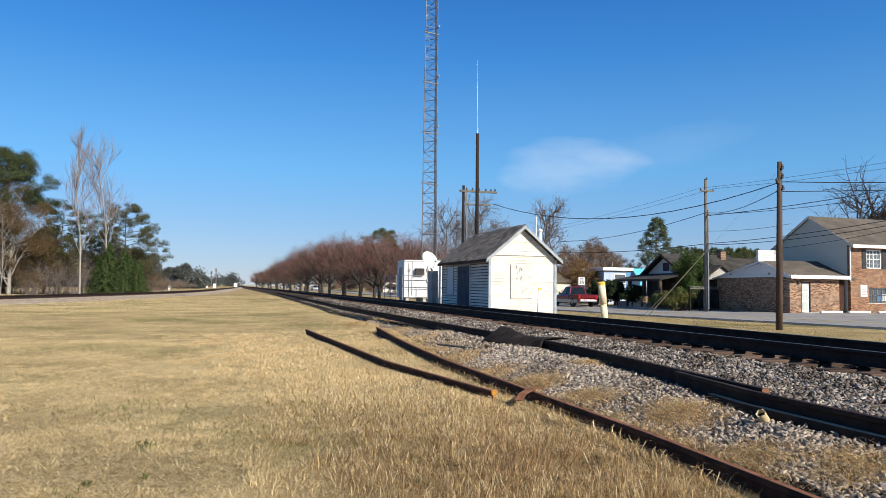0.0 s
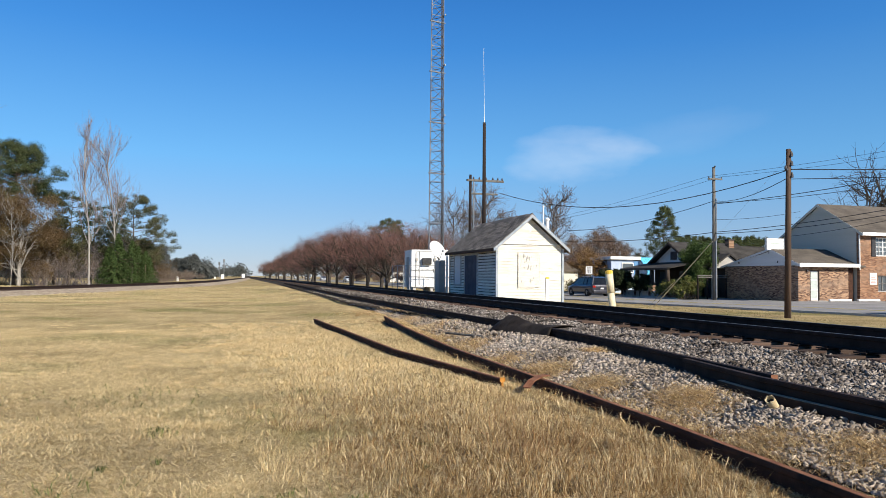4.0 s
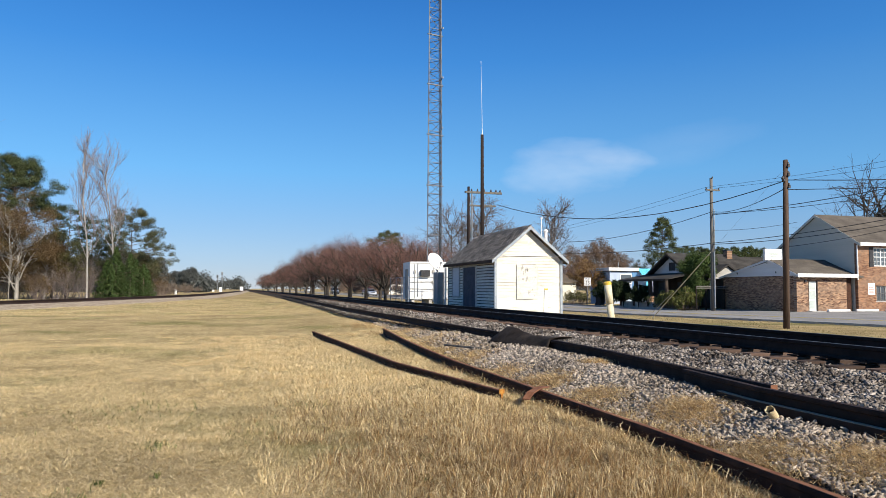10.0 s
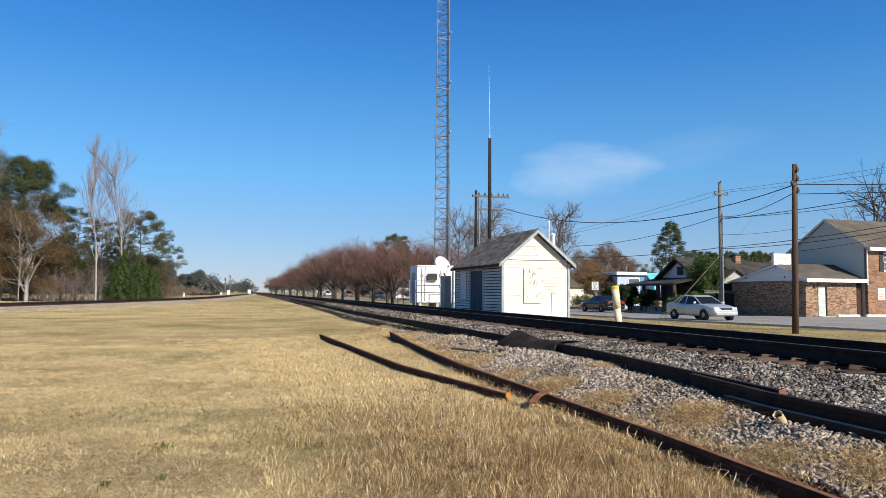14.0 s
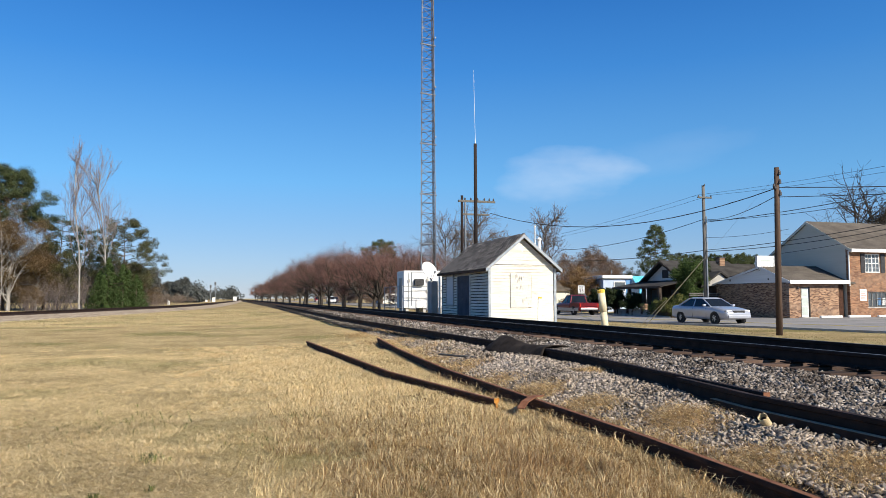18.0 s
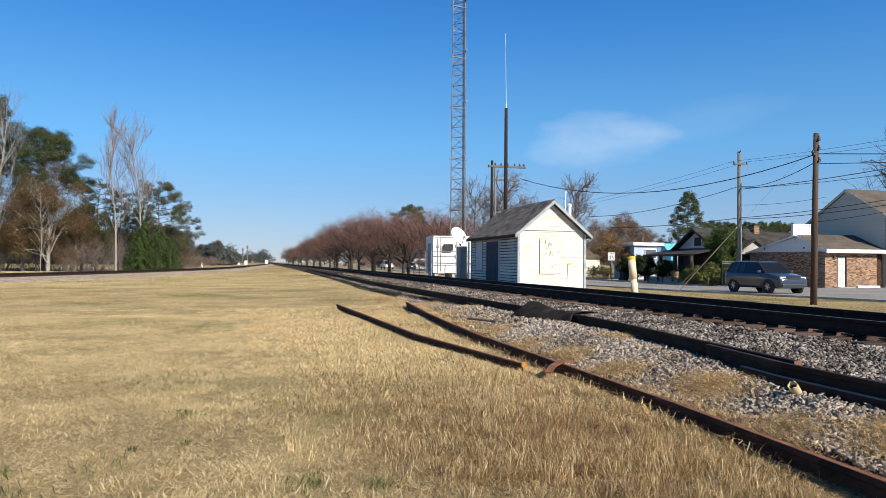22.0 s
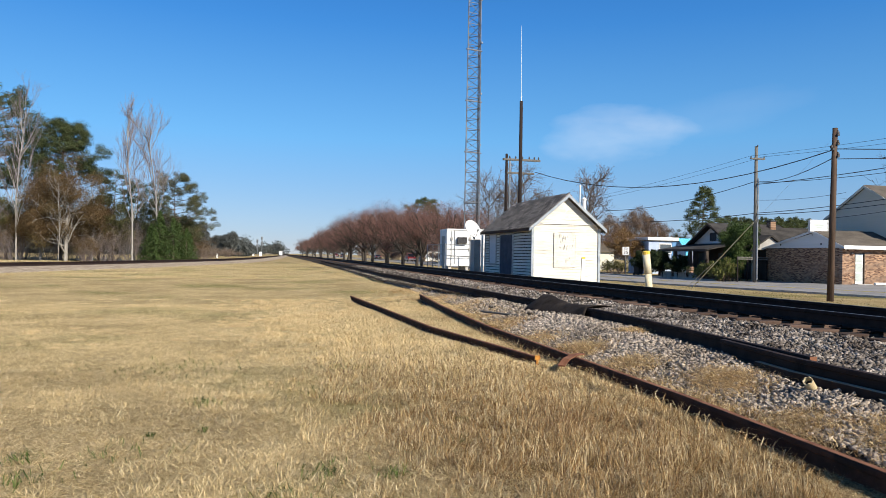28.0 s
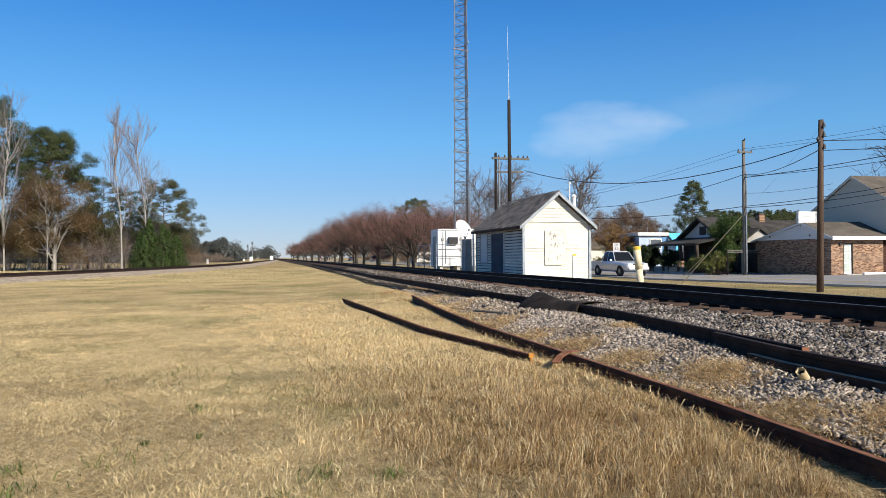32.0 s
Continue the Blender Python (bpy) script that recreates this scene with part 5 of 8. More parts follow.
def limbs_mesh(name, segs, mat, sides=5):
    """All the limbs of one tree as one mesh of tapered tubes."""
    a = np.array([s[0] for s in segs])
    b = np.array([s[1] for s in segs])
    r0 = np.array([s[2] for s in segs])[:, None, None]
    r1 = np.array([s[3] for s in segs])[:, None, None]
    d = b - a
    d /= np.linalg.norm(d, axis=1)[:, None] + 1e-9
    ref = np.where(np.abs(d[:, 2:3]) > 0.9, np.array([[1.0, 0, 0]]), np.array([[0, 0, 1.0]]))
    u = np.cross(d, ref)
    u /= np.linalg.norm(u, axis=1)[:, None] + 1e-9
    w = np.cross(d, u)
    ang = np.arange(sides) * 2 * np.pi / sides
    ring = u[:, None, :] * np.cos(ang)[None, :, None] + w[:, None, :] * np.sin(ang)[None, :, None]
    va, vb = a[:, None, :] + ring * r0, b[:, None, :] + ring * r1
    verts = np.concatenate([va, vb], axis=1).reshape(-1, 3)
    base = (np.arange(len(segs)) * 2 * sides)[:, None]
    k = np.arange(sides)
    quad = np.stack([k, (k + 1) % sides, sides + (k + 1) % sides, sides + k], 1)
    faces = (base[:, None] + quad[None]).reshape(-1, 4)
    return np_mesh(name, verts, faces, mat, smooth=True)


def leaves_mesh(name, centres, size, mat, rng, slim=0.6, facing=None):
    """Small leaf or clump faces, one diamond each, turned at random or about the way they face."""
    c = np.asarray(centres, float)
    n = len(c)
    u = rng.normal(0, 1, (n, 3))
    if facing is not None:
        f = facing + rng.normal(0, 0.38, (n, 3))
        f /= np.linalg.norm(f, axis=1)[:, None] + 1e-9
        u -= f * (u * f).sum(1)[:, None]
    u /= np.linalg.norm(u, axis=1)[:, None]
    if facing is not None:
        v = np.cross(f, u)
    else:
        v = rng.normal(0, 1, (n, 3))
        v -= u * (u * v).sum(1)[:, None]
        v /= np.linalg.norm(v, axis=1)[:, None]
    s = size * rng.uniform(0.55, 1.35, (n, 1))
    fold = np.cross(u, v) * s * 0.25
    verts = np.stack([c - u * s, c + v * s * slim + fold, c + u * s, c - v * s * slim + fold], 1).reshape(-1, 3)
    faces = np.arange(4 * n).reshape(-1, 4)
    return np_mesh(name, verts, faces, mat)


def ball(rng, n):
    """Points evenly inside a unit ball."""
    d = rng.normal(0, 1, (n, 3))
    d /= np.linalg.norm(d, axis=1)[:, None]
    return d * (rng.random(n) ** (1 / 2.2))[:, None]


def scatter(rng, tips, per, sigma, squash=0.8, depth=None):
    """Points in a clump round each twig's end, and the way each one faces."""
    pts, way = [], []
    for p, d, k in tips:
        if depth is not None and k > depth:
            continue
        q = ball(rng, per)
        pts.append(p + q * np.array((sigma, sigma, sigma * squash)) * 1.8)
        way.append(q + np.array((0, 0, 0.25)))
    return np.concatenate(pts), np.concatenate(way)


def pear_tree(seed, h):
    rng = np.random.default_rng(seed)
    segs, tips = [], []
    p = np.zeros(3)
    top = np.array((rng.normal(0, 0.1), rng.normal(0, 0.1), h * 0.20))
    segs.append((p, top, h * 0.030, h * 0.025))
    for k in range(12):
        a = k * 2.4 + rng.uniform(-0.3, 0.3)
        lean = 0.10 + 1.0 * (k / 11) + rng.uniform(-0.08, 0.08)
        w = np.array((math.cos(a) * math.sin(lean), math.sin(a) * math.sin(lean), math.cos(lean)))
        grow(rng, top * rng.uniform(0.75, 1.0), w, h * rng.uniform(0.42, 0.52), h * 0.013, 2, 0.62, segs, tips, 0.07, (4, 5), 0.58)
    pts, way = scatter(rng, tips, 72, h * 0.052, 0.9, 1)
    k = pts[:, 2] > h * 0.15
    return limbs_mesh("trunk", segs, M["bark_dark"], 4), leaves_mesh("crown", pts[k], 0.042, M["pear"], rng, 0.55, way[k])


def pine_tree(seed, h, crown_from, width, limbs=30, shape="dome", leaf=None, tuft=1.0, needle=0.095):
    """Pine: bare trunk, rising limbs that fork and carry flat tufts of needles at their ends."""
    rng = np.random.default_rng(seed)
    segs, pts, way = [], [], []
    lean = rng.normal(0, 0.012, 2)

    def axis(z):
        return np.array((lean[0] * z + 0.15 * math.sin(z * 0.35 + seed), lean[1] * z + 0.12 * math.cos(z * 0.3 + seed), z))
    zs = np.linspace(0, h * 0.97, 13)
    for i in range(12):
        segs.append((axis(zs[i]), axis(zs[i + 1]), h * 0.0125 * (1 - 0.9 * i / 12), h * 0.0125 * (1 - 0.9 * (i + 1) / 12)))

    def clump(c, r):
        n = int(190 * tuft * (r / 0.6) ** 1.6)
        q = ball(rng, n)
        q[:, 2] = np.maximum(q[:, 2], -0.35 - 0.2 * rng.random(n))
        pts.append(c + q * np.array((r * 1.15, r * 1.15, r * 0.95)))
        way.append(q + np.array((0, 0, 0.25)))
    for k in range(limbs):
        f = (k + rng.random()) / limbs
        z = h * (crown_from + (0.95 - crown_from) * f)
        a = k * 2.4 + rng.uniform(-0.5, 0.5)
        full = {"dome": math.sin(math.pi * (0.30 + 0.62 * f)) ** 0.7, "cone": (1 - f) ** 0.75 + 0.10, "open": 0.55 + 0.45 * math.sin(math.pi * f)}[shape]
        reach = width * 0.5 * full * rng.uniform(0.62, 1.08)
        d = np.array((math.cos(a), math.sin(a), 0))
        side = np.array((-d[1], d[0], 0))
        o = axis(z - reach * 0.22)
        m = o + d * reach * 0.5 + np.array((0, 0, reach * 0.10))
        e = o + d * reach + np.array((0, 0, reach * (0.30 if shape != "cone" else 0.18)))
        segs += [(o, m, h * 0.0042, h * 0.003), (m, e, h * 0.003, h * 0.001)]
        size = {"dome": 0.60, "cone": 0.52, "open": 0.58}[shape] * (h / 15)
        clump(e, size * rng.uniform(0.9, 1.35))
        for j in range(5 if shape == "dome" else 4):
            t = rng.uniform(0.38, 1.0)
            b = o + (m - o) * min(1, t * 2) if t < 0.5 else m + (e - m) * (t - 0.5) * 2
            g = b + side * rng.choice((-1, 1)) * reach * rng.uniform(0.15, 0.42) + d * reach * 0.12 + np.array((0, 0, reach * rng.uniform(-0.05, 0.32)))
            segs.append((b, g, h * 0.002, h * 0.0008))
            clump(g, size * rng.uniform(0.65, 1.15))
    clump(axis(h * 0.97), 0.5 * h / 15)
    return limbs_mesh("trunk", segs, M["bark"]), leaves_mesh("crown", np.concatenate(pts), needle * (h / 16) ** 0.5, leaf or M["pine"], rng, 0.34, np.concatenate(way))


def bare_tree(seed, h, bark, spread=0.38, up=0.22, lean=0.0, fork=0.25, girth=0.011, depth=3, kids=(4, 6), twig=None, fine_r=0.007, reach=0.26):
    rng = np.random.default_rng(seed)
    segs, tips = [], []
    way = np.array((lean, 0, 1.0))
    n = 7
    p, d = np.zeros(3), way / np.linalg.norm(way)
    for k in range(n):
        q = p + d * h * 0.86 / n
        segs.append((p, q, h * girth * (1 - 0.11 * k), h * girth * (1 - 0.11 * (k + 1))))
        if (k + 1) / n >= fork:
            for j in range(4):
                a = rng.uniform(0, 6.28)
                w = d * math.cos(spread) + np.array((math.cos(a), math.sin(a), 0.1)) * math.sin(spread)
                grow(rng, p + (q - p) * rng.random(), w, h * reach * (1.1 - 0.5 * k / n), h * girth * 0.32, depth - 1, spread, segs, tips, up, kids, 0.6)
        d = d + rng.normal(0, 0.04, 3)
        d /= np.linalg.norm(d)
        p = q
    wood = [g for g in segs if g[2] > 0.026 * h / 20]
    fine = [(a, b, max(r, fine_r), max(s, fine_r * 0.7)) for a, b, r, s in segs if r <= 0.026 * h / 20]
    return limbs_mesh("trunk", wood, bark, 5), limbs_mesh("crown", fine, twig or M["bark_twig"], 3)


def broad_tree(seed, h, w, bark, leaf, size=0.2, per=16, low=0.2, density=1.0):
    """A broad crown that reaches low."""
    rng = np.random.default_rng(seed)
    segs, tips = [], []
    top = np.array((0, 0, h * 0.5))
    segs.append((np.zeros(3), top, h * 0.024, h * 0.012))
    for k in range(15):
        a = k * 2.4 + rng.uniform(-0.3, 0.3)
        z = h * (low + (0.6 - low) * rng.random())
        lean = rng.uniform(0.25, 1.25)
        dirn = np.array((math.cos(a) * math.sin(lean), math.sin(a) * math.sin(lean), math.cos(lean)))
        grow(rng, np.array((0, 0, z)), dirn, min(w * 0.42, h * 0.42) * rng.uniform(0.75, 1.1), h * 0.010, 2, 0.7, segs, tips, 0.06, (3, 4), 0.6)
    pts, way = scatter(rng, tips, per, h * 0.048 * density, 0.8, 1)
    k = pts[:, 2] > 0.1
    return limbs_mesh("trunk", segs, bark), leaves_mesh("crown", pts[k], size, leaf, rng, 0.55, way[k])


def cone_tree(seed, h, w, leaf, size=0.16, count=7000, spires=1):
    """Dense evergreen, full to the ground, its drooping boughs in ragged tiers."""
    rng = np.random.default_rng(seed)
    segs, pts, way = [], [], []
    for s in range(spires):
        off = np.array((0.0, 0.0, 0.0)) if s == 0 else np.append(rng.uniform(-0.27, 0.27, 2) * w, 0)
        hh = h if s == 0 else h * rng.uniform(0.62, 0.9)
        ww = w if spires == 1 else w * 0.62
        segs.append((off, off + np.array((0, 0, hh * 0.9)), hh * 0.02, 0.01))
        for k in range(150):
            f = ((k + rng.random()) / 150) ** 1.2
            a = k * 2.4 + rng.uniform(-0.4, 0.4)
            r = ww * 0.5 * ((1 - f) ** 0.85 + 0.02) * rng.uniform(0.72, 1.12)
            z = hh * (0.04 + 0.95 * f)
            d = np.array((math.cos(a), math.sin(a), 0))
            if k % 4 == 0:
                segs.append((off + np.array((0, 0, z)), off + d * r + np.array((0, 0, z - 0.1 * r)), hh * 0.004, 0.006))
            n = count // (150 * spires)
            t = rng.random(n) ** 0.6
            q = off + d * (r * t)[:, None] + ball(rng, n) * (0.05 + 0.13 * ww / 4)
            q[:, 2] += z - 0.28 * r * t ** 2
            pts.append(q)
            way.append(d * (0.4 + 0.6 * t)[:, None] + np.array((0, 0, 0.45)) + rng.normal(0, 0.25, (n, 3)))
    pts = np.concatenate(pts)
    pts[:, 2] = np.maximum(pts[:, 2], 0.03)
    return limbs_mesh("trunk", segs, M["bark"]), leaves_mesh("crown", pts, size, leaf, rng, 0.45, np.concatenate(way))


def twig_bush(seed, h, w, bark, leaf=None, size=0.08, stems=26, per=6):
    rng = np.random.default_rng(seed)
    segs, tips = [], []
    for k in range(stems):
        a, lean = rng.uniform(0, 6.28), rng.uniform(0.05, 0.8)
        d = np.array((math.cos(a) * math.sin(lean), math.sin(a) * math.sin(lean), math.cos(lean)))
        grow(rng, np.array((math.cos(a), math.sin(a), 0)) * w * 0.22 * rng.random(), d, h * rng.uniform(0.5, 0.85), 0.02, 1, 0.5, segs, tips, 0.08, (3, 5), 0.6)
    lm = None
    if leaf:
        pts, way = scatter(rng, tips, per, h * 0.09, 0.8)
        lm = leaves_mesh("crown", pts, size, leaf, rng, 0.5, way)
    return limbs_mesh("trunk", segs, bark, 3), lm


def copies(name, meshes, places, label, category="tree", group="", turn=None):
    """One thing for each place (x, y, scale), all on the same meshes."""
    rnd = random.Random(len(places) * 7 + len(label))
    for k, (x, y, s) in enumerate(places):
        th = thing(name, (x, y, soil(x, y) if abs(x) < 70 else -0.02), 0, label, category, group)
        th.matrix_basis = pose(x, y, (soil(x, y) if abs(x) < 70 and y < 260 else -0.02) - 0.03, 0, 0, rnd.uniform(0, 360)) @ Matrix.Diagonal((s, s, s, 1))
        for nm, me in zip(("trunk", "crown"), meshes):
            if me is not None:
                ob = new(nm, me)
                ob.parent = th


def plant_trees():
    # the avenue of pears between line and road
    v = [pear_tree(s, 8.0) for s in (1, 2, 3)]
    rows = [[], [], []]
    for k, y in enumerate((64, 72, 80, 88.5, 97, 106, 115, 125, 135, 146, 158, 171, 185, 200, 217, 236, 258, 283)):
        x = 17.3 + 0.7 * math.sin(k * 2.3)
        s = lerp(((64, 0.82), (84, 1.0), (100, 1.13), (115, 1.27), (200, 1.30), (283, 1.15)), y) * (1 + 0.09 * math.sin(k * 1.7))
        rows[k % 3].append((x, y, s))
    for me, pl in zip(v, rows):
        copies("pear_tree", me, pl, "rounded ornamental pear tree with russet winter leaves", "tree", "avenue of pears")
    far = [pear_tree(9, 8.5)]
    copies("pear_tree", far[0], [(36, 84, 1.0), (37, 97, 1.05), (37, 112, 1.0), (36.3, 132, 1.1), (36.5, 150, 1.0), (37, 176, 1.1), (36.5, 200, 1.1), (37, 225, 1.1), (17.5, 310, 1.1), (18, 340, 1.05), (17, 372, 1.1), (18, 408, 1.1), (17.5, 450, 1.1), (18.5, 500, 1.15), (38, 430, 1.2), (38, 360, 1.1)], "russet-leaved tree across the road", "tree", "trees across the road")
    # wood beyond the branch track
    p1, p2 = pine_tree(21, 17.5, 0.55, 9.0, 38, "dome"), pine_tree(22, 20.5, 0.42, 8.4, 32, "open", None, 0.85)
    p3, p4 = pine_tree(23, 11.5, 0.30, 5.0, 26, "open", None, 0.9), pine_tree(24, 11.8, 0.22, 8.6, 44, "dome", M["grey_green"], 1.2)
    copies("pine_tree", p1, [(-27.6, 104.0, 1.09)], "tall pine with a rounded dark green crown")
    copies("pine_tree", p2, [(-35.0, 102.5, 1.12), (-41.5, 106.0, 1.0)], "tall pine with layered green boughs")
    copies("pine_tree", p3, [(-21.6, 105.7, 1.12), (-18.9, 106.5, 1.0), (-16.4, 109.0, 0.8)], "young pine with open tufted boughs")
    copies("pine_tree", p4, [(-12.9, 101.5, 1.04)], "domed olive-green pine at the wood's edge")
    copies("bare_tree", bare_tree(31, 21.5, M["bark_pale"], 0.26, 0.20, -0.01, 0.36, 0.0068, 3, (5, 7), M["twig_mauve"], 0.006, 0.22), [(-16.7, 92.3, 0.89)], "tall leafless tree with pale upright branches")
    copies("bare_tree", bare_tree(36, 21.5, M["bark_pale"], 0.36, 0.18, 0.0, 0.36, 0.0068, 3, (5, 7), M["twig_mauve"], 0.006, 0.26), [(-14.4, 96.0, 0.92)], "tall leafless tree with fine reddish twigs")
    copies("bare_tree", bare_tree(33, 20.0, M["bark_pale"], 0.42, 0.16, 0.01, 0.25, 0.0062, 3, (4, 5), M["twig_mauve"], 0.006), [(-30.3, 95.2, 1.05), (-33.4, 93.0, 0.75)], "leafless tree with pale spreading limbs")
    copies("bare_tree", bare_tree(38, 10.5, M["bark_pale"], 0.62, 0.12, 0.0, 0.2, 0.0046, 2, (2, 3), M["bark_pale"], 0.007, 0.34), [(-24.4, 90.6, 0.98)], "small bare tree with pale forking limbs")
    copies("cypress_tree", broad_tree(41, 10.5, 9.0, M["bark_pale"], M["russet_needle"], 0.075, 190, 0.06, 1.25), [(-24.8, 95.2, 1.0), (-28.4, 98.0, 0.95), (-22.4, 97.5, 0.62)], "broad russet winter cypress, full to the ground")
    copies("cypress_tree", broad_tree(40, 8.0, 6.5, M["bark"], M["olive"], 0.075, 90, 0.06, 1.1), [(-20.2, 99.0, 0.74), (-22.6, 102.0, 1.1), (-33.0, 100.0, 1.0), (-38.5, 103.0, 1.05), (-12.0, 104.0, 0.8)], "olive-green young cypress at the wood's edge")
    copies("cedar_tree", cone_tree(43, 7.2, 8.6, M["cedar"], 0.095, 26000, 5), [(-13.9, 94.2, 0.90), (-11.9, 96.5, 0.70)], "dense dark green cedar, full to the ground")
    copies("thicket", twig_bush(45, 4.2, 5.0, M["twig_mauve"], M["grey_twig_leaf"], 0.06, 44, 10), [(-20.6, 96.5, 1.0), (-23.0, 97.0, 0.9), (-31.0, 97.0, 1.0), (-36.0, 98.0, 1.1), (-26.5, 100.0, 1.2), (-18.4, 99.0, 1.1), (-11.5, 106.0, 0.8), (-13.0, 113.0, 0.8), (-17.0, 104.0, 1.3), (-21.5, 103.0, 1.4), (-25.0, 104.0, 1.4), (-29.0, 103.0, 1.4), (-32.5, 104.0, 1.5), (-37.0, 101.5, 1.4), (-15.0, 108.0, 1.3)], "tangle of grey leafless brush", "shrub", "brush at the wood's edge")
    rb = random.Random(8)
    copies("thicket", twig_bush(47, 3.0, 6.5, M["bark_twig"], M["grey_twig_leaf"], 0.09, 40, 14), [(-12.5 + 0.045 * k * k * 0.6 - 0.4 * k + rb.uniform(-2, 2), 118 + k * 11 + rb.uniform(-4, 4), rb.uniform(0.5, 0.9)) for k in range(13)], "low grey-brown brush beyond the branch track", "shrub", "brush along the branch")
    copies("shrub", twig_bush(46, 3.6, 4.0, M["bark_twig"], M["brown_leaf"], 0.08, 26, 14), [(-11.4, 101.0, 1.0), (-33.0, 99.0, 1.1), (-11.0, 108.0, 0.9), (-22.0, 92.8, 0.7)], "russet-leaved shrub at the wood's edge", "shrub")
    # behind the hut and the houses
    copies("bare_tree", bare_tree(51, 12.0, M["bark"], 0.85, 0.08, 0, 0.25, 0.016, 3, (6, 9), M["twig_grey"], 0.012, 0.36), [(35.8, 116, 1.22), (41.5, 118, 1.36)], "spreading leafless tree with grey twigs", group="bare trees behind the hut")
    copies("bare_tree", bare_tree(52, 12.0, M["bark"], 0.75, 0.12, 0, 0.25, 0.015, 3, (6, 8), M["twig_grey"], 0.013, 0.30), [(35.8, 77.3, 0.96), (36.6, 92, 0.85)], "leafless tree with clumps in its upper twigs")
    copies("autumn_tree", broad_tree(53, 10.0, 9.0, M["bark"], M["umber_leaf"], 0.07, 170, 0.12, 1.2), [(54.4, 98, 0.80), (51.0, 94, 0.72), (46.0, 92, 0.66), (43.2, 95, 0.6), (58.5, 99, 0.62), (61, 108, 0.75)], "rounded tree with grey-brown twigs and few leaves")
    copies("autumn_tree", broad_tree(54, 4.8, 4.4, M["bark"], M["orange_leaf"], 0.07, 30, 0.2), [(35.9, 68.0, 0.95)], "small tree with orange-brown autumn leaves")
    copies("pine_tree", pine_tree(55, 13.0, 0.14, 8.2, 62, "cone"), [(63.0, 95.5, 1.0)], "solitary full pine behind the houses")
    copies("pine_tree", pine_tree(56, 13.0, 0.30, 8.5, 36, "dome", None, 1.5), [(38.4, 181, 1.30), (86, 113, 0.70), (88, 120, 0.78), (91, 114, 0.74), (92.5, 123, 0.76), (95.5, 116, 0.78), (97, 122, 0.80), (100, 118, 0.78), (106, 124, 0.8), (115, 121, 0.75), (124, 120, 0.8), (101, 130, 0.84), (92, 130, 0.85)], "pine rising behind the roofs", group="pines behind the roofs")
    copies("bare_tree", bare_tree(57, 13.5, M["bark_dark"], 0.95, 0.05, 0.05, 0.25, 0.016, 3, (2, 4), M["bark_dark"], 0.010, 0.40), [(64.0, 59.0, 1.0), (71.5, 63.0, 1.05)], "dark leafless tree with crooked limbs")
    copies("broadleaf_tree", broad_tree(58, 12.0, 7.5, M["bark_dark"], M["dusk_leaf"], 0.11, 46, 0.45), [(74.0, 62.0, 1.08)], "brown-leaved tree behind the brick building")
    copies("evergreen_tree", broad_tree(59, 6.0, 2.6, M["bark"], M["cedar"], 0.06, 110, 0.1, 0.95), [(35.2, 48.3, 1.0)], "dense dark evergreen beside the bungalow")
    copies("evergreen_shrub", twig_bush(60, 1.25, 3.8, M["bark_twig"], M["sunny_leaf"], 0.06, 70, 26), [(33.9, 48.4, 1.1), (34.1, 50.6, 1.0)], "sprawling yellow-green shrub by the road", "shrub")
    copies("hedge_shrub", broad_tree(61, 2.0, 3.6, M["bark_dark"], M["shaded_hedge"], 0.055, 60, 0.05, 1.3), [(34.6, 58.4, 1.05), (34.8, 60.6, 1.1), (34.4, 55.6, 0.9), (35.0, 62.8, 1.1)], "dark clipped evergreen shrub", "shrub", "shrubs before the bungalow")
    copies("shrub", twig_bush(62, 1.3, 2.4, M["bark_twig"], M["olive"], 0.08, 24, 8), [(34.2, 66.5, 1.0), (34.6, 69, 1.0), (34.2, 72, 0.9)], "straggly olive roadside shrub", "shrub", "roadside shrubs")
    copies("shrub", twig_bush(63, 2.6, 5.5, M["bark_twig"], M["umber_leaf"], 0.08, 34, 20), [(35.0 + 2.2 * math.sin(k * 1.9), 84 + k * 9.5, 0.8 + 0.3 * math.sin(k * 2.7)) for k in range(20)], "grey-brown winter shrub across the road", "shrub", "shrubs behind the avenue")
    # distance
    v = broad_tree(71, 11.0, 8.0, M["bark"], M["far_leaf"], 0.20, 95, 0.2, 1.4)
    copies("far_tree", v, [(-29, 214, 1.1), (-23, 222, 0.9), (-37, 210, 0.95), (-45, 200, 0.9), (-18, 300, 0.85), (-52, 215, 1.0), (-33, 235, 0.9), (-30, 400, 0.9), (-40, 380, 1.0)], "distant broad tree beyond the branch track", group="distant trees")
    rng = np.random.default_rng(77)
    pts = []
    for k in range(620):
        if k < 400:
            x, y = rng.uniform(-420, 10), rng.uniform(430, 760)
        else:
            x, y = rng.uniform(24, 420), rng.uniform(330, 720)
        h = rng.uniform(8, 17)
        if k < 400 and x > -20:
            h *= 0.75
        m = 210
        pts.append(np.array((x, y, h * 0.52)) + ball(rng, m) * np.array((5.5, 5.5, h * 0.5)))
    for k in range(320):
        x, y, h = rng.uniform(-95, -11), rng.uniform(250, 430), rng.uniform(2.0, 5.5)
        pts.append(np.array((x, y, h * 0.4)) + ball(rng, 110) * np.array((4.0, 4.0, h * 0.5)))
    pts = np.concatenate(pts)
    pts[:, 2] = np.maximum(pts[:, 2], 0.2)
    ob = new("far_woods", leaves_mesh("far_woods", pts, 0.6, M["far_leaf"], rng, 0.6))
    tagged(ob, "hazy line of distant woods along the horizon", "woods", kind="stuff")


plant_trees()

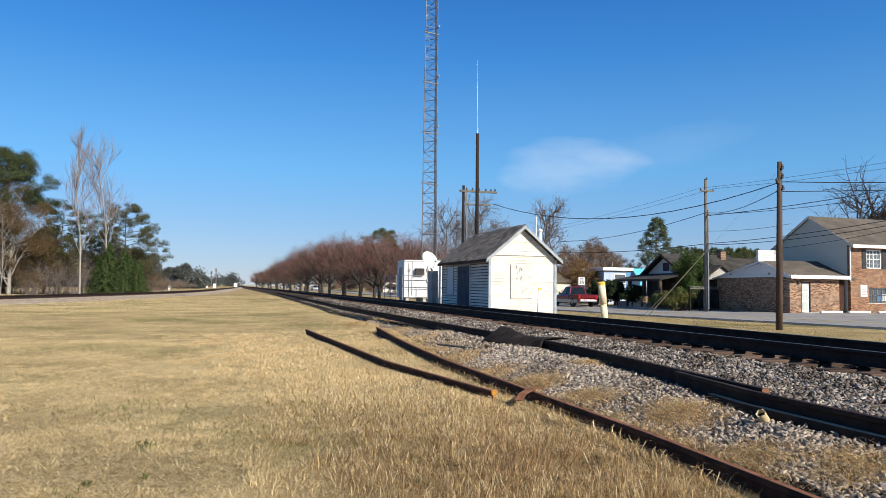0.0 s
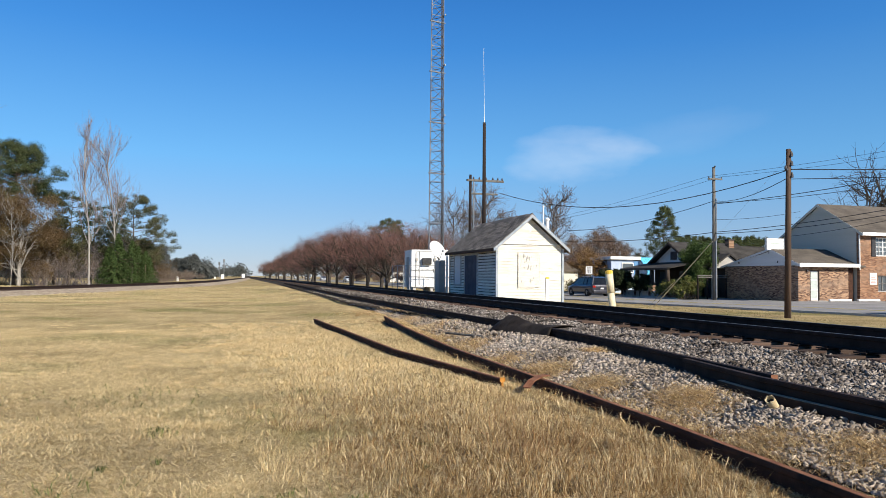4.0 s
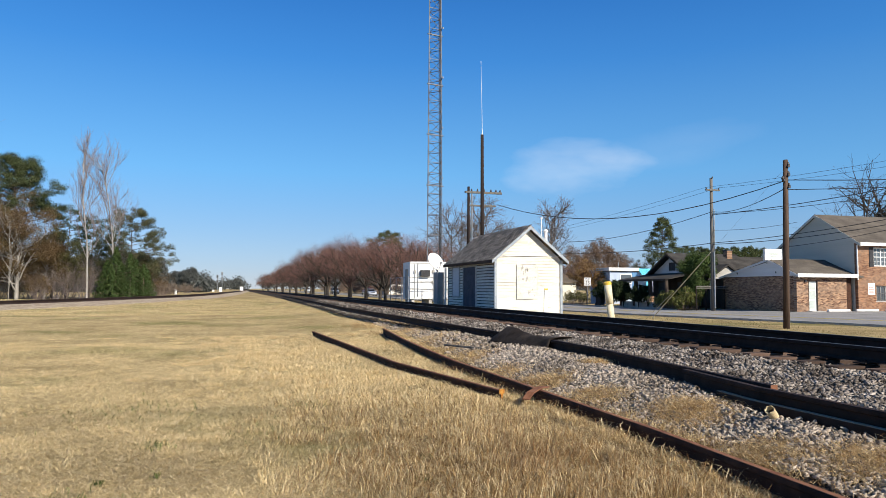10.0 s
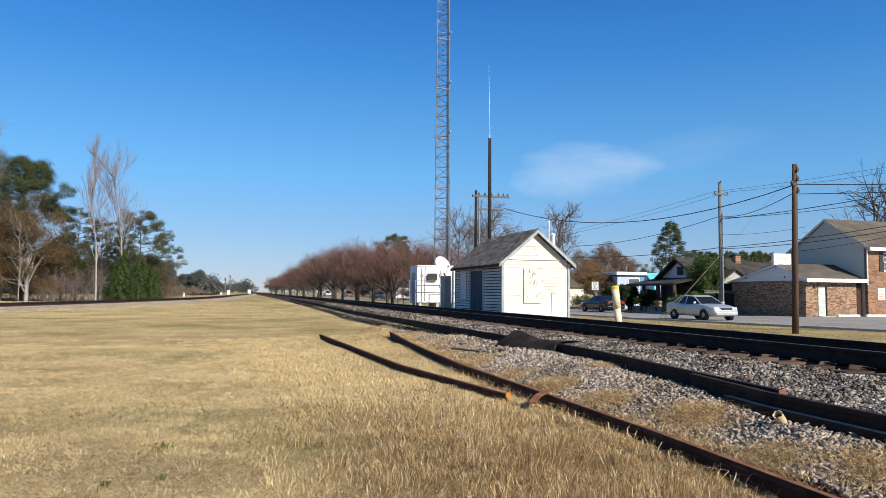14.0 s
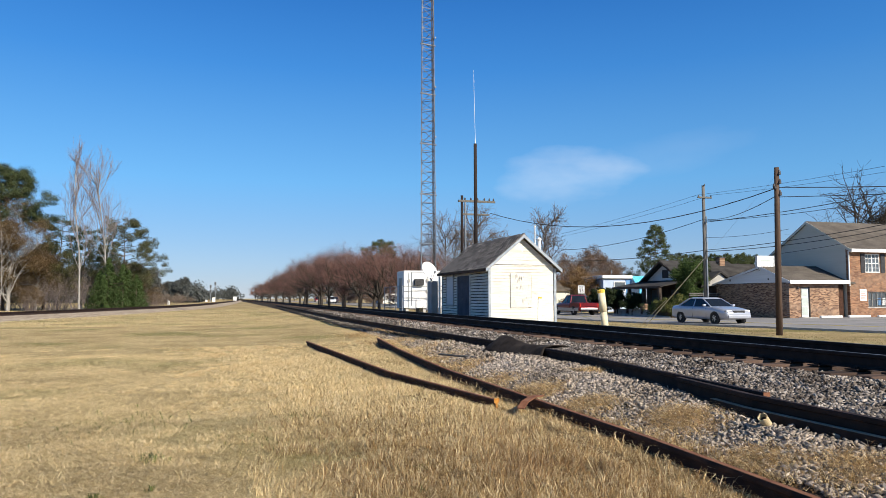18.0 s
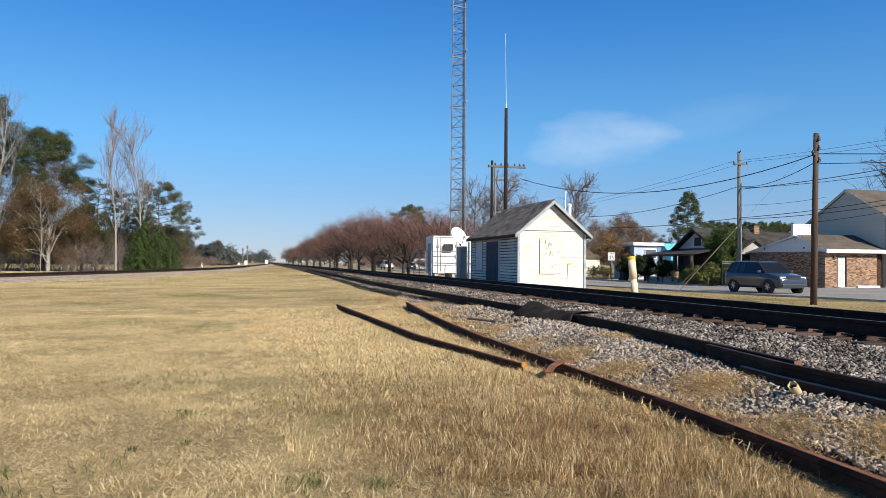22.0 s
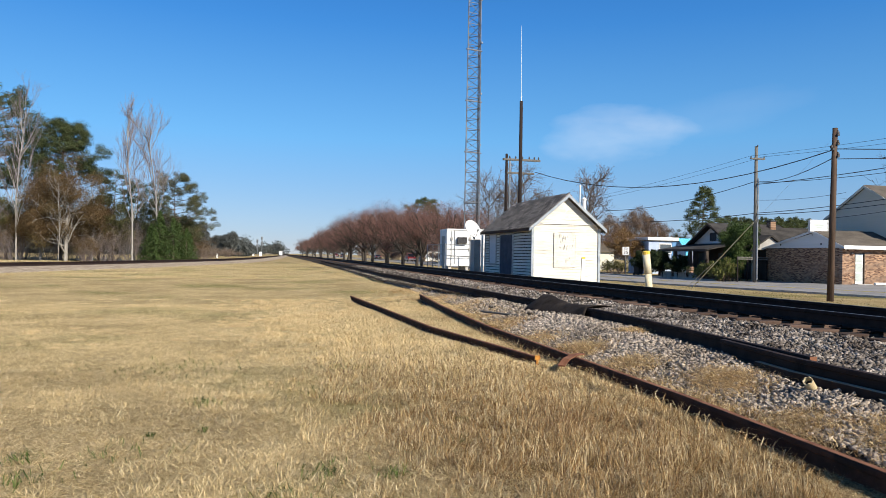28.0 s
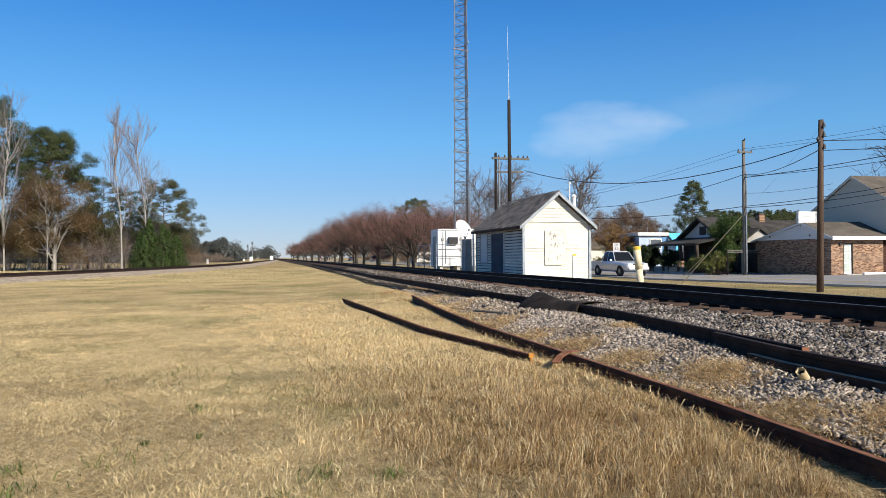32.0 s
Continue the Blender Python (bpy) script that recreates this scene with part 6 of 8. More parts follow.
# ================= vehicles on the road =================
def loft(bm, stations, crown=0.02):
    """Closed body from stations (y, bottom, top, half width at sill, at waist, at top)."""
    rings = []
    for y, zb, zt, ws, ww, wt in stations:
        zm = zb + (zt - zb) * 0.55
        half = [(ws * 0.9, zb), (ws, zb + 0.05), (ww, zm), (ww * 0.985, zb + (zt - zb) * 0.8), (wt, zt - 0.03), (wt * 0.9, zt), (0.0, zt + crown)]
        ring = [(x, z) for x, z in half] + [(-x, z) for x, z in half[-2::-1]]
        rings.append([bm.verts.new((x, y, z)) for x, z in ring])
    k = len(rings[0])
    for a, b in zip(rings, rings[1:]):
        for i in range(k):
            bm.faces.new((a[i], a[(i + 1) % k], b[(i + 1) % k], b[i]))
    bm.faces.new(rings[0][::-1])
    bm.faces.new(rings[-1])


def add_wheel(car, x, y, r, w, name="wheel"):
    s = 1 if x > 0 else -1
    bm = B()
    prof = [(0.55, 0.0), (0.92, 0.02), (1.0, 0.18), (1.0, 0.82), (0.92, 0.98), (0.55, 1.0)]
    n = 20
    rings = []
    for f, u in prof:
        rings.append([bm.verts.new((s * w * (u - 1), math.cos(2 * math.pi * k / n) * r * f, math.sin(2 * math.pi * k / n) * r * f)) for k in range(n)])
    for a, b in zip(rings, rings[1:]):
        for k in range(n):
            bm.faces.new((a[k], a[(k + 1) % n], b[(k + 1) % n], b[k]))
    wh = part("wheel", bm, M["tyre"], car, "black tyre")
    wh.matrix_basis = pose(x, y, r)
    bm = B()
    tube(bm, [(-s * w * 0.5, 0, 0), (-s * w * 0.10, 0, 0)], r * 0.56, 18)
    part("rim_barrel", bm, M["black_plastic"], wh)
    bm = B()
    for k in range(6):
        a = math.pi * k / 3
        box(bm, -0.012, 0.012, -r * 0.07, r * 0.07, 0.0, r * 0.58, 0.004, Matrix.Translation((-s * w * 0.06, 0, 0)) @ Matrix.Rotation(a, 4, "X"))
    tube(bm, [(-s * w * 0.12, 0, 0), (-s * w * 0.02, 0, 0)], r * 0.14, 10)
    ro = [bm.verts.new((-s * w * 0.04, math.cos(2 * math.pi * k / 18) * r * 0.66, math.sin(2 * math.pi * k / 18) * r * 0.66)) for k in range(18)]
    ri = [bm.verts.new((-s * w * 0.06, math.cos(2 * math.pi * k / 18) * r * 0.56, math.sin(2 * math.pi * k / 18) * r * 0.56)) for k in range(18)]
    for k in range(18):
        bm.faces.new((ro[k], ro[(k + 1) % 18], ri[(k + 1) % 18], ri[k]))
    part("rim", bm, M["alloy"], wh, "alloy rim")
    return wh


def vehicle(name, label, category, paint, length, width, height, belt, cabin, hood, tail, wheel_r=0.33, ground=0.22, lower=None, bed=None, base=(0.31, -0.30)):
    """cabin: y of tail base, tail roof, front roof, windscreen base, as shares of the length (front +0.5)."""
    car = thing(name, (0, 0, 0), 0, label, category, "vehicles on the road")
    L, w, g = length, width / 2, ground
    st = [(-0.5 * L, g + 0.16, tail - 0.16, w * 0.78, w * 0.84, w * 0.76), (-0.485 * L, g + 0.08, tail - 0.03, w * 0.88, w * 0.94, w * 0.85), (-0.44 * L, g + 0.02, tail, w * 0.93, w * 0.985, w * 0.90),
          (cabin[0] * L, g, tail, w * 0.95, w, w * 0.92), (-0.1 * L, g, belt, w * 0.95, w, w * 0.93), (0.1 * L, g, belt, w * 0.95, w, w * 0.93), (cabin[3] * L, g, hood + 0.03, w * 0.95, w * 0.995, w * 0.90),
          (0.36 * L, g + 0.01, hood - 0.05, w * 0.94, w * 0.98, w * 0.86), (0.45 * L, g + 0.03, hood - 0.13, w * 0.89, w * 0.94, w * 0.80), (0.485 * L, g + 0.07, hood - 0.22, w * 0.82, w * 0.86, w * 0.72), (0.5 * L, g + 0.15, hood - 0.34, w * 0.72, w * 0.77, w * 0.64)]
    if bed:
        st = [s for s in st if s[0] >= bed * L - 0.001]
        st.insert(0, (bed * L, g, belt, w * 0.95, w, w * 0.93))
    bm = B()
    loft(bm, st)
    for v in bm.verts:
        v.co.x *= 1.02
    body = part("body", bm, paint, car, smooth=True)
    sub = body.modifiers.new("rounding", "SUBSURF")
    sub.levels = sub.render_levels = 2
    if bed:
        bm = B()
        y0, y1 = -0.5 * L, bed * L - 0.03
        box(bm, -w, w, y0 + 0.05, y1, g + 0.12, belt - 0.42, 0.03)
        for s in (-1, 1):
            box(bm, s * w - 0.09 * (s > 0), s * w + 0.09 * (s < 0), y0 + 0.06, y1, belt - 0.42, belt - 0.02, 0.02)
        box(bm, -w + 0.1, w - 0.1, y1 - 0.06, y1, belt - 0.42, belt - 0.02, 0.01)
        part("cargo_bed", bm, paint, car)
        bm = B()
        box(bm, -w + 0.06, w - 0.06, y0 + 0.0, y0 + 0.06, g + 0.42, belt - 0.02, 0.015)
        part("tailgate", bm, paint, car)
    if lower is not None:
        for s in (-1, 1):
            bm = B()
            box(bm, s * w - 0.012, s * w + 0.012, -0.46 * L, 0.44 * L, g + 0.02, g + 0.30, 0.006)
            part("lower_panel", bm, lower, car, "pale silver lower panel")
    # glasshouse: one tinted block, roof skin and pillars over it
    c0, c1, c2, c3 = [c * L for c in cabin]
    zb0, zb1 = (belt if bed else tail) - 0.04, hood + 0.0
    wb, wr = w * 0.90, w * 0.70
    zr = height - 0.05
    low = [(wb * 0.97, c0, zb0), (wb, (c0 + c3) / 2, belt - 0.03), (wb * 0.93, c3, zb1)]
    top = [(wr * 0.97, c1, zr - 0.03), (wr, (c1 + c2) / 2, zr), (wr * 0.95, c2, zr - 0.03)]
    bm = B()
    ring = []
    for (x, y, z), (X, Y, Z) in zip(low, top):
        ring.append([bm.verts.new(v) for v in ((x, y, z), (X, Y, Z), (-X, Y, Z), (-x, y, z))])
    for a, b in zip(ring, ring[1:]):
        for i in range(4):
            bm.faces.new((a[i], a[(i + 1) % 4], b[(i + 1) % 4], b[i]))
    bm.faces.new(ring[0][::-1])
    bm.faces.new(ring[-1])
    part("cabin_glass", bm, M["car_glass"], car, "dark tinted glass")
    bm = B()
    rr = []
    for (X, Y, Z), dz, k in ((top[0], 0.0, 1.02), ((wr * 1.0, c1 + 0.15 * (c2 - c1), zr), 0.045, 1.03), (top[1], 0.05, 1.03), ((wr * 0.98, c2 - 0.12 * (c2 - c1), zr - 0.01), 0.045, 1.03), (top[2], 0.0, 1.02)):
        rr.append([bm.verts.new(v) for v in ((X * k, Y, Z - 0.02), (X * k, Y, Z + 0.015), (X * 0.8, Y, Z + dz + 0.012), (-X * 0.8, Y, Z + dz + 0.012), (-X * k, Y, Z + 0.015), (-X * k, Y, Z - 0.02))])
    for a, b in zip(rr, rr[1:]):
        for i in range(6):
            bm.faces.new((a[i], a[(i + 1) % 6], b[(i + 1) % 6], b[i]))
    bm.faces.new(rr[0][::-1])
    bm.faces.new(rr[-1])
    part("roof", bm, paint, car)
    for s in (-1, 1):
        ym = (c0 + c3) / 2 * 0.4 + (c1 + c2) / 2 * 0.6
        for (a, b, r) in (((low[0][0], c0, zb0), (top[0][0], c1, zr - 0.03), 0.055), ((low[2][0], c3, zb1), (top[2][0], c2, zr - 0.03), 0.035), ((wb * 0.995, ym, belt - 0.03), (wr * 0.995, ym, zr), 0.035)):
            bm = B()
            tube(bm, [(s * a[0], a[1], a[2]), (s * b[0], b[1], b[2])], r, 6)
            part("pillar", bm, paint, car)
        if not bed and height > 1.6:
            bm = B()
            y = c0 + 0.28 * (c3 - c0)
            tube(bm, [(s * wb * 0.99, y, belt - 0.03), (s * wr * 0.99, y + 0.06, zr)], 0.05, 6)
            part("pillar", bm, paint, car)
        bm = B()
        box(bm, -0.09, 0.09, -0.05, 0.05, -0.06, 0.06, 0.025, Matrix.Translation((s * (w + 0.07), c3 - 0.28, belt + 0.06)))
        part("mirror", bm, paint, car)
        # door seams and handles
        for y in (c3 - 0.25, ym, c0 + 0.35):
            bm = B()
            box(bm, s * w - 0.006, s * w + 0.004, y - 0.006, y + 0.006, g + 0.12, belt - 0.08)
            part("door_seam", bm, M["black_plastic"], car)
        bm = B()
        box(bm, s * w - 0.005, s * w + 0.02, ym + 0.1, ym + 0.28, belt - 0.16, belt - 0.125, 0.006)
        part("door_handle", bm, paint, car)
        # lamps
        bm = B()
        box(bm, s * w * 0.66 - 0.17, s * w * 0.66 + 0.17, 0.455 * L, 0.482 * L, hood - 0.31, hood - 0.17, 0.03)
        part("headlight", bm, M["lamp_clear"], car, "clear headlight")
        bm = B()
        if bed:
            box(bm, s * w * 0.9 - 0.07, s * w * 0.9 + 0.07, -0.5 * L - 0.012, -0.48 * L, belt - 0.42, belt - 0.08, 0.015)
        else:
            box(bm, s * w * 0.74 - 0.17, s * w * 0.74 + 0.12, -0.5 * L + 0.005, -0.47 * L, tail - 0.30, tail - 0.12, 0.025)
        part("tail_light", bm, M["lamp_red"], car, "red tail light")
    bm = B()
    box(bm, -w * 0.42, w * 0.42, 0.478 * L, 0.496 * L, hood - 0.36, hood - 0.20, 0.02)
    part("grille", bm, M["black_plastic"], car)
    bm = B()
    box(bm, -w * 0.80, w * 0.80, 0.478 * L, 0.508 * L, g + 0.10, g + 0.27, 0.04)
    part("front_bumper", bm, M["alloy"] if bed else paint, car)
    bm = B()
    box(bm, -w * 0.86, w * 0.86, -0.51 * L, -0.478 * L, g + 0.10, g + 0.30, 0.04)
    part("rear_bumper", bm, M["alloy"] if bed else paint, car)
    for y in (-0.512 * L if bed else -0.503 * L,):
        bm = B()
        z = g + 0.42 if not bed else g + 0.18
        box(bm, -0.16, 0.16, y - 0.012, y + 0.004, z, z + 0.14, 0.004)
        part("number_plate", bm, M["plate"], car, "blank pale number plate")
    wheels = []
    for y in (base[0] * L, base[1] * L):
        for s in (-1, 1):
            bm = B()
            tube(bm, [(s * (w - 0.10), y, wheel_r), (s * (w + 0.006), y, wheel_r)], wheel_r * 1.16, 20)
            part("wheel_arch", bm, M["black_plastic"], car)
            wheels.append(add_wheel(car, s * (w + 0.014), y, wheel_r, 0.21))
    return car, wheels, wheel_r


P_SILVER = car_paint("silver_paint", (0.50, 0.52, 0.55))
P_PEWTER = car_paint("pale_lilac_silver_paint", (0.46, 0.48, 0.54))
P_WHITE = car_paint("white_car_paint", (0.74, 0.75, 0.76))
P_BLACK = car_paint("black_car_paint", (0.012, 0.012, 0.018))
P_GREY = car_paint("dark_grey_paint", (0.055, 0.057, 0.075))
P_BLUE = car_paint("slate_blue_paint", (0.045, 0.06, 0.085))
P_RED = car_paint("dark_red_paint", (0.20, 0.018, 0.028))

SEDAN = dict(length=4.75, width=1.80, height=1.45, belt=0.96, cabin=(-0.36, -0.20, 0.05, 0.22), hood=0.94, tail=1.0, wheel_r=0.32)
PICKUP = dict(length=5.5, width=1.95, height=1.84, belt=1.13, cabin=(-0.145, -0.125, 0.06, 0.17), hood=1.12, tail=1.10, wheel_r=0.38, ground=0.36, bed=-0.15, base=(0.32, -0.29))
TRAFFIC = [
    (vehicle("pickup_truck", "dark red pickup truck with silver bumper on the road", "pickup", P_RED, lower=M["alloy"], **PICKUP), 2.3, 1, ((0, 480.0), (1, 491.0))),
    (vehicle("minivan", "dark grey people carrier driving on the road", "car", P_GREY, length=5.05, width=1.95, height=1.74, belt=1.05, cabin=(-0.47, -0.43, 0.12, 0.30), hood=1.02, tail=1.08, wheel_r=0.35), 2.3, 1, ((1.4, 449.6), (2.0, 456.2), (2.5, 461.8))),
    (vehicle("car", "white compact car driving on the road", "car", P_WHITE, **{**SEDAN, "length": 4.5, "cabin": (-0.42, -0.25, 0.06, 0.26)}), -2.25, -1, ((2.0, 472.3), (2.5, 464.3))),
    (vehicle("car", "black muscle car with low roof driving on the road", "car", P_BLACK, **{**SEDAN, "length": 5.0, "width": 1.9, "belt": 1.0, "hood": 0.98, "tail": 1.05, "height": 1.44}), 2.3, 1, ((11.5, 448.4), (12.0, 453.3), (12.5, 458.9), (13.0, 464.6), (13.3, 468.3), (14.0, 477.2), (14.3, 480.6))),
    (vehicle("car", "silver sedan with alloy wheels driving on the road", "car", P_SILVER, **SEDAN), -2.25, -1, ((13.0, 470.6), (13.6, 462.4), (14.0, 456.7), (14.5, 450.0))),
    (vehicle("pickup_truck", "older dark red and silver pickup truck on the road", "pickup", P_RED, lower=M["alloy"], **PICKUP), 2.3, 1, ((16.5, 464.0), (17.3, 472.6), (18.0, 479.8))),
    (vehicle("car", "pale lilac-silver sedan driving on the road", "car", P_PEWTER, **{**SEDAN, "length": 4.95}), -2.25, -1, ((16.5, 470.5), (17.0, 463.5), (17.6, 458.0), (18.0, 454.5), (18.5, 450.5), (19.0, 447.0), (19.7, 441.5), (20.5, 432), (21.5, 418))),
    (vehicle("sport_utility", "slate blue sport utility car driving on the road", "car", P_BLUE, length=4.5, width=1.87, height=1.70, belt=1.08, cabin=(-0.46, -0.40, 0.08, 0.25), hood=1.06, tail=1.12, wheel_r=0.36, ground=0.25), -2.25, -1, ((20.7, 469.5), (21.4, 460.0), (22.0, 452.7), (22.5, 446.8))),
    (vehicle("pickup_truck", "white extended-cab pickup truck on the road", "pickup", P_WHITE, **{**PICKUP, "length": 5.85, "cabin": (-0.185, -0.165, 0.055, 0.16), "bed": -0.19, "height": 1.88}), -2.25, -1, ((31.6, 473.5), (32.0, 469.5))),
]


def along_road(s, off):
    """Place and heading on the lane at s metres along the road."""
    seg = np.hypot(*np.diff(road_line, axis=0).T)
    run = np.concatenate([[0], np.cumsum(seg)])
    s = min(max(s, 2.0), run[-1] - 2.0)
    at = [float(np.interp(s, run, road_line[:, i])) for i in (0, 1)]
    d = [float(np.interp(s + 1, run, road_line[:, i]) - np.interp(s - 1, run, road_line[:, i])) for i in (0, 1)]
    n = math.hypot(*d)
    return at[0] + d[1] / n * off, at[1] - d[0] / n * off, math.degrees(math.atan2(d[1], d[0])) - 90


def motions():
    """Traffic: each vehicle drives through at the clip's times, wheels turning."""
    for (car, wheels, r), off, way, knots in TRAFFIC:
        ts, ss = [k[0] for k in knots], [k[1] for k in knots]
        v0, v1 = (ss[1] - ss[0]) / (ts[1] - ts[0]), (ss[-1] - ss[-2]) / (ts[-1] - ts[-2])

        def run(t):
            if t < ts[0]:
                return ss[0] + v0 * (t - ts[0])
            if t > ts[-1]:
                return ss[-1] + v1 * (t - ts[-1])
            return float(np.interp(t, ts, ss))
        rows = []
        for k in range(65):
            t = k * 0.5
            x, y, yaw = along_road(run(t), off)
            rows.append((t, pose(x, y, road_z(y) + 0.024, 0, 0, yaw + (0 if way > 0 else 180))))
        walk(car, rows)
        step = 0.025
        near = [t for t in np.arange(max(0, ts[0] - 1.2), min(32.0, ts[-1] + 1.2) + 1e-6, step)]
        for wh in wheels:
            x, y, z = wh.matrix_basis.translation
            spin = [(0.0, pose(x, y, z))] if near[0] > 0.02 else []
            for t in near:
                turn = -way * math.degrees((run(t) - run(near[0])) / r)
                spin.append((float(t), pose(x, y, z) @ Matrix.Rotation(radians(turn), 4, "X")))
            if near[-1] < 31.98:
                spin.append((32.0, spin[-1][1]))
            walk(wh, spin)

# ================= poles, wires, masts =================
def utility_pole(at, top, r, mat, label, lean=(0, 0)):
    th = thing("utility_pole", at, 0, label, "utility pole")
    bm = B()
    tube(bm, [(0, 0, -0.2), (lean[0] * 0.5, lean[1] * 0.5, top / 2), (lean[0], lean[1], top)], [r, r * 0.88, r * 0.72], 12)
    part("pole", bm, mat, th, smooth=True)
    return th


def insulator(th, x, y, z):
    bm = B()
    tube(bm, [(x, y, z), (x, y, z + 0.05), (x, y, z + 0.09), (x, y, z + 0.14)], [0.035, 0.055, 0.04, 0.025], 8)
    part("insulator", bm, M["iron"], th)


pole1 = utility_pole((19.92, 22.02, 0), 6.40, 0.125, M["pole_wood"], "brown weathered wooden utility pole with cable brackets", (0.13, 0.0))
for k, (dx, dz) in enumerate(((0.05, 5.75), (-0.16, 5.55), (0.06, 5.3), (0.05, 6.1))):
    bm = B()
    box(bm, 0.1 + dx - 0.05, 0.1 + dx + 0.05, -0.16, -0.04, dz, dz + 0.08, 0.01)
    part("bracket", bm, M["iron"], pole1)
    insulator(pole1, 0.1 + dx * 1.3, -0.1, dz + 0.06)
pole2 = utility_pole((34.15, 45.0, 0), 9.85, 0.15, M["grey_pole"], "tall grey wooden utility pole with crossarm and conduit")
bm = B()
box(bm, -0.62, 0.62, -0.2, -0.1, 8.85, 8.97, 0.01)
part("crossarm", bm, M["grey_pole"], pole2)
for x in (-0.55, 0.0, 0.55):
    insulator(pole2, x, -0.15, 8.97 if x else 9.8)
bm = B()
tube(bm, [(0.02, -0.2, 0.1), (0.02, -0.2, 4.3)], 0.06, 8)
part("conduit", bm, M["galv"], pole2, "grey metal conduit")
bm = B()
tube(bm, [(0.08, -0.18, 4.3), (0.08, -0.18, 7.5)], 0.035, 6)
part("riser_cable", bm, M["galv"], pole2, "grey riser cable")

# old telegraph poles behind the hut
tele = utility_pole((12.45, 37.4, 0), 7.16, 0.10, M["dark_pole"], "dark tarred telegraph pole with crossarms")
bm = B()
box(bm, -0.25, 1.95, -0.13, -0.03, 6.78, 6.90, 0.01)
box(bm, 0.0, 1.6, -0.13, -0.03, 6.05, 6.15, 0.01)
part("crossarm", bm, M["grey_pole"], tele)
for x in (0.15, 0.5, 0.9, 1.3, 1.6, 1.85):
    insulator(tele, x, -0.08, 6.9)
bm = B()
tube(bm, [(0.17, -0.05, 1.0), (0.17, -0.05, 6.9)], 0.05, 8)
part("conduit", bm, M["galv"], tele, "pale conduit pipe")

mast = thing("antenna_mast", (12.75, 35.9, 0), 0, "dark wooden mast carrying a white whip antenna", "antenna")
bm = B()
tube(bm, [(0, 0, -0.2), (-0.02, 0, 5), (-0.03, 0, 9.80)], [0.105, 0.10, 0.085], 12)
part("pole", bm, M["dark_pole"], mast, smooth=True)
bm = B()
tube(bm, [(-0.03, 0, 9.75), (-0.03, 0, 10.3), (-0.10, 0, 13.85)], [0.028, 0.011, 0.006], 8)
part("whip_antenna", bm, M["fascia"], mast, "thin white whip antenna")


def build_tower():
    th = thing("lattice_tower", (13.30, 48.0, 0), 14, "tall slender steel lattice radio tower, guyed", "tower")
    h, n = 34.0, 46
    def half(z):
        return 0.62 - 0.0065 * z
    legs = [(-1, -0.58), (1, -0.58), (0, 1.15)]
    for lx, ly in legs:
        bm = B()
        tube(bm, [(lx * half(0), ly * half(0), 0), (lx * half(h), ly * half(h), h)], 0.038, 6)
        part("leg", bm, M["tower_steel"], th)
    for k in range(n):
        z0, z1 = h * k / n, h * (k + 1) / n
        a0, a1 = half(z0), half(z1)
        for (ax, ay), (bx, by) in zip(legs, legs[1:] + legs[:1]):
            bm = B()
            tube(bm, [(ax * a0, ay * a0, z0), (bx * a0, by * a0, z0)], 0.026, 4, False)
            part("cross_brace", bm, M["tower_steel"], th)
            bm = B()
            if k % 2 == 0:
                tube(bm, [(ax * a0, ay * a0, z0), (bx * a1, by * a1, z1)], 0.021, 4, False)
            else:
                tube(bm, [(bx * a0, by * a0, z0), (ax * a1, ay * a1, z1)], 0.021, 4, False)
            part("diagonal_brace", bm, M["tower_steel"], th)
    for z in (5.2, 8.7, 12.3, 15.9, 19.5, 23.0):
        bm = B()
        box(bm, -half(z) - 0.12, half(z) + 0.12, -0.58 * half(z) - 0.05, -0.58 * half(z) + 0.05, z - 0.04, z + 0.04, 0.01)
        part("cable_bracket", bm, M["tower_steel"], th)
    for k in range(3):
        bm = B()
        x = half(0) * 0.80 - 0.06 * k
        tube(bm, [(x, -0.4, 0.2), (x - 0.16, -0.28, h)], 0.022, 5)
        part("feed_cable", bm, M["wire"], th, "black feed cable up one leg")
    for k in range(8):
        z = 2 + k * 3.6
        bm = B()
        tube(bm, [(half(0) * 0.85, -0.45, z), (half(0) * 0.85, -0.45, z + 0.12)], 0.06, 6)
        part("cable_clamp", bm, M["galv"], th)
    bm = B()
    box(bm, -1.1, 1.1, -1.0, 1.2, -0.1, 0.12, 0.02)
    part("footing", bm, M["concrete"], th)
    return th


build_tower()


def cable(a, b, sag, r, mat=None, label="black overhead cable between the poles", name="overhead_cable"):
    a, b = Vector(a), Vector(b)
    pts = []
    for k in range(15):
        f = k / 14
        p = a.lerp(b, f)
        p.z -= 4 * sag * f * (1 - f)
        pts.append(p)
    bm = B()
    tube(bm, pts, r, 5)
    ob = part(name, bm, mat or M["wire"])
    return tagged(ob, label, "cable", "overhead wires")


P1, P2, T1 = (20.05, 21.95), (34.15, 44.9), (14.1, 37.3)
cable((P1[0], P1[1], 5.62), (T1[0], T1[1], 6.2), 1.12, 0.018)
cable((P1[0], P1[1], 5.62), (38.0, 3.0, 6.4), 0.75, 0.017)
cable((P1[0], P1[1], 5.35), (P2[0], P2[1], 7.3), 0.35, 0.017)
cable((P1[0], P1[1], 5.25), (37.0, 6.0, 6.0), 0.45, 0.014)
cable((P2[0], P2[1], 7.3), (34.4, 70, 6.6), 0.55, 0.022)
cable((P2[0], P2[1], 7.05), (38.6, 18.0, 8.9), 0.55, 0.024)
cable((P2[0], P2[1], 7.15), (39.5, 15.0, 9.2), 1.0, 0.017)
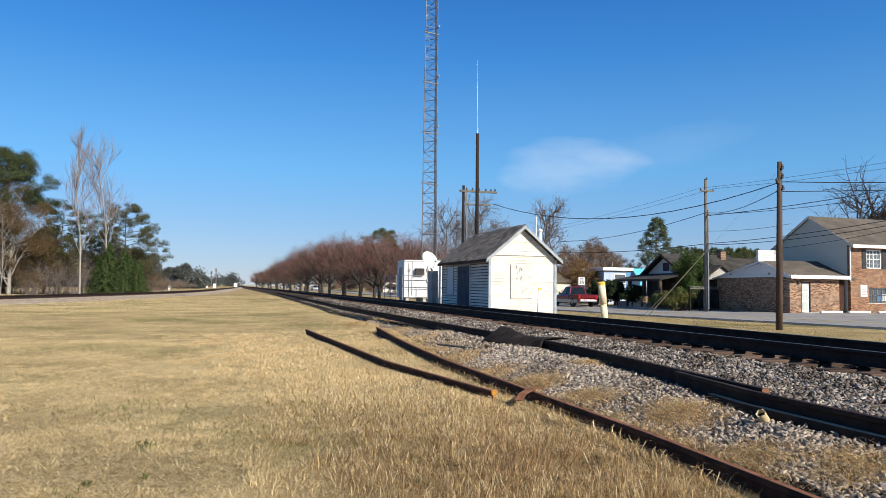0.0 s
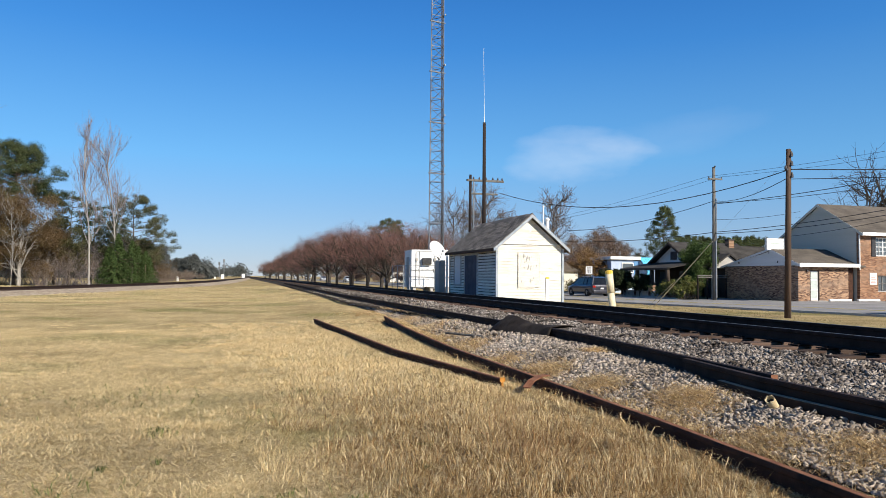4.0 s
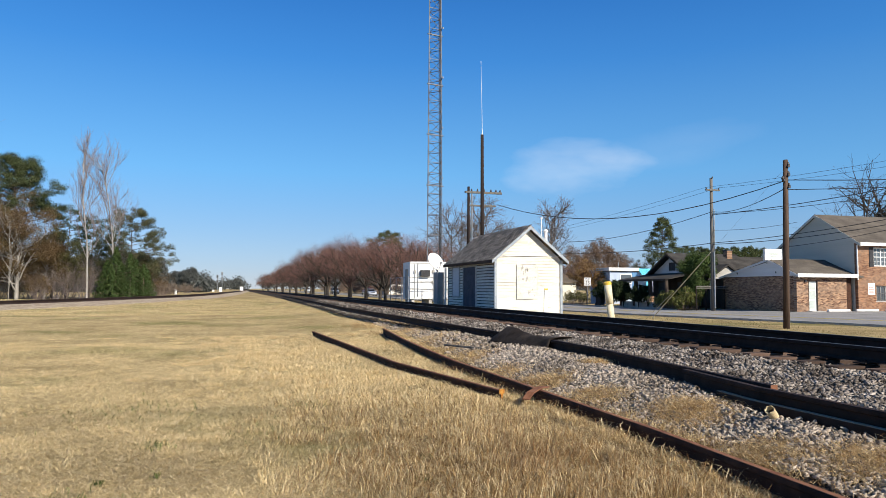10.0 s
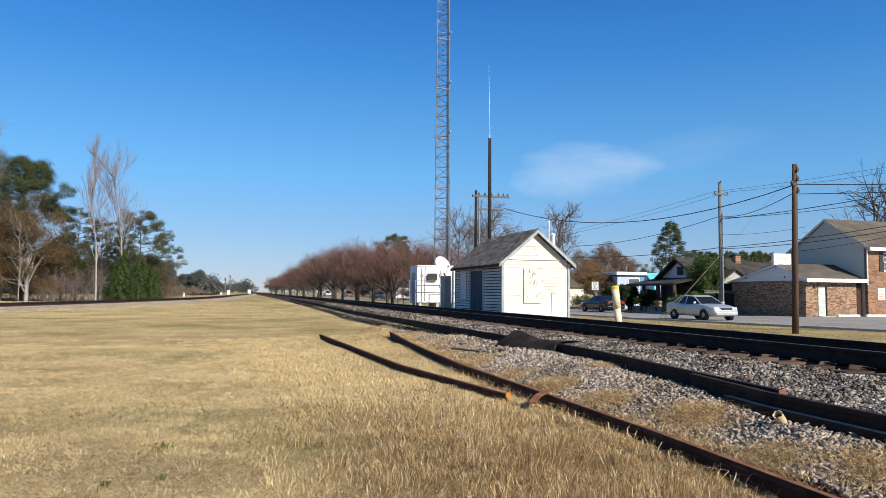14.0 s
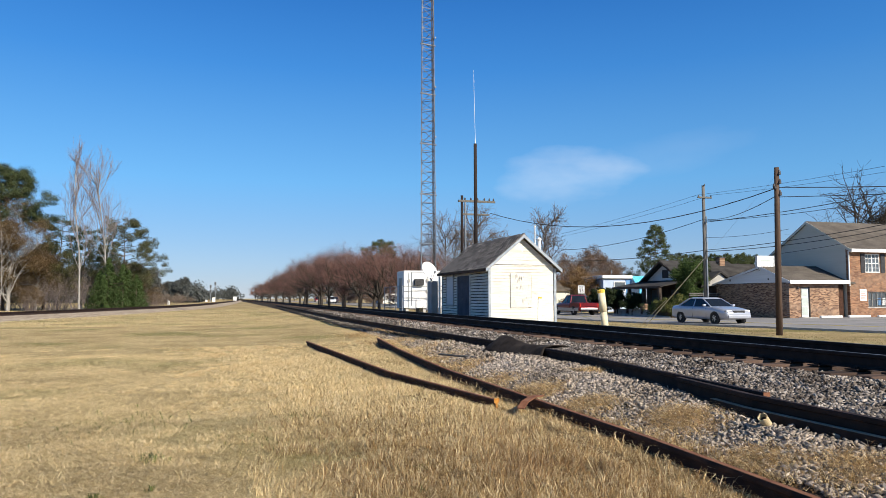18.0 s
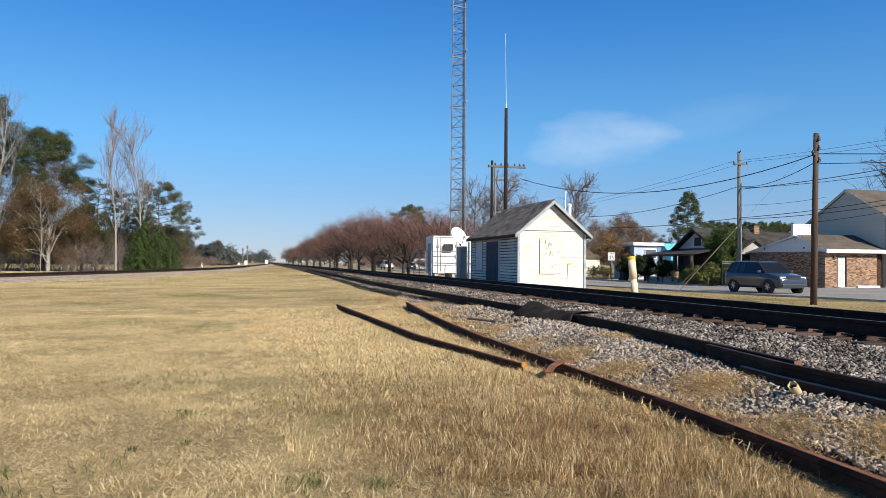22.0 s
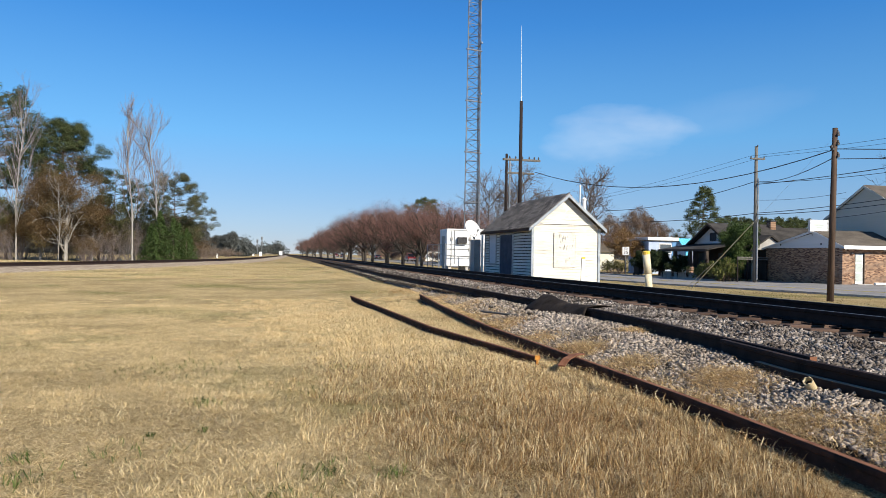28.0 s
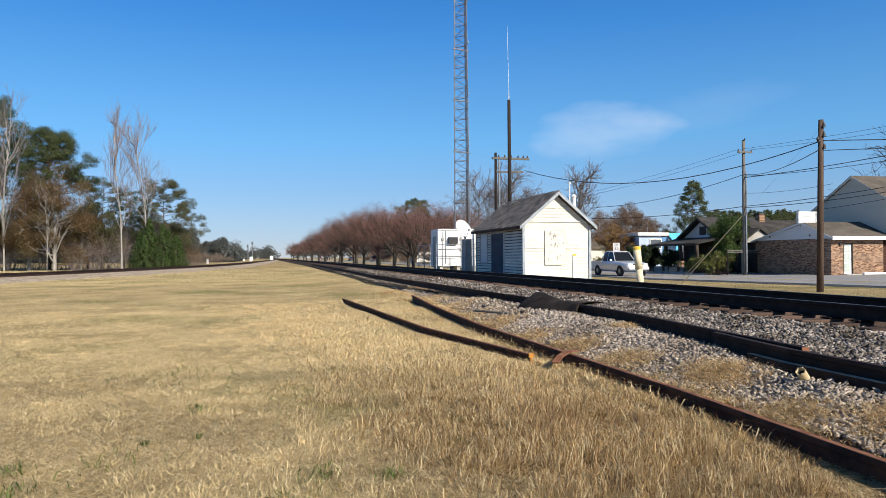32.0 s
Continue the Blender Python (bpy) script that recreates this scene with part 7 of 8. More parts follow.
cable((P2[0] - 0.55, P2[1], 9.1), (34.4, 105, 8.8), 0.8, 0.010)
cable((P2[0] + 0.55, P2[1], 9.1), (35.2, 105, 8.8), 0.9, 0.010)
cable((P2[0] + 0.5, P2[1], 9.1), (44.0, 8, 11.0), 0.9, 0.010)
cable((P2[0] - 0.5, P2[1], 9.1), (43.0, 6, 11.2), 0.8, 0.010)
cable((P2[0], P2[1], 4.95), (31.2, 64, 5.05), 0.25, 0.024)
cable((P2[0], P2[1], 4.95), (37.4, 30.0, 5.95), 0.22, 0.022)
cable((P2[0], P2[1], 4.85), (37.5, 30.2, 5.65), 0.3, 0.022)
cable((P2[0], P2[1], 5.9), (36.0, 38.6, 6.0), 0.15, 0.012)
cable((36.6, 40.2, 4.45), (38.0, 29.0, 5.75), 0.2, 0.017)
cable((P2[0], P2[1], 6.6), (38.6, 50.4, 4.2), 0.2, 0.012)


def guy_wire():
    th = thing("guy_wire", label="pole guy wire with pale yellow guard near the ground", category="guy wire")
    top, foot = Vector((19.9, 22.05, 5.95)), Vector((20.55, 31.9, 0.0))
    mid = top.lerp(foot, 0.48)
    bm = B()
    tube(bm, [top, mid], 0.003, 5)
    part("wire", bm, M["galv"], th)
    bm = B()
    tube(bm, [mid, foot], 0.020, 8)
    part("guard", bm, M["guy"], th, "pale guard tube")
    bm = B()
    tube(bm, [foot + Vector((-0.2, 0.2, 0)), top.lerp(foot, 0.78) + Vector((-0.05, 0.1, 0))], 0.011, 6)
    part("second_guard", bm, M["guy"], th)
    return th


guy_wire()


# ================= equipment behind the hut =================
def build_shelter():
    th = thing("equipment_shelter", (11.35, 46.6, 0), -3, "white steel equipment shelter with air conditioner and conduits", "shelter")
    w, d, h0, h = 2.85, 2.6, 0.75, 3.2
    bm = B()
    box(bm, 0, w, 0, d, h0, h, 0.02)
    part("body", bm, M["white_steel"], th, "white painted steel box")
    bm = B()
    box(bm, 0.0, w, -0.06, d + 0.06, h - 0.02, h + 0.08, 0.02)
    part("roof", bm, M["white_steel"], th)
    for x in (0.15, 1.35, 2.55):
        bm = B()
        box(bm, x, x + 0.2, 0.1, d - 0.1, 0, h0 - 0.003, 0.01)
        part("support", bm, M["concrete"], th)
    bm = B()
    box(bm, 0.72, 1.35, -0.28, -0.003, 2.28, 2.72, 0.02)
    ac = part("air_conditioner", bm, M["iron"], th, "dark grey window air conditioner")
    for k in range(6):
        bm = B()
        box(bm, 0.76, 1.31, -0.292, -0.281, 2.33 + k * 0.06, 2.36 + k * 0.06)
        part("louvre", bm, M["black_plastic"], ac)
    for x, z0, z1 in ((0.32, 0.8, 3.1), (0.55, 0.9, 3.15), (1.62, 0.7, 2.9), (1.9, 0.8, 2.6), (2.35, 0.75, 1.3)):
        bm = B()
        tube(bm, [(x, -0.04, z0), (x, -0.04, z1)], 0.022, 6)
        part("conduit", bm, M["galv"], th)
    bm = B()
    tube(bm, [(0.0, -0.04, 1.9), (w, -0.04, 1.95)], 0.02, 6)
    tube(bm, [(0.0, -0.04, 1.45), (w, -0.04, 1.42)], 0.02, 6)
    part("conduit_run", bm, M["galv"], th)
    for x, z in ((0.35, 2.6), (1.62, 2.62), (1.62, 1.9)):
        bm = B()
        box(bm, x - 0.08, x + 0.08, -0.10, -0.003, z - 0.1, z + 0.1, 0.01)
        part("junction_box", bm, M["grey_steel"], th)
    bm = B()
    box(bm, -0.03, -0.003, 0.7, 1.7, 0.8, 2.8, 0.01)
    part("door", bm, M["grey_steel"], th, "grey steel door")
    return th


build_shelter()


def build_fence():
    th = thing("chain_link_fence", label="chain-link fence on steel posts round the radio shelter", category="fence")
    x0, x1, y0, y1, h = 10.9, 16.5, 45.2, 50.6, 2.2
    posts = [(x0 + (x1 - x0) * k / 3, y0) for k in range(4)] + [(x0, y0 + (y1 - y0) * k / 3) for k in range(1, 4)] + [(x1, y0 + (y1 - y0) * k / 3) for k in range(1, 4)]
    for x, y in posts:
        bm = B()
        tube(bm, [(x, y, -0.05), (x, y, h + 0.05)], 0.03, 7)
        part("post", bm, M["galv"], th)
    for a, b in (((x0, y0), (x1, y0)), ((x0, y0), (x0, y1)), ((x1, y0), (x1, y1))):
        bm = B()
        tube(bm, [(*a, h), (*b, h)], 0.02, 6)
        part("top_rail", bm, M["galv"], th)
        bm = B()
        L = math.hypot(b[0] - a[0], b[1] - a[1])
        n = int(L / 0.3)
        for k in range(n):
            f0, f1 = k / n, min(1, (k + 7) / n)
            p, q = Vector((*a, 0.05)).lerp(Vector((*b, 0.05)), f0), Vector((*a, 0)).lerp(Vector((*b, 0)), f1)
            q.z = 0.05 + (h - 0.05) * (f1 - f0) * n / 7
            tube(bm, [p, q], 0.0035, 3, False)
            p2, q2 = Vector((*a, 0)).lerp(Vector((*b, 0)), f0), Vector((*a, 0.05)).lerp(Vector((*b, 0.05)), f1)
            p2.z = 0.05 + (h - 0.05) * (f1 - f0) * n / 7
            tube(bm, [p2, q2], 0.0035, 3, False)
        part("mesh", bm, M["galv"], th)
    return th


build_fence()


def build_dish():
    th = thing("satellite_dish", (10.62, 37.3, 0), 0, "white satellite dish on a grey cabinet beside the hut", "satellite dish")
    bm = B()
    box(bm, -0.08, 0.30, -0.30, 0.45, 0, 2.35, 0.02)
    part("cabinet", bm, M["grey_steel"], th, "grey steel cabinet")
    bm = B()
    tube(bm, [(0.34, -0.45, 0), (0.34, -0.45, 2.6)], 0.06, 10)
    part("pipe", bm, M["fascia"], th, "white pipe")
    bm = B()
    tube(bm, [(0.05, 0.0, 2.3), (-0.1, -0.1, 2.6), (-0.22, -0.2, 2.84)], 0.05, 8)
    part("mount", bm, M["galv"], th)
    bm = B()
    rings, n = [], 28
    for k in range(7):
        r = 0.56 * k / 6
        rings.append([(r * math.cos(2 * math.pi * j / n), r * 0.92 * math.sin(2 * math.pi * j / n), 0.42 * r * r) for j in range(n)])
    face = [[bm.verts.new(p) for p in ring] for ring in rings[1:]]
    back = [[bm.verts.new((p[0], p[1], p[2] - 0.025)) for p in ring] for ring in rings[1:]]
    for grid, flip in ((face, False), (back, True)):
        for a, b in zip(grid, grid[1:]):
            for j in range(n):
                f = (a[j], a[(j + 1) % n], b[(j + 1) % n], b[j])
                bm.faces.new(f[::-1] if flip else f)
        bm.faces.new(grid[0] if not flip else grid[0][::-1])
    for j in range(n):
        bm.faces.new((face[-1][j], face[-1][(j + 1) % n], back[-1][(j + 1) % n], back[-1][j]))
    dish = part("reflector", bm, M["fascia"], th, "white dish reflector", smooth=False)
    dish.matrix_basis = Matrix.Translation((-0.22, -0.2, 2.88)) @ Vector((0.46, -0.75, 0.42)).to_track_quat("Z", "Y").to_matrix().to_4x4()
    bm = B()
    tube(bm, [(0, -0.52, 0.11), (0, -0.25, 0.42)], 0.018, 6)
    box(bm, -0.05, 0.05, -0.3, -0.2, 0.38, 0.5, 0.015)
    part("feed_arm", bm, M["galv"], dish)
    return th


build_dish()


# ================= posts and signs =================
def marker_post(at, h, r, lean, label):
    th = thing("marker_post", at, 0, label, "marker post")
    th.matrix_basis = pose(*at, lean[0], lean[1], 0)
    bm = B()
    tube(bm, [(0, 0, -0.1), (0, 0, h * 0.52)], r, 12)
    part("lower_tube", bm, M["post_cream"], th, smooth=True)
    bm = B()
    tube(bm, [(0, 0, h * 0.52), (0, 0, h * 0.93)], r * 1.08, 12)
    part("upper_tube", bm, M["post_cream"], th, smooth=True)
    bm = B()
    tube(bm, [(0, 0, h * 0.93), (0, 0, h * 0.985), (0, 0, h)], [r * 1.12, r * 1.12, r * 0.8], 12)
    part("cap", bm, M["post_yellow"], th, "yellow band and cap")
    bm = B()
    for k in range(4):
        box(bm, 0.0, 0.06, -r * 1.1 - 0.004, -r * 1.04, h * (0.62 + 0.05 * k), h * (0.62 + 0.05 * k) + 0.025, 0)
    part("warning_print", bm, M["bar_grey"], th)
    return th


marker_post((13.32, 23.3, 0.02), 1.72, 0.125, (0, -6.5), "leaning cream pipeline marker post with yellow cap")


def small_marker():
    th = thing("marker_stake", (11.36, 24.9, 0.02), 0, "thin white marker stake with yellow top", "marker post")
    th.matrix_basis = pose(11.36, 24.9, 0.02, 0, 1.5, 0)
    bm = B()
    box(bm, -0.055, 0.080, -0.012, 0.012, -0.1, 1.38, 0.004)
    part("stake", bm, M["fascia"], th)
    bm = B()
    box(bm, -0.012 - 0.055, -0.055, -0.014, 0.014, -0.1, 1.4, 0.003)
    part("edge", bm, M["iron"], th)
    bm = B()
    box(bm, -0.06, 0.085, -0.02, 0.02, 1.38, 1.45, 0.004)
    part("top_plate", bm, M["post_yellow"], th, "yellow top plate")
    return th


small_marker()


def text_mesh(body, size, mat, parent, m, name="lettering"):
    cu = bpy.data.curves.new(name, "FONT")
    cu.body, cu.size, cu.align_x, cu.align_y, cu.extrude = body, size, "CENTER", "CENTER", 0.002
    tmp = new(name + "_curve", cu)
    bpy.context.view_layer.update()
    me = bpy.data.meshes.new_from_object(tmp.evaluated_get(bpy.context.evaluated_depsgraph_get()))
    bpy.data.objects.remove(tmp)
    bpy.data.curves.remove(cu)
    me.materials.clear()
    me.materials.append(mat)
    ob = new(name, me)
    ob.parent = parent
    ob.matrix_basis = m
    return ob


def speed_sign():
    th = thing("speed_limit_sign", (34.35, 64.9, -0.1), -26, "white speed limit sign on a steel post", "road sign")
    bm = B()
    box(bm, -0.03, 0.03, -0.02, 0.02, -0.1, 2.75, 0.004)
    part("post", bm, M["galv"], th)
    bm = B()
    box(bm, -0.33, 0.33, -0.032, -0.022, 1.95, 2.76, 0.004)
    face = part("plate", bm, M["sign_white"], th)
    text_mesh("SPEED", 0.15, M["sign_ink"], face, pose(0, -0.0345, 2.63, 90))
    text_mesh("LIMIT", 0.15, M["sign_ink"], face, pose(0, -0.0345, 2.48, 90))
    text_mesh("35", 0.46, M["sign_ink"], face, pose(0, -0.0345, 2.2, 90))
    return th


speed_sign()


def wheelie_bin():
    th = thing("wheeled_bin", (34.5, 62.6, -0.11), 20, "black wheeled rubbish bin by the road", "bin")
    bm = B()
    prism(bm, [(-0.27, 0.06), (0.27, 0.06), (0.33, 0.98), (-0.33, 0.98)], -0.3, 0.3)
    part("body", bm, M["black_plastic"], th)
    bm = B()
    box(bm, -0.36, 0.36, -0.36, 0.36, 0.98, 1.06, 0.03)
    part("lid", bm, M["black_plastic"], th)
    for s in (-1, 1):
        bm = B()
        tube(bm, [(s * 0.24, 0.3, 0.12), (s * 0.32, 0.3, 0.12)], 0.12, 12)
        part("wheel", bm, M["tyre"], th)
    return th


wheelie_bin()


def porch_fence():
    th = thing("yard_fence", (33.9, 46.3, 0), 0, "small grey yard fence beside the utility pole", "fence")
    for k in range(4):
        bm = B()
        box(bm, k * 0.85 - 0.04, k * 0.85 + 0.04, 0.3, 0.38, -0.2, 1.75, 0.006)
        part("post", bm, M["dark_pole"], th)
    for z in (1.55, 1.68):
        bm = B()
        box(bm, -0.05, 2.6, 0.28, 0.31, z, z + 0.08, 0.005)
        part("rail", bm, M["grey_pole"], th)
    return th


porch_fence()


# ================= far signals and cabinets on the line =================
def railway_signal(at, h, heads, label):
    th = thing("railway_signal", at, 0, label, "signal", "railway signals")
    bm = B()
    tube(bm, [(0, 0, -0.1), (0, 0, h)], 0.11, 8)
    part("mast", bm, M["galv"], th)
    for z in heads:
        bm = B()
        box(bm, -0.42, 0.42, -0.25, -0.1, z - 0.75, z + 0.75, 0.08)
        hd = part("signal_head", bm, M["galv"], th, "pale grey signal head")
        for k in (-0.45, 0, 0.45):
            bm = B()
            tube(bm, [(0, -0.25, z + k), (0, -0.55, z + k)], 0.15, 10)
            part("hood", bm, M["signal_light"], hd)
    bm = B()
    tube(bm, [(0.25, 0.2, 0), (0.25, 0.2, h)], 0.025, 5)
    part("ladder", bm, M["galv"], th)
    return th


railway_signal((-6.9, 316, 0), 7.0, (6.4, 4.3), "tall two-head railway signal mast beside the line")
railway_signal((-5.0, 315, 0), 8.2, (7.6, 5.4), "tall two-head railway signal mast beside the line")


def cabinet(at, w, d, h, mat, label):
    th = thing("equipment_cabinet", at, 0, label, "cabinet", "trackside cabinets")
    bm = B()
    box(bm, -w / 2, w / 2, -d / 2, d / 2, 0.0, h, 0.04)
    part("body", bm, mat, th)
    bm = B()
    box(bm, -w / 2 - 0.08, w / 2 + 0.08, -d / 2 - 0.08, d / 2 + 0.08, h, h + 0.12, 0.03)
    part("roof", bm, mat, th)
    bm = B()
    box(bm, -w * 0.3, w * 0.3, -d / 2 - 0.02, -d / 2 - 0.002, 0.2, h - 0.2, 0.01)
    part("door", bm, M["white_steel"], th)
    return th


cabinet((-5.4, 308, 0), 1.2, 1.2, 1.7, M["white_steel"], "white trackside signal cabinet")
cabinet((-8.4, 312, 0), 0.9, 0.9, 1.6, M["white_steel"], "small white trackside signal cabinet")
cabinet((3.3, 345, 0.2), 1.5, 1.8, 1.9, M["siding_blue"], "pale trackside building beside the line")
cabinet((-12.6, 170, 0), 0.4, 0.35, 1.0, M["white_steel"], "white trackside marker box by the branch")


# ================= litter on the ballast =================
def build_tarp():
    """A stiff rubber sheet slung over the rail, its far end a flat flap."""
    bm = B()
    nu, nv = 26, 18
    grid = []
    for i in range(nu + 1):
        u = i / nu
        hump = lerp(((0, 0.0), (0.12, 0.14), (0.3, 0.13), (0.6, 0.012), (1, 0.012)), u)
        y = lerp(((0, 14.0), (1, 11.65)), u)
        low = Vector((lerp(((0, 4.92), (0.5, 5.12), (1, 5.30)), u) + 0.03 * noise.noise((u * 4, 1, 1)), y - lerp(((0, 0.45), (1, 0.1)), u), 0))
        low.z = bed_height(low.x, low.y) + 0.015
        top = Vector((5.42, y, 0.535 + hump))
        back = Vector((lerp(((0, 5.6), (0.6, 5.75), (1, 5.95)), u), y + 0.1, 0))
        back.z = lerp(((0, bed_height(back.x, y) + 0.03), (0.7, 0.47), (1, 0.555)), u)
        row = []
        for j in range(nv + 1):
            v = j / nv
            if v < 0.55:
                f = v / 0.55
                p = low.lerp(top, f)
                p.z += 0.05 * math.sin(math.pi * f) * (1 - 0.6 * u)
            else:
                f = (v - 0.55) / 0.45
                p = top.lerp(back, f)
                p.z += 0.03 * math.sin(math.pi * f)
            p.z += 0.012 * noise.noise((p.x * 6, p.y * 5, 1))
            row.append(bm.verts.new(p))
        grid.append(row)
    for a, b in zip(grid, grid[1:]):
        for j in range(nv):
            bm.faces.new((a[j], a[j + 1], b[j + 1], b[j]))
    ob = part("rubber_mat", bm, M["tarp"], smooth=True)
    sol = ob.modifiers.new("thickness", "SOLIDIFY")
    sol.thickness = 0.012
    tagged(ob, "black rubber sheet draped over a rail on ballast", "rubber mat")


build_tarp()


def clay_pipe():
    th = thing("clay_pipe", (4.58, 5.42, 0.36), 0, "broken tan clay pipe lying on the ballast", "pipe")
    bm = B()
    n = 20
    outer = [[bm.verts.new((math.cos(2 * math.pi * k / n) * r, y + 0.008 * math.sin(k * 2.1) * e, math.sin(2 * math.pi * k / n) * r)) for k in range(n)] for y, r, e in ((0.0, 0.052, 1), (0.17, 0.048, 0.6))]
    inner = [[bm.verts.new((math.cos(2 * math.pi * k / n) * r, y + 0.008 * math.sin(k * 2.1) * e, math.sin(2 * math.pi * k / n) * r)) for k in range(n)] for y, r, e in ((0.0, 0.044, 1), (0.17, 0.040, 0.6))]
    for k in range(n):
        j = (k + 1) % n
        bm.faces.new((outer[0][k], outer[0][j], outer[1][j], outer[1][k]))
        bm.faces.new((inner[0][k], inner[1][k], inner[1][j], inner[0][j]))
        bm.faces.new((outer[0][k], inner[0][k], inner[0][j], outer[0][j]))
        bm.faces.new((outer[1][k], outer[1][j], inner[1][j], inner[1][k]))
    p = part("pipe", bm, M["clay_pipe"], th, smooth=False)
    # near-black plug added to stand for the shade inside the pipe
    bm = B()
    tube(bm, [(0, 0.05, 0), (0, 0.14, 0)], 0.0410, 16)
    part("shade_plug", bm, M["pipe_dark"], th, "near-black plug for the shade inside the pipe")
    th.matrix_basis = Matrix.Translation((4.45, 5.15, 0.395)) @ Vector((0.62, 0.22, -0.62)).to_track_quat("Y", "Z").to_matrix().to_4x4() @ Matrix.Scale(0.82, 4)


clay_pipe()


def flat_plate():
    """The bent tie bar that lies across the sunken rail."""
    bm = B()
    pts = [(3.24, 7.66, 0.15), (3.34, 7.75, 0.212), (3.52, 7.93, 0.236), (3.68, 8.06, 0.228)]
    sweep(bm, [(-0.045, 0.0), (0.045, 0.0), (0.045, 0.014), (-0.045, 0.014)], pts)
    tagged(part("steel_strap", bm, M["rust_top"]), "bent rusty steel strap lying across a rail", "steel strap")
    bm = B()
    tube(bm, [(4.2, 14.2, 0.27), (4.8, 12.2, 0.30), (5.05, 11.2, 0.33)], 0.022, 7)
    tagged(part("old_conduit", bm, M["grey_pole"]), "weathered old conduit lying along the ballast", "conduit")


flat_plate()


def cash_sign():
    """White board leaning on the brick front, black letters down its edge."""
    th = thing("board_sign", (45.0, 39.13, 0.0), 0, "white board sign with black vertical lettering on brick wall", "sign")
    bm = B()
    box(bm, 0.0, 1.25, -0.03, 0.03, 0.38, 2.22, 0.008)
    face = part("board", bm, M["sign_white"], th)
    for k, c in enumerate("CASH2"):
        text_mesh(c, 0.40, M["sign_ink"], face, pose(0.24, -0.034, 2.0 - k * 0.35, 90), "letter")
    for k in range(5):
        bm = B()
        box(bm, 0.55, 1.12 - 0.1 * (k % 2), -0.036, -0.031, 2.0 - k * 0.35 - 0.05, 2.0 - k * 0.35 + 0.05)
        part("printed_line", bm, M["bar_grey"], face)
    return th


cash_sign()

# ================= stones and grass =================
def stone_mesh(seed):
    """One broken, angular stone, radius about 1."""
    rnd = random.Random(seed)
    bm = B()
    for k in range(8):
        d = Vector((rnd.gauss(0, 1), rnd.gauss(0, 1), rnd.gauss(0, 1))).normalized() * rnd.uniform(0.8, 1.25)
        bm.verts.new((d.x * 1.45, d.y * 1.0, d.z * 0.50))
    hull = bmesh.ops.convex_hull(bm, input=bm.verts)
    loose = [v for v in bm.verts if not v.link_faces]
    bmesh.ops.delete(bm, geom=loose, context="VERTS")
    bmesh.ops.triangulate(bm, faces=bm.faces)
    me = bpy.data.meshes.new("stone")
    bm.to_mesh(me)
    bm.free()
    me.materials.append(M["stone"])
    return me


def build_stones():
    rnd = random.Random(5)
    kinds = [stone_mesh(s) for s in range(12)]
    count = 0
    while count < 300:
        x, y = rnd.uniform(4.0, 5.4), rnd.uniform(3.0, 6.4)
        if any(abs(x - q) < 0.10 for q in (4.72, 4.95)):
            continue
        s = rnd.uniform(0.020, 0.036)
        share("stone", rnd.choice(kinds), Matrix.Translation((x, y, bed_height(x, y) + s * 0.62)) @ pose(0, 0, 0, rnd.uniform(0, 360), rnd.uniform(-25, 25), rnd.uniform(0, 360)) @ Matrix.Scale(s, 4), ballast)
        count += 1
    # the rest, joined
    rng = np.random.default_rng(6)
    base = [np.array([v.co[:] for v in k.vertices]) for k in kinds]
    tris = [np.array([p.vertices[:] for p in k.polygons]) for k in kinds]
    V, Fc, at = [], [], 0
    spins = [np.array((Euler((rng.normal(0, 0.5), rng.normal(0, 0.5), rng.uniform(0, 6.28)))).to_matrix()) for _ in range(160)]

    def rail_at(y):
        return lerp(((1, 4.66), (4.2, 4.70), (5.6, 4.74), (7.1, 5.0), (7.6, 5.12), (10.1, 5.38), (12.4, 5.46), (15, 5.42), (22, 5.35), (35, 5.25), (50, 5.55), (75, 5.9)), y)

    def lay(n, xr, yr, smin, smax, lift=0.5, stained=False):
        nonlocal at
        for k in range(n):
            x, y = rng.uniform(*xr), yr[0] + (yr[1] - yr[0]) * rng.random() ** 1.25
            z = bed_height(x, y)
            off = x - rail_at(y)
            if z < 0.0 or (-0.15 if y < 6.6 else -0.11) < off < (0.34 if y < 7 else 0.10):
                continue
            if stained != (off > 0):
                continue
            s = smin + (smax - smin) * rng.random() ** 1.6
            i = k % 12
            V.append((base[i] * s) @ spins[rng.integers(160)].T + (x, y, z + s * lift * rng.uniform(0.2, 1.5)))
            Fc.append(tris[i] + at)
            at += len(base[i])

    lay(30000, (3.8, 5.6), (2.8, 12), 0.012, 0.033)
    lay(8000, (4.0, 5.8), (10, 26), 0.02, 0.042)
    lay(3500, (4.6, 6.0), (24, 60), 0.03, 0.06)
    me = np_mesh("ballast_stones", np.concatenate(V), np.concatenate(Fc), M["stone_many"])
    ob = new("ballast_stones", me)
    tagged(ob, "loose grey crushed stones of the railway ballast", "ballast", kind="stuff")
    V, Fc, at = [], [], 0
    lay(36000, (4.5, 6.95), (2.8, 13), 0.014, 0.035, 0.5, True)
    lay(11000, (5.0, 6.95), (11, 26), 0.018, 0.036, 0.5, True)
    lay(4000, (4.8, 6.95), (24, 60), 0.03, 0.06, 0.5, True)
    lay(3000, (6.9, 9.7), (3, 16), 0.014, 0.03, -0.2, True)
    ob = new("ballast_stones", np_mesh("ballast_stones", np.concatenate(V), np.concatenate(Fc), M["stone_oily"]))
    tagged(ob, "oil-stained crushed stones beside the rails", "ballast", kind="stuff")


build_stones()


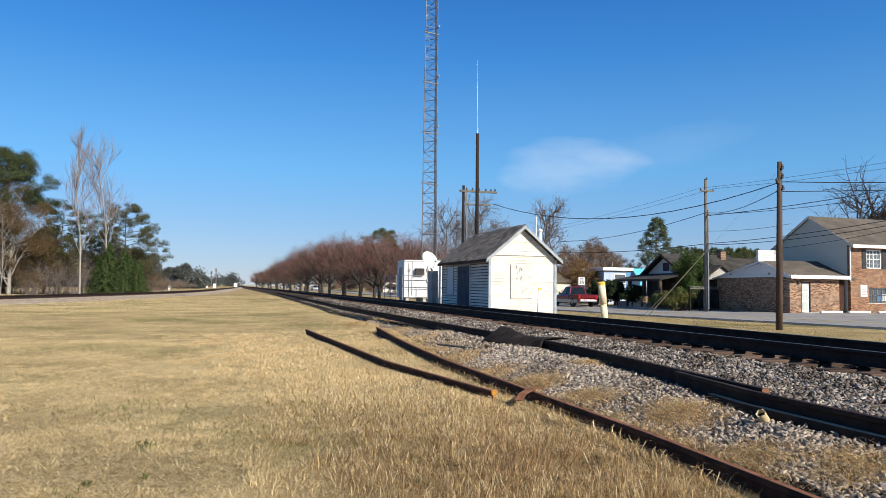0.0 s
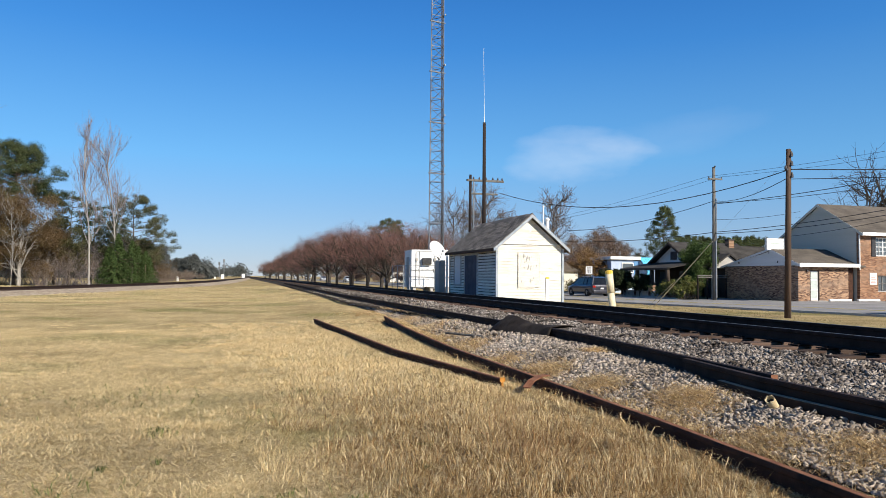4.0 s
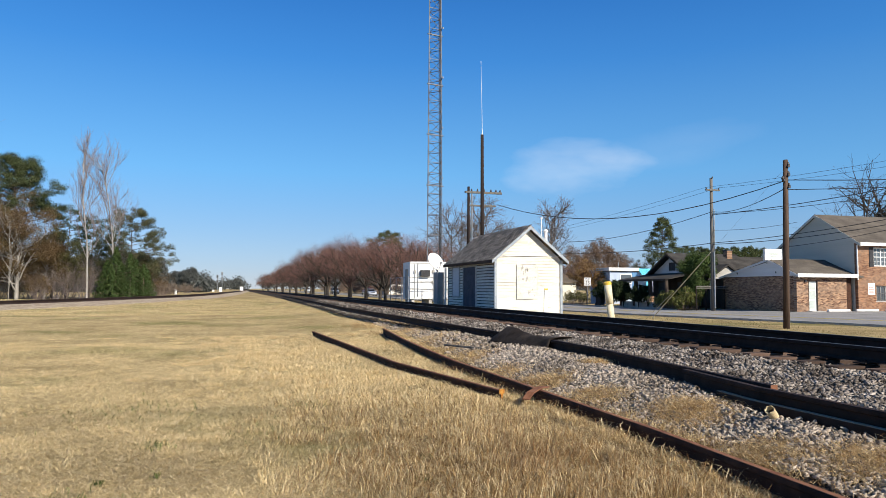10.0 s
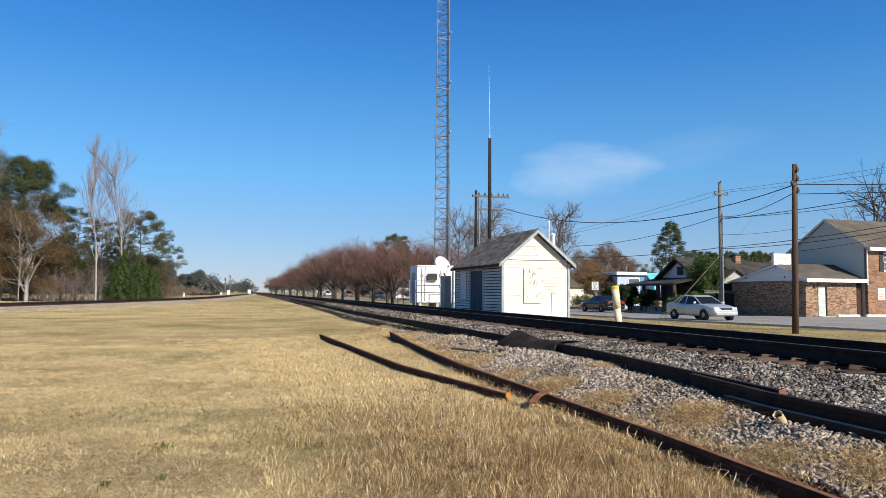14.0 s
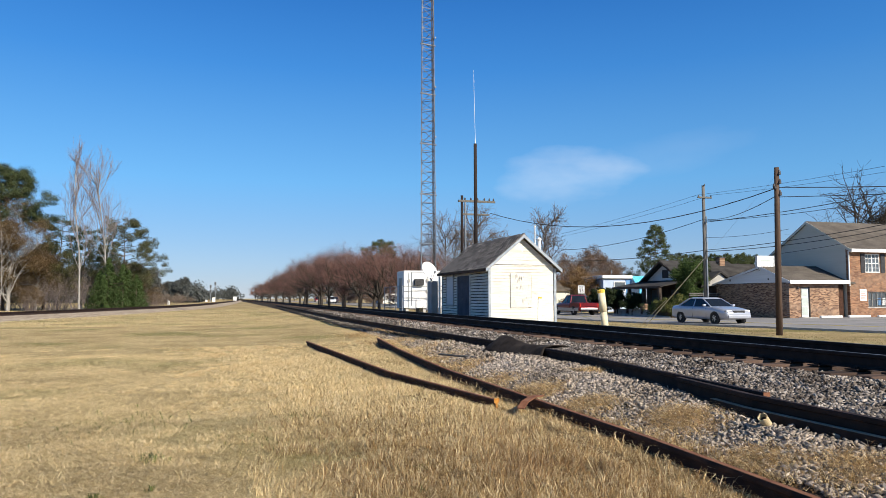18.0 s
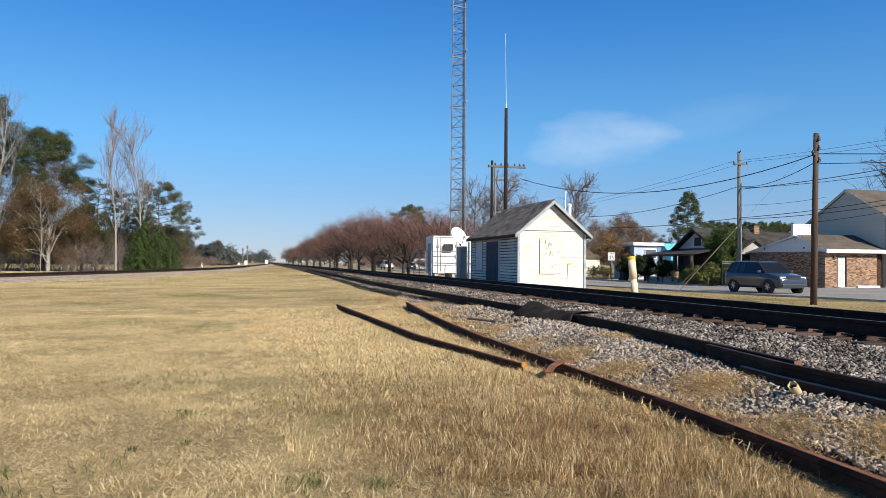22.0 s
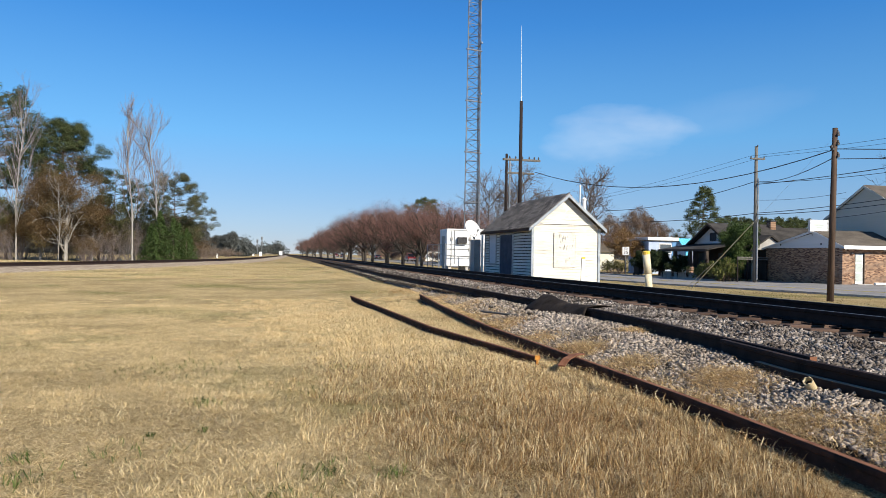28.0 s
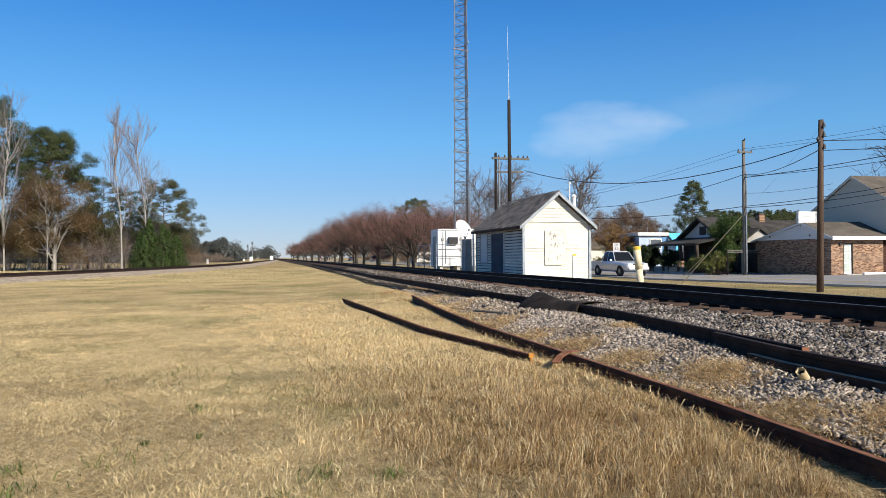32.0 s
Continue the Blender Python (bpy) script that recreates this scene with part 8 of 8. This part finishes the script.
def blades(name, pos, height, width, lean, mat, rng, label, bend=0.5, way=None):
    """Grass: each blade a bent, tapering strip; way: the compass angles they lean to."""
    n = len(pos)
    a = rng.uniform(0, 2 * np.pi, n)
    side = np.stack([np.cos(a), np.sin(a), np.zeros(n)], 1) * (width * rng.uniform(0.6, 1.3, n))[:, None]
    b = rng.uniform(0, 2 * np.pi, n) if way is None else way
    out = np.stack([np.cos(b), np.sin(b), np.zeros(n)], 1) * (lean * rng.random(n))[:, None] * height[:, None]
    up = np.zeros((n, 3))
    up[:, 2] = height
    curl = np.stack([-np.sin(b), np.cos(b), np.zeros(n)], 1) * (0.7 * lean * rng.normal(0, 1, n) * height)[:, None]
    mid = pos + up * 0.70 + out * (0.55 - bend * 0.3) - curl * 0.35
    tip = pos + up * rng.uniform(0.10, 1.0, n)[:, None] + out + curl
    verts = np.stack([pos - side, pos + side, mid + side * 0.7, mid - side * 0.7, tip], 1).reshape(-1, 3)
    i = np.arange(n)[:, None] * 5
    quads = np.concatenate([i + np.array([[0, 1, 2]]), i + np.array([[0, 2, 3]]), i + np.array([[3, 2, 4]])], 0)
    ob = new(name, np_mesh(name, verts, quads, mat))
    return tagged(ob, label, "grass", kind="stuff")


def field(rng, n, ymin, ymax, power, left, right):
    """Ground points spread over the lawn, closer together near the path."""
    y = ymin + (ymax - ymin) * rng.random(n) ** power
    x = left(y) + (right(y) - left(y)) * rng.random(n)
    return x, y


def heights(x, y):
    return np.array([soil(float(a), float(b)) for a, b in zip(x, y)])


def sunken_x(y):
    return np.interp(y, [q[0] for q in SUNKEN], [q[1] for q in SUNKEN])


def build_gap_shade_sheet():
    """Dark sheet painted as the shade between the bunch-grass blades, its edge ragged."""
    ys = np.arange(2.2, 11.0, 0.12)
    verts, nx = [], 26
    for y in ys:
        a = lerp(((2.2, 0.7), (5, 0.9), (8, 1.5), (11, 2.7)), y) + 0.55 * noise.noise((y * 0.9, 3.0, 0)) + 0.25 * noise.noise((y * 3.1, 8.0, 0))
        b = float(sunken_x(y)) - 0.02
        for i in range(nx):
            x = a + (b - a) * i / (nx - 1)
            verts.append((x, y, soil(x, y) + 0.012 * noise.noise((x * 2.1, y * 2.1, 5)) + 0.006))
    faces = [(j * nx + i, j * nx + i + 1, (j + 1) * nx + i + 1, (j + 1) * nx + i) for j in range(len(ys) - 1) for i in range(nx - 1)]
    ob = new("gap_shade_ground", np_mesh("gap_shade_ground", verts, faces, M["gap_shade_sheet"], smooth=True))
    tagged(ob, "dark brown sheet under the bunch grass, painted as the shade between blades", "ground", kind="structure")


build_gap_shade_sheet()


def build_grass():
    rng = np.random.default_rng(12)

    def left(y):
        return -0.42 * y - 1.4

    def right(y):
        return np.minimum(0.95 * y + 1.0, np.interp(y, [0, 8, 13, 20, 30, 60], [3.85, 3.95, 4.2, 4.8, 5.2, 5.7]))

    def tufty(x, y):
        """How much tall bunch grass grows here: along the sunken rails and the near right."""
        t = np.clip((x + 0.12 * y - 0.6) / 2.2, 0, 1) * np.clip(1.35 - y / 26, 0.25, 1)
        w = np.array([noise.noise((float(a) * 0.9, float(b) * 0.9, 1.5)) for a, b in zip(x, y)])
        lush = np.clip(1.3 - y / 7.5, 0, 0.30)
        return np.clip(np.maximum(t, lush) + 0.40 * w, 0, 1)

    # short lawn, matted: tangled near by, finer, smoother and painted paler farther off
    def turf(n, y0, y1, power, low, span, width, lean, mat, label):
        x, y = field(rng, n, y0, y1, power, left, right)
        k = 0.26 * x + 0.966 * y > 3.4
        x, y = x[k], y[k]
        n = len(x)
        g = np.array([noise.noise((float(a) * 0.7, float(b) * 0.7, 9.0)) + 0.6 * noise.noise((float(a) * 2.3, float(b) * 2.3, 2.0)) for a, b in zip(x, y)])
        h = (low + span * rng.random(n) ** 1.5) * (1 + 0.55 * g)
        p = np.stack([x, y, heights(x, y) - 0.004], 1)
        blades("lawn_grass", p, h, 0.0012 + width * y, lean, mat, rng, label)

    turf(310000, 2.8, 9.0, 1.15, 0.011, 0.030, 0.00022, 4.6, M["lawn_blade"], "short matted straw-coloured lawn grass")
    turf(120000, 7.0, 20, 1.5, 0.014, 0.030, 0.00022, 3.4, M["far_blade"], "short dry lawn grass farther off")
    turf(80000, 18, 48, 1.5, 0.016, 0.026, 0.00020, 2.8, M["far_blade"], "short dry lawn grass towards the branch track")
    # taller bunches, golden brown
    x, y = field(rng, 150000, 2.3, 22, 1.45, lambda y: -0.36 * y - 0.8, right)
    k = (rng.random(len(x)) < tufty(x, y) * 0.9) & (0.26 * x + 0.966 * y > 3.4)
    x, y = x[k], y[k]
    m = 3000
    c = rng.integers(0, len(x), m)
    near = np.clip(1.25 - y[c] / 16, 0.35, 1)
    vigour = rng.uniform(0.25, 1.45, m) * near + 0.25
    n = 240000
    pick = rng.integers(0, m, n)
    wide = rng.normal(0, 0.060, (n, 2))
    bx, by = x[c][pick] + wide[:, 0], y[c][pick] + wide[:, 1]
    turn = np.arctan2(wide[:, 1], wide[:, 0]) + rng.normal(0, 1.3, n)
    ok = (np.abs(bx - sunken_x(by)) > 0.085) & ~((bx > sunken_x(by) - 0.42 * np.clip(4.1 - by, 0, 1)) & (by < 4.1)) & (np.abs(bx - np.interp(by, [8.2, 11.8, 19.7], [3.15, 2.62, 2.2])) > 0.09)
    bx, by, pick, turn = bx[ok], by[ok], pick[ok], turn[ok]
    off = np.abs(bx - sunken_x(by))
    low = np.interp(off, [0.08, 0.25, 0.5], [0.38, 0.75, 1.0])
    rich = np.clip((bx + 0.12 * by - 0.3) / 2.0, 0, 1) + rng.normal(0, 0.12, len(bx))
    h = (0.030 + 0.115 * rng.random(len(bx)) ** 1.2) * low * vigour[pick] * (0.42 + 0.66 * np.clip(rich, 0, 1))
    p = np.stack([bx, by, heights(bx, by) - 0.006], 1)
    lean = np.minimum(np.where(rng.random(len(bx)) < 0.75, 3.4, 1.1), 0.15 / h)
    fade = (by + rng.normal(0, 1.6, len(by)) < 8.0) & (rich > 0.42)
    for sel, mat, label in ((fade, M["blade"], "tangled golden-brown dead bunch grass"), (~fade, M["straw_blade"], "pale straw bunch grass farther off")):
        blades("bunch_grass", p[sel], h[sel], 0.0012 + 0.00022 * by[sel], lean[sel], mat, rng, label, 0.5, turn[sel])
    k = rng.integers(0, len(x), 55000)
    k = k[(np.abs(x[k] - sunken_x(y[k])) > 0.08) & ((y[k] > 4.1) | (x[k] < sunken_x(y[k]) - 0.42 * np.clip(4.1 - y[k], 0, 1)))]
    edge = (y[k] + rng.normal(0, 1.6, len(k)) < 7.2) & (x[k] + 0.12 * y[k] + rng.normal(0, 0.3, len(k)) > 1.2)
    for sel, mat, label in ((k[edge], M["thatch"], "matted brown dead grass between the bunches, darkened as the shade of the gaps"), (k[~edge], M["straw_blade"], "matted pale straw between the bunches")):
        p = np.stack([x[sel], y[sel], heights(x[sel], y[sel]) - 0.005], 1)
        blades("bunch_grass", p, 0.02 + 0.04 * rng.random(len(sel)), 0.0016 + 0.00024 * y[sel], 2.6, mat, rng, label)
    # grass grown up against the loose rails
    by = np.concatenate([rng.uniform(8.0, 20.4, 17000), rng.uniform(4.0, 18, 7000)])
    edge = np.where(np.arange(24000) < 17000, np.interp(by, [8.2, 11.8, 19.7], [3.15, 2.62, 2.2]), sunken_x(by))
    side = np.where(rng.random(24000) < 0.72, -1, 1)
    bx = edge + side * (0.085 + np.abs(rng.normal(0, 0.07, 24000)))
    tall = np.where(np.arange(24000) < 17000, np.interp(by, [8, 11, 20], [0.09, 0.10, 0.12]), np.interp(by, [2, 6, 8, 17], [0.05, 0.055, 0.06, 0.09]))
    p = np.stack([bx, by, heights(bx, by) - 0.005], 1)
    blades("bunch_grass", p, tall * rng.uniform(0.5, 1.15, 24000), 0.0012 + 0.00024 * by, 1.3, M["straw_blade"], rng, "dead grass grown up against the loose rails")
    # stray tall stalks along the sunken rail
    by = rng.uniform(3.9, 12, 420)
    bx = sunken_x(by) - 0.09 - 0.10 * rng.random(420)
    p = np.stack([bx, by, heights(bx, by)], 1)
    blades("bunch_grass", p, 0.08 + 0.10 * rng.random(420), np.full(420, 0.0024), 1.2, M["blade"], rng, "stray dry stalks beside the sunken rail")
    # tufts in the ballast
    bx, by = [], []
    for cx, cy, r, n in ((4.25, 6.0, 0.40, 5200), (4.0, 7.4, 0.36, 3600), (5.05, 9.3, 0.20, 1100), (3.98, 8.8, 0.40, 4000), (3.95, 4.6, 0.30, 2800), (4.2, 3.9, 0.34, 3400), (4.0, 10.4, 0.5, 3600), (4.05, 12.5, 0.6, 4000), (4.15, 14.6, 0.8, 3600), (4.4, 17, 1.0, 3600), (4.7, 20.5, 1.2, 3600), (5.0, 25, 1.8, 3000)):
        n = int(n * 0.9)
        bx.append(cx + rng.normal(0, r * 0.42, n))
        by.append(cy + rng.normal(0, r * 0.6, n))
    n = 7000
    by.append(2.6 + 17 * rng.random(n) ** 1.3)
    wild = np.array([noise.noise((0.5, float(q) * 0.9, 4.0)) for q in by[-1]])
    bx.append((sunken_x(by[-1]) + 0.10) + np.abs(rng.normal(0, 0.16, n)) * (1 + 1.2 * wild))
    bx, by = np.concatenate(bx), np.concatenate(by)
    z = np.array([max(bed_height(float(a), float(b)), soil(float(a), float(b))) for a, b in zip(bx, by)])
    blades("ballast_weeds", np.stack([bx, by, z + 0.008], 1), 0.02 + 0.060 * rng.random(len(bx)) ** 1.5, 0.0012 + 0.00020 * by, 3.0, M["blade"], rng, "matted dry weeds in the ballast")
    # far lawn and the verge by the road
    x, y = field(rng, 26000, 40, 95, 1.2, lambda y: -0.42 * y + 2, lambda y: 5.5 + 0 * y)
    p = np.stack([x, y, heights(x, y) - 0.004], 1)
    blades("lawn_grass", p, 0.04 + 0.05 * rng.random(len(x)), 0.004 + 0.0004 * y, 2.0, M["far_blade"], rng, "short dry grass at the far side of the lawn")
    x, y = rng.uniform(11.4, 30, 52000), rng.uniform(14, 60, 52000)
    k = x < 24.1
    x, y = x[k], y[k]
    p = np.stack([x, y, heights(x, y) - 0.004], 1)
    blades("verge_grass", p, 0.025 + 0.03 * rng.random(len(x)), np.full(len(x), 0.006), 2.6, M["verge_blade"], rng, "short dry grass on the roadside verge")
    # green weeds here and there
    bx, by = [], []
    for cx, cy, r, n in ((1.36, 5.05, 0.025, 34), (-0.92, 5.6, 0.02, 16), (-0.55, 5.7, 0.02, 14), (-2.2, 4.9, 0.05, 40), (-1.9, 4.0, 0.09, 70), (0.35, 7.3, 0.3, 50), (0.05, 4.0, 0.1, 60), (-2.7, 4.6, 0.12, 60), (0.7, 4.3, 0.06, 40), (-1.2, 9.0, 0.5, 120), (-3.5, 8.0, 0.6, 140), (1.54, 5.70, 0.03, 50), (-1.67, 5.12, 0.07, 40), (-1.55, 4.66, 0.12, 60), (-1.10, 5.14, 0.16, 50), (-0.66, 6.87, 0.10, 60), (0.93, 8.72, 0.18, 90), (0.28, 4.45, 0.10, 60)):
        bx.append(cx + rng.normal(0, r, n))
        by.append(cy + rng.normal(0, r, n))
    bx, by = np.concatenate(bx), np.concatenate(by)
    p = np.stack([bx, by, heights(bx, by) - 0.004], 1)
    blades("green_weeds", p, 0.04 + 0.06 * rng.random(len(bx)), np.full(len(bx), 0.0045), 1.2, M["green_blade"], rng, "small green weeds in the dry grass")


build_grass()

motions()
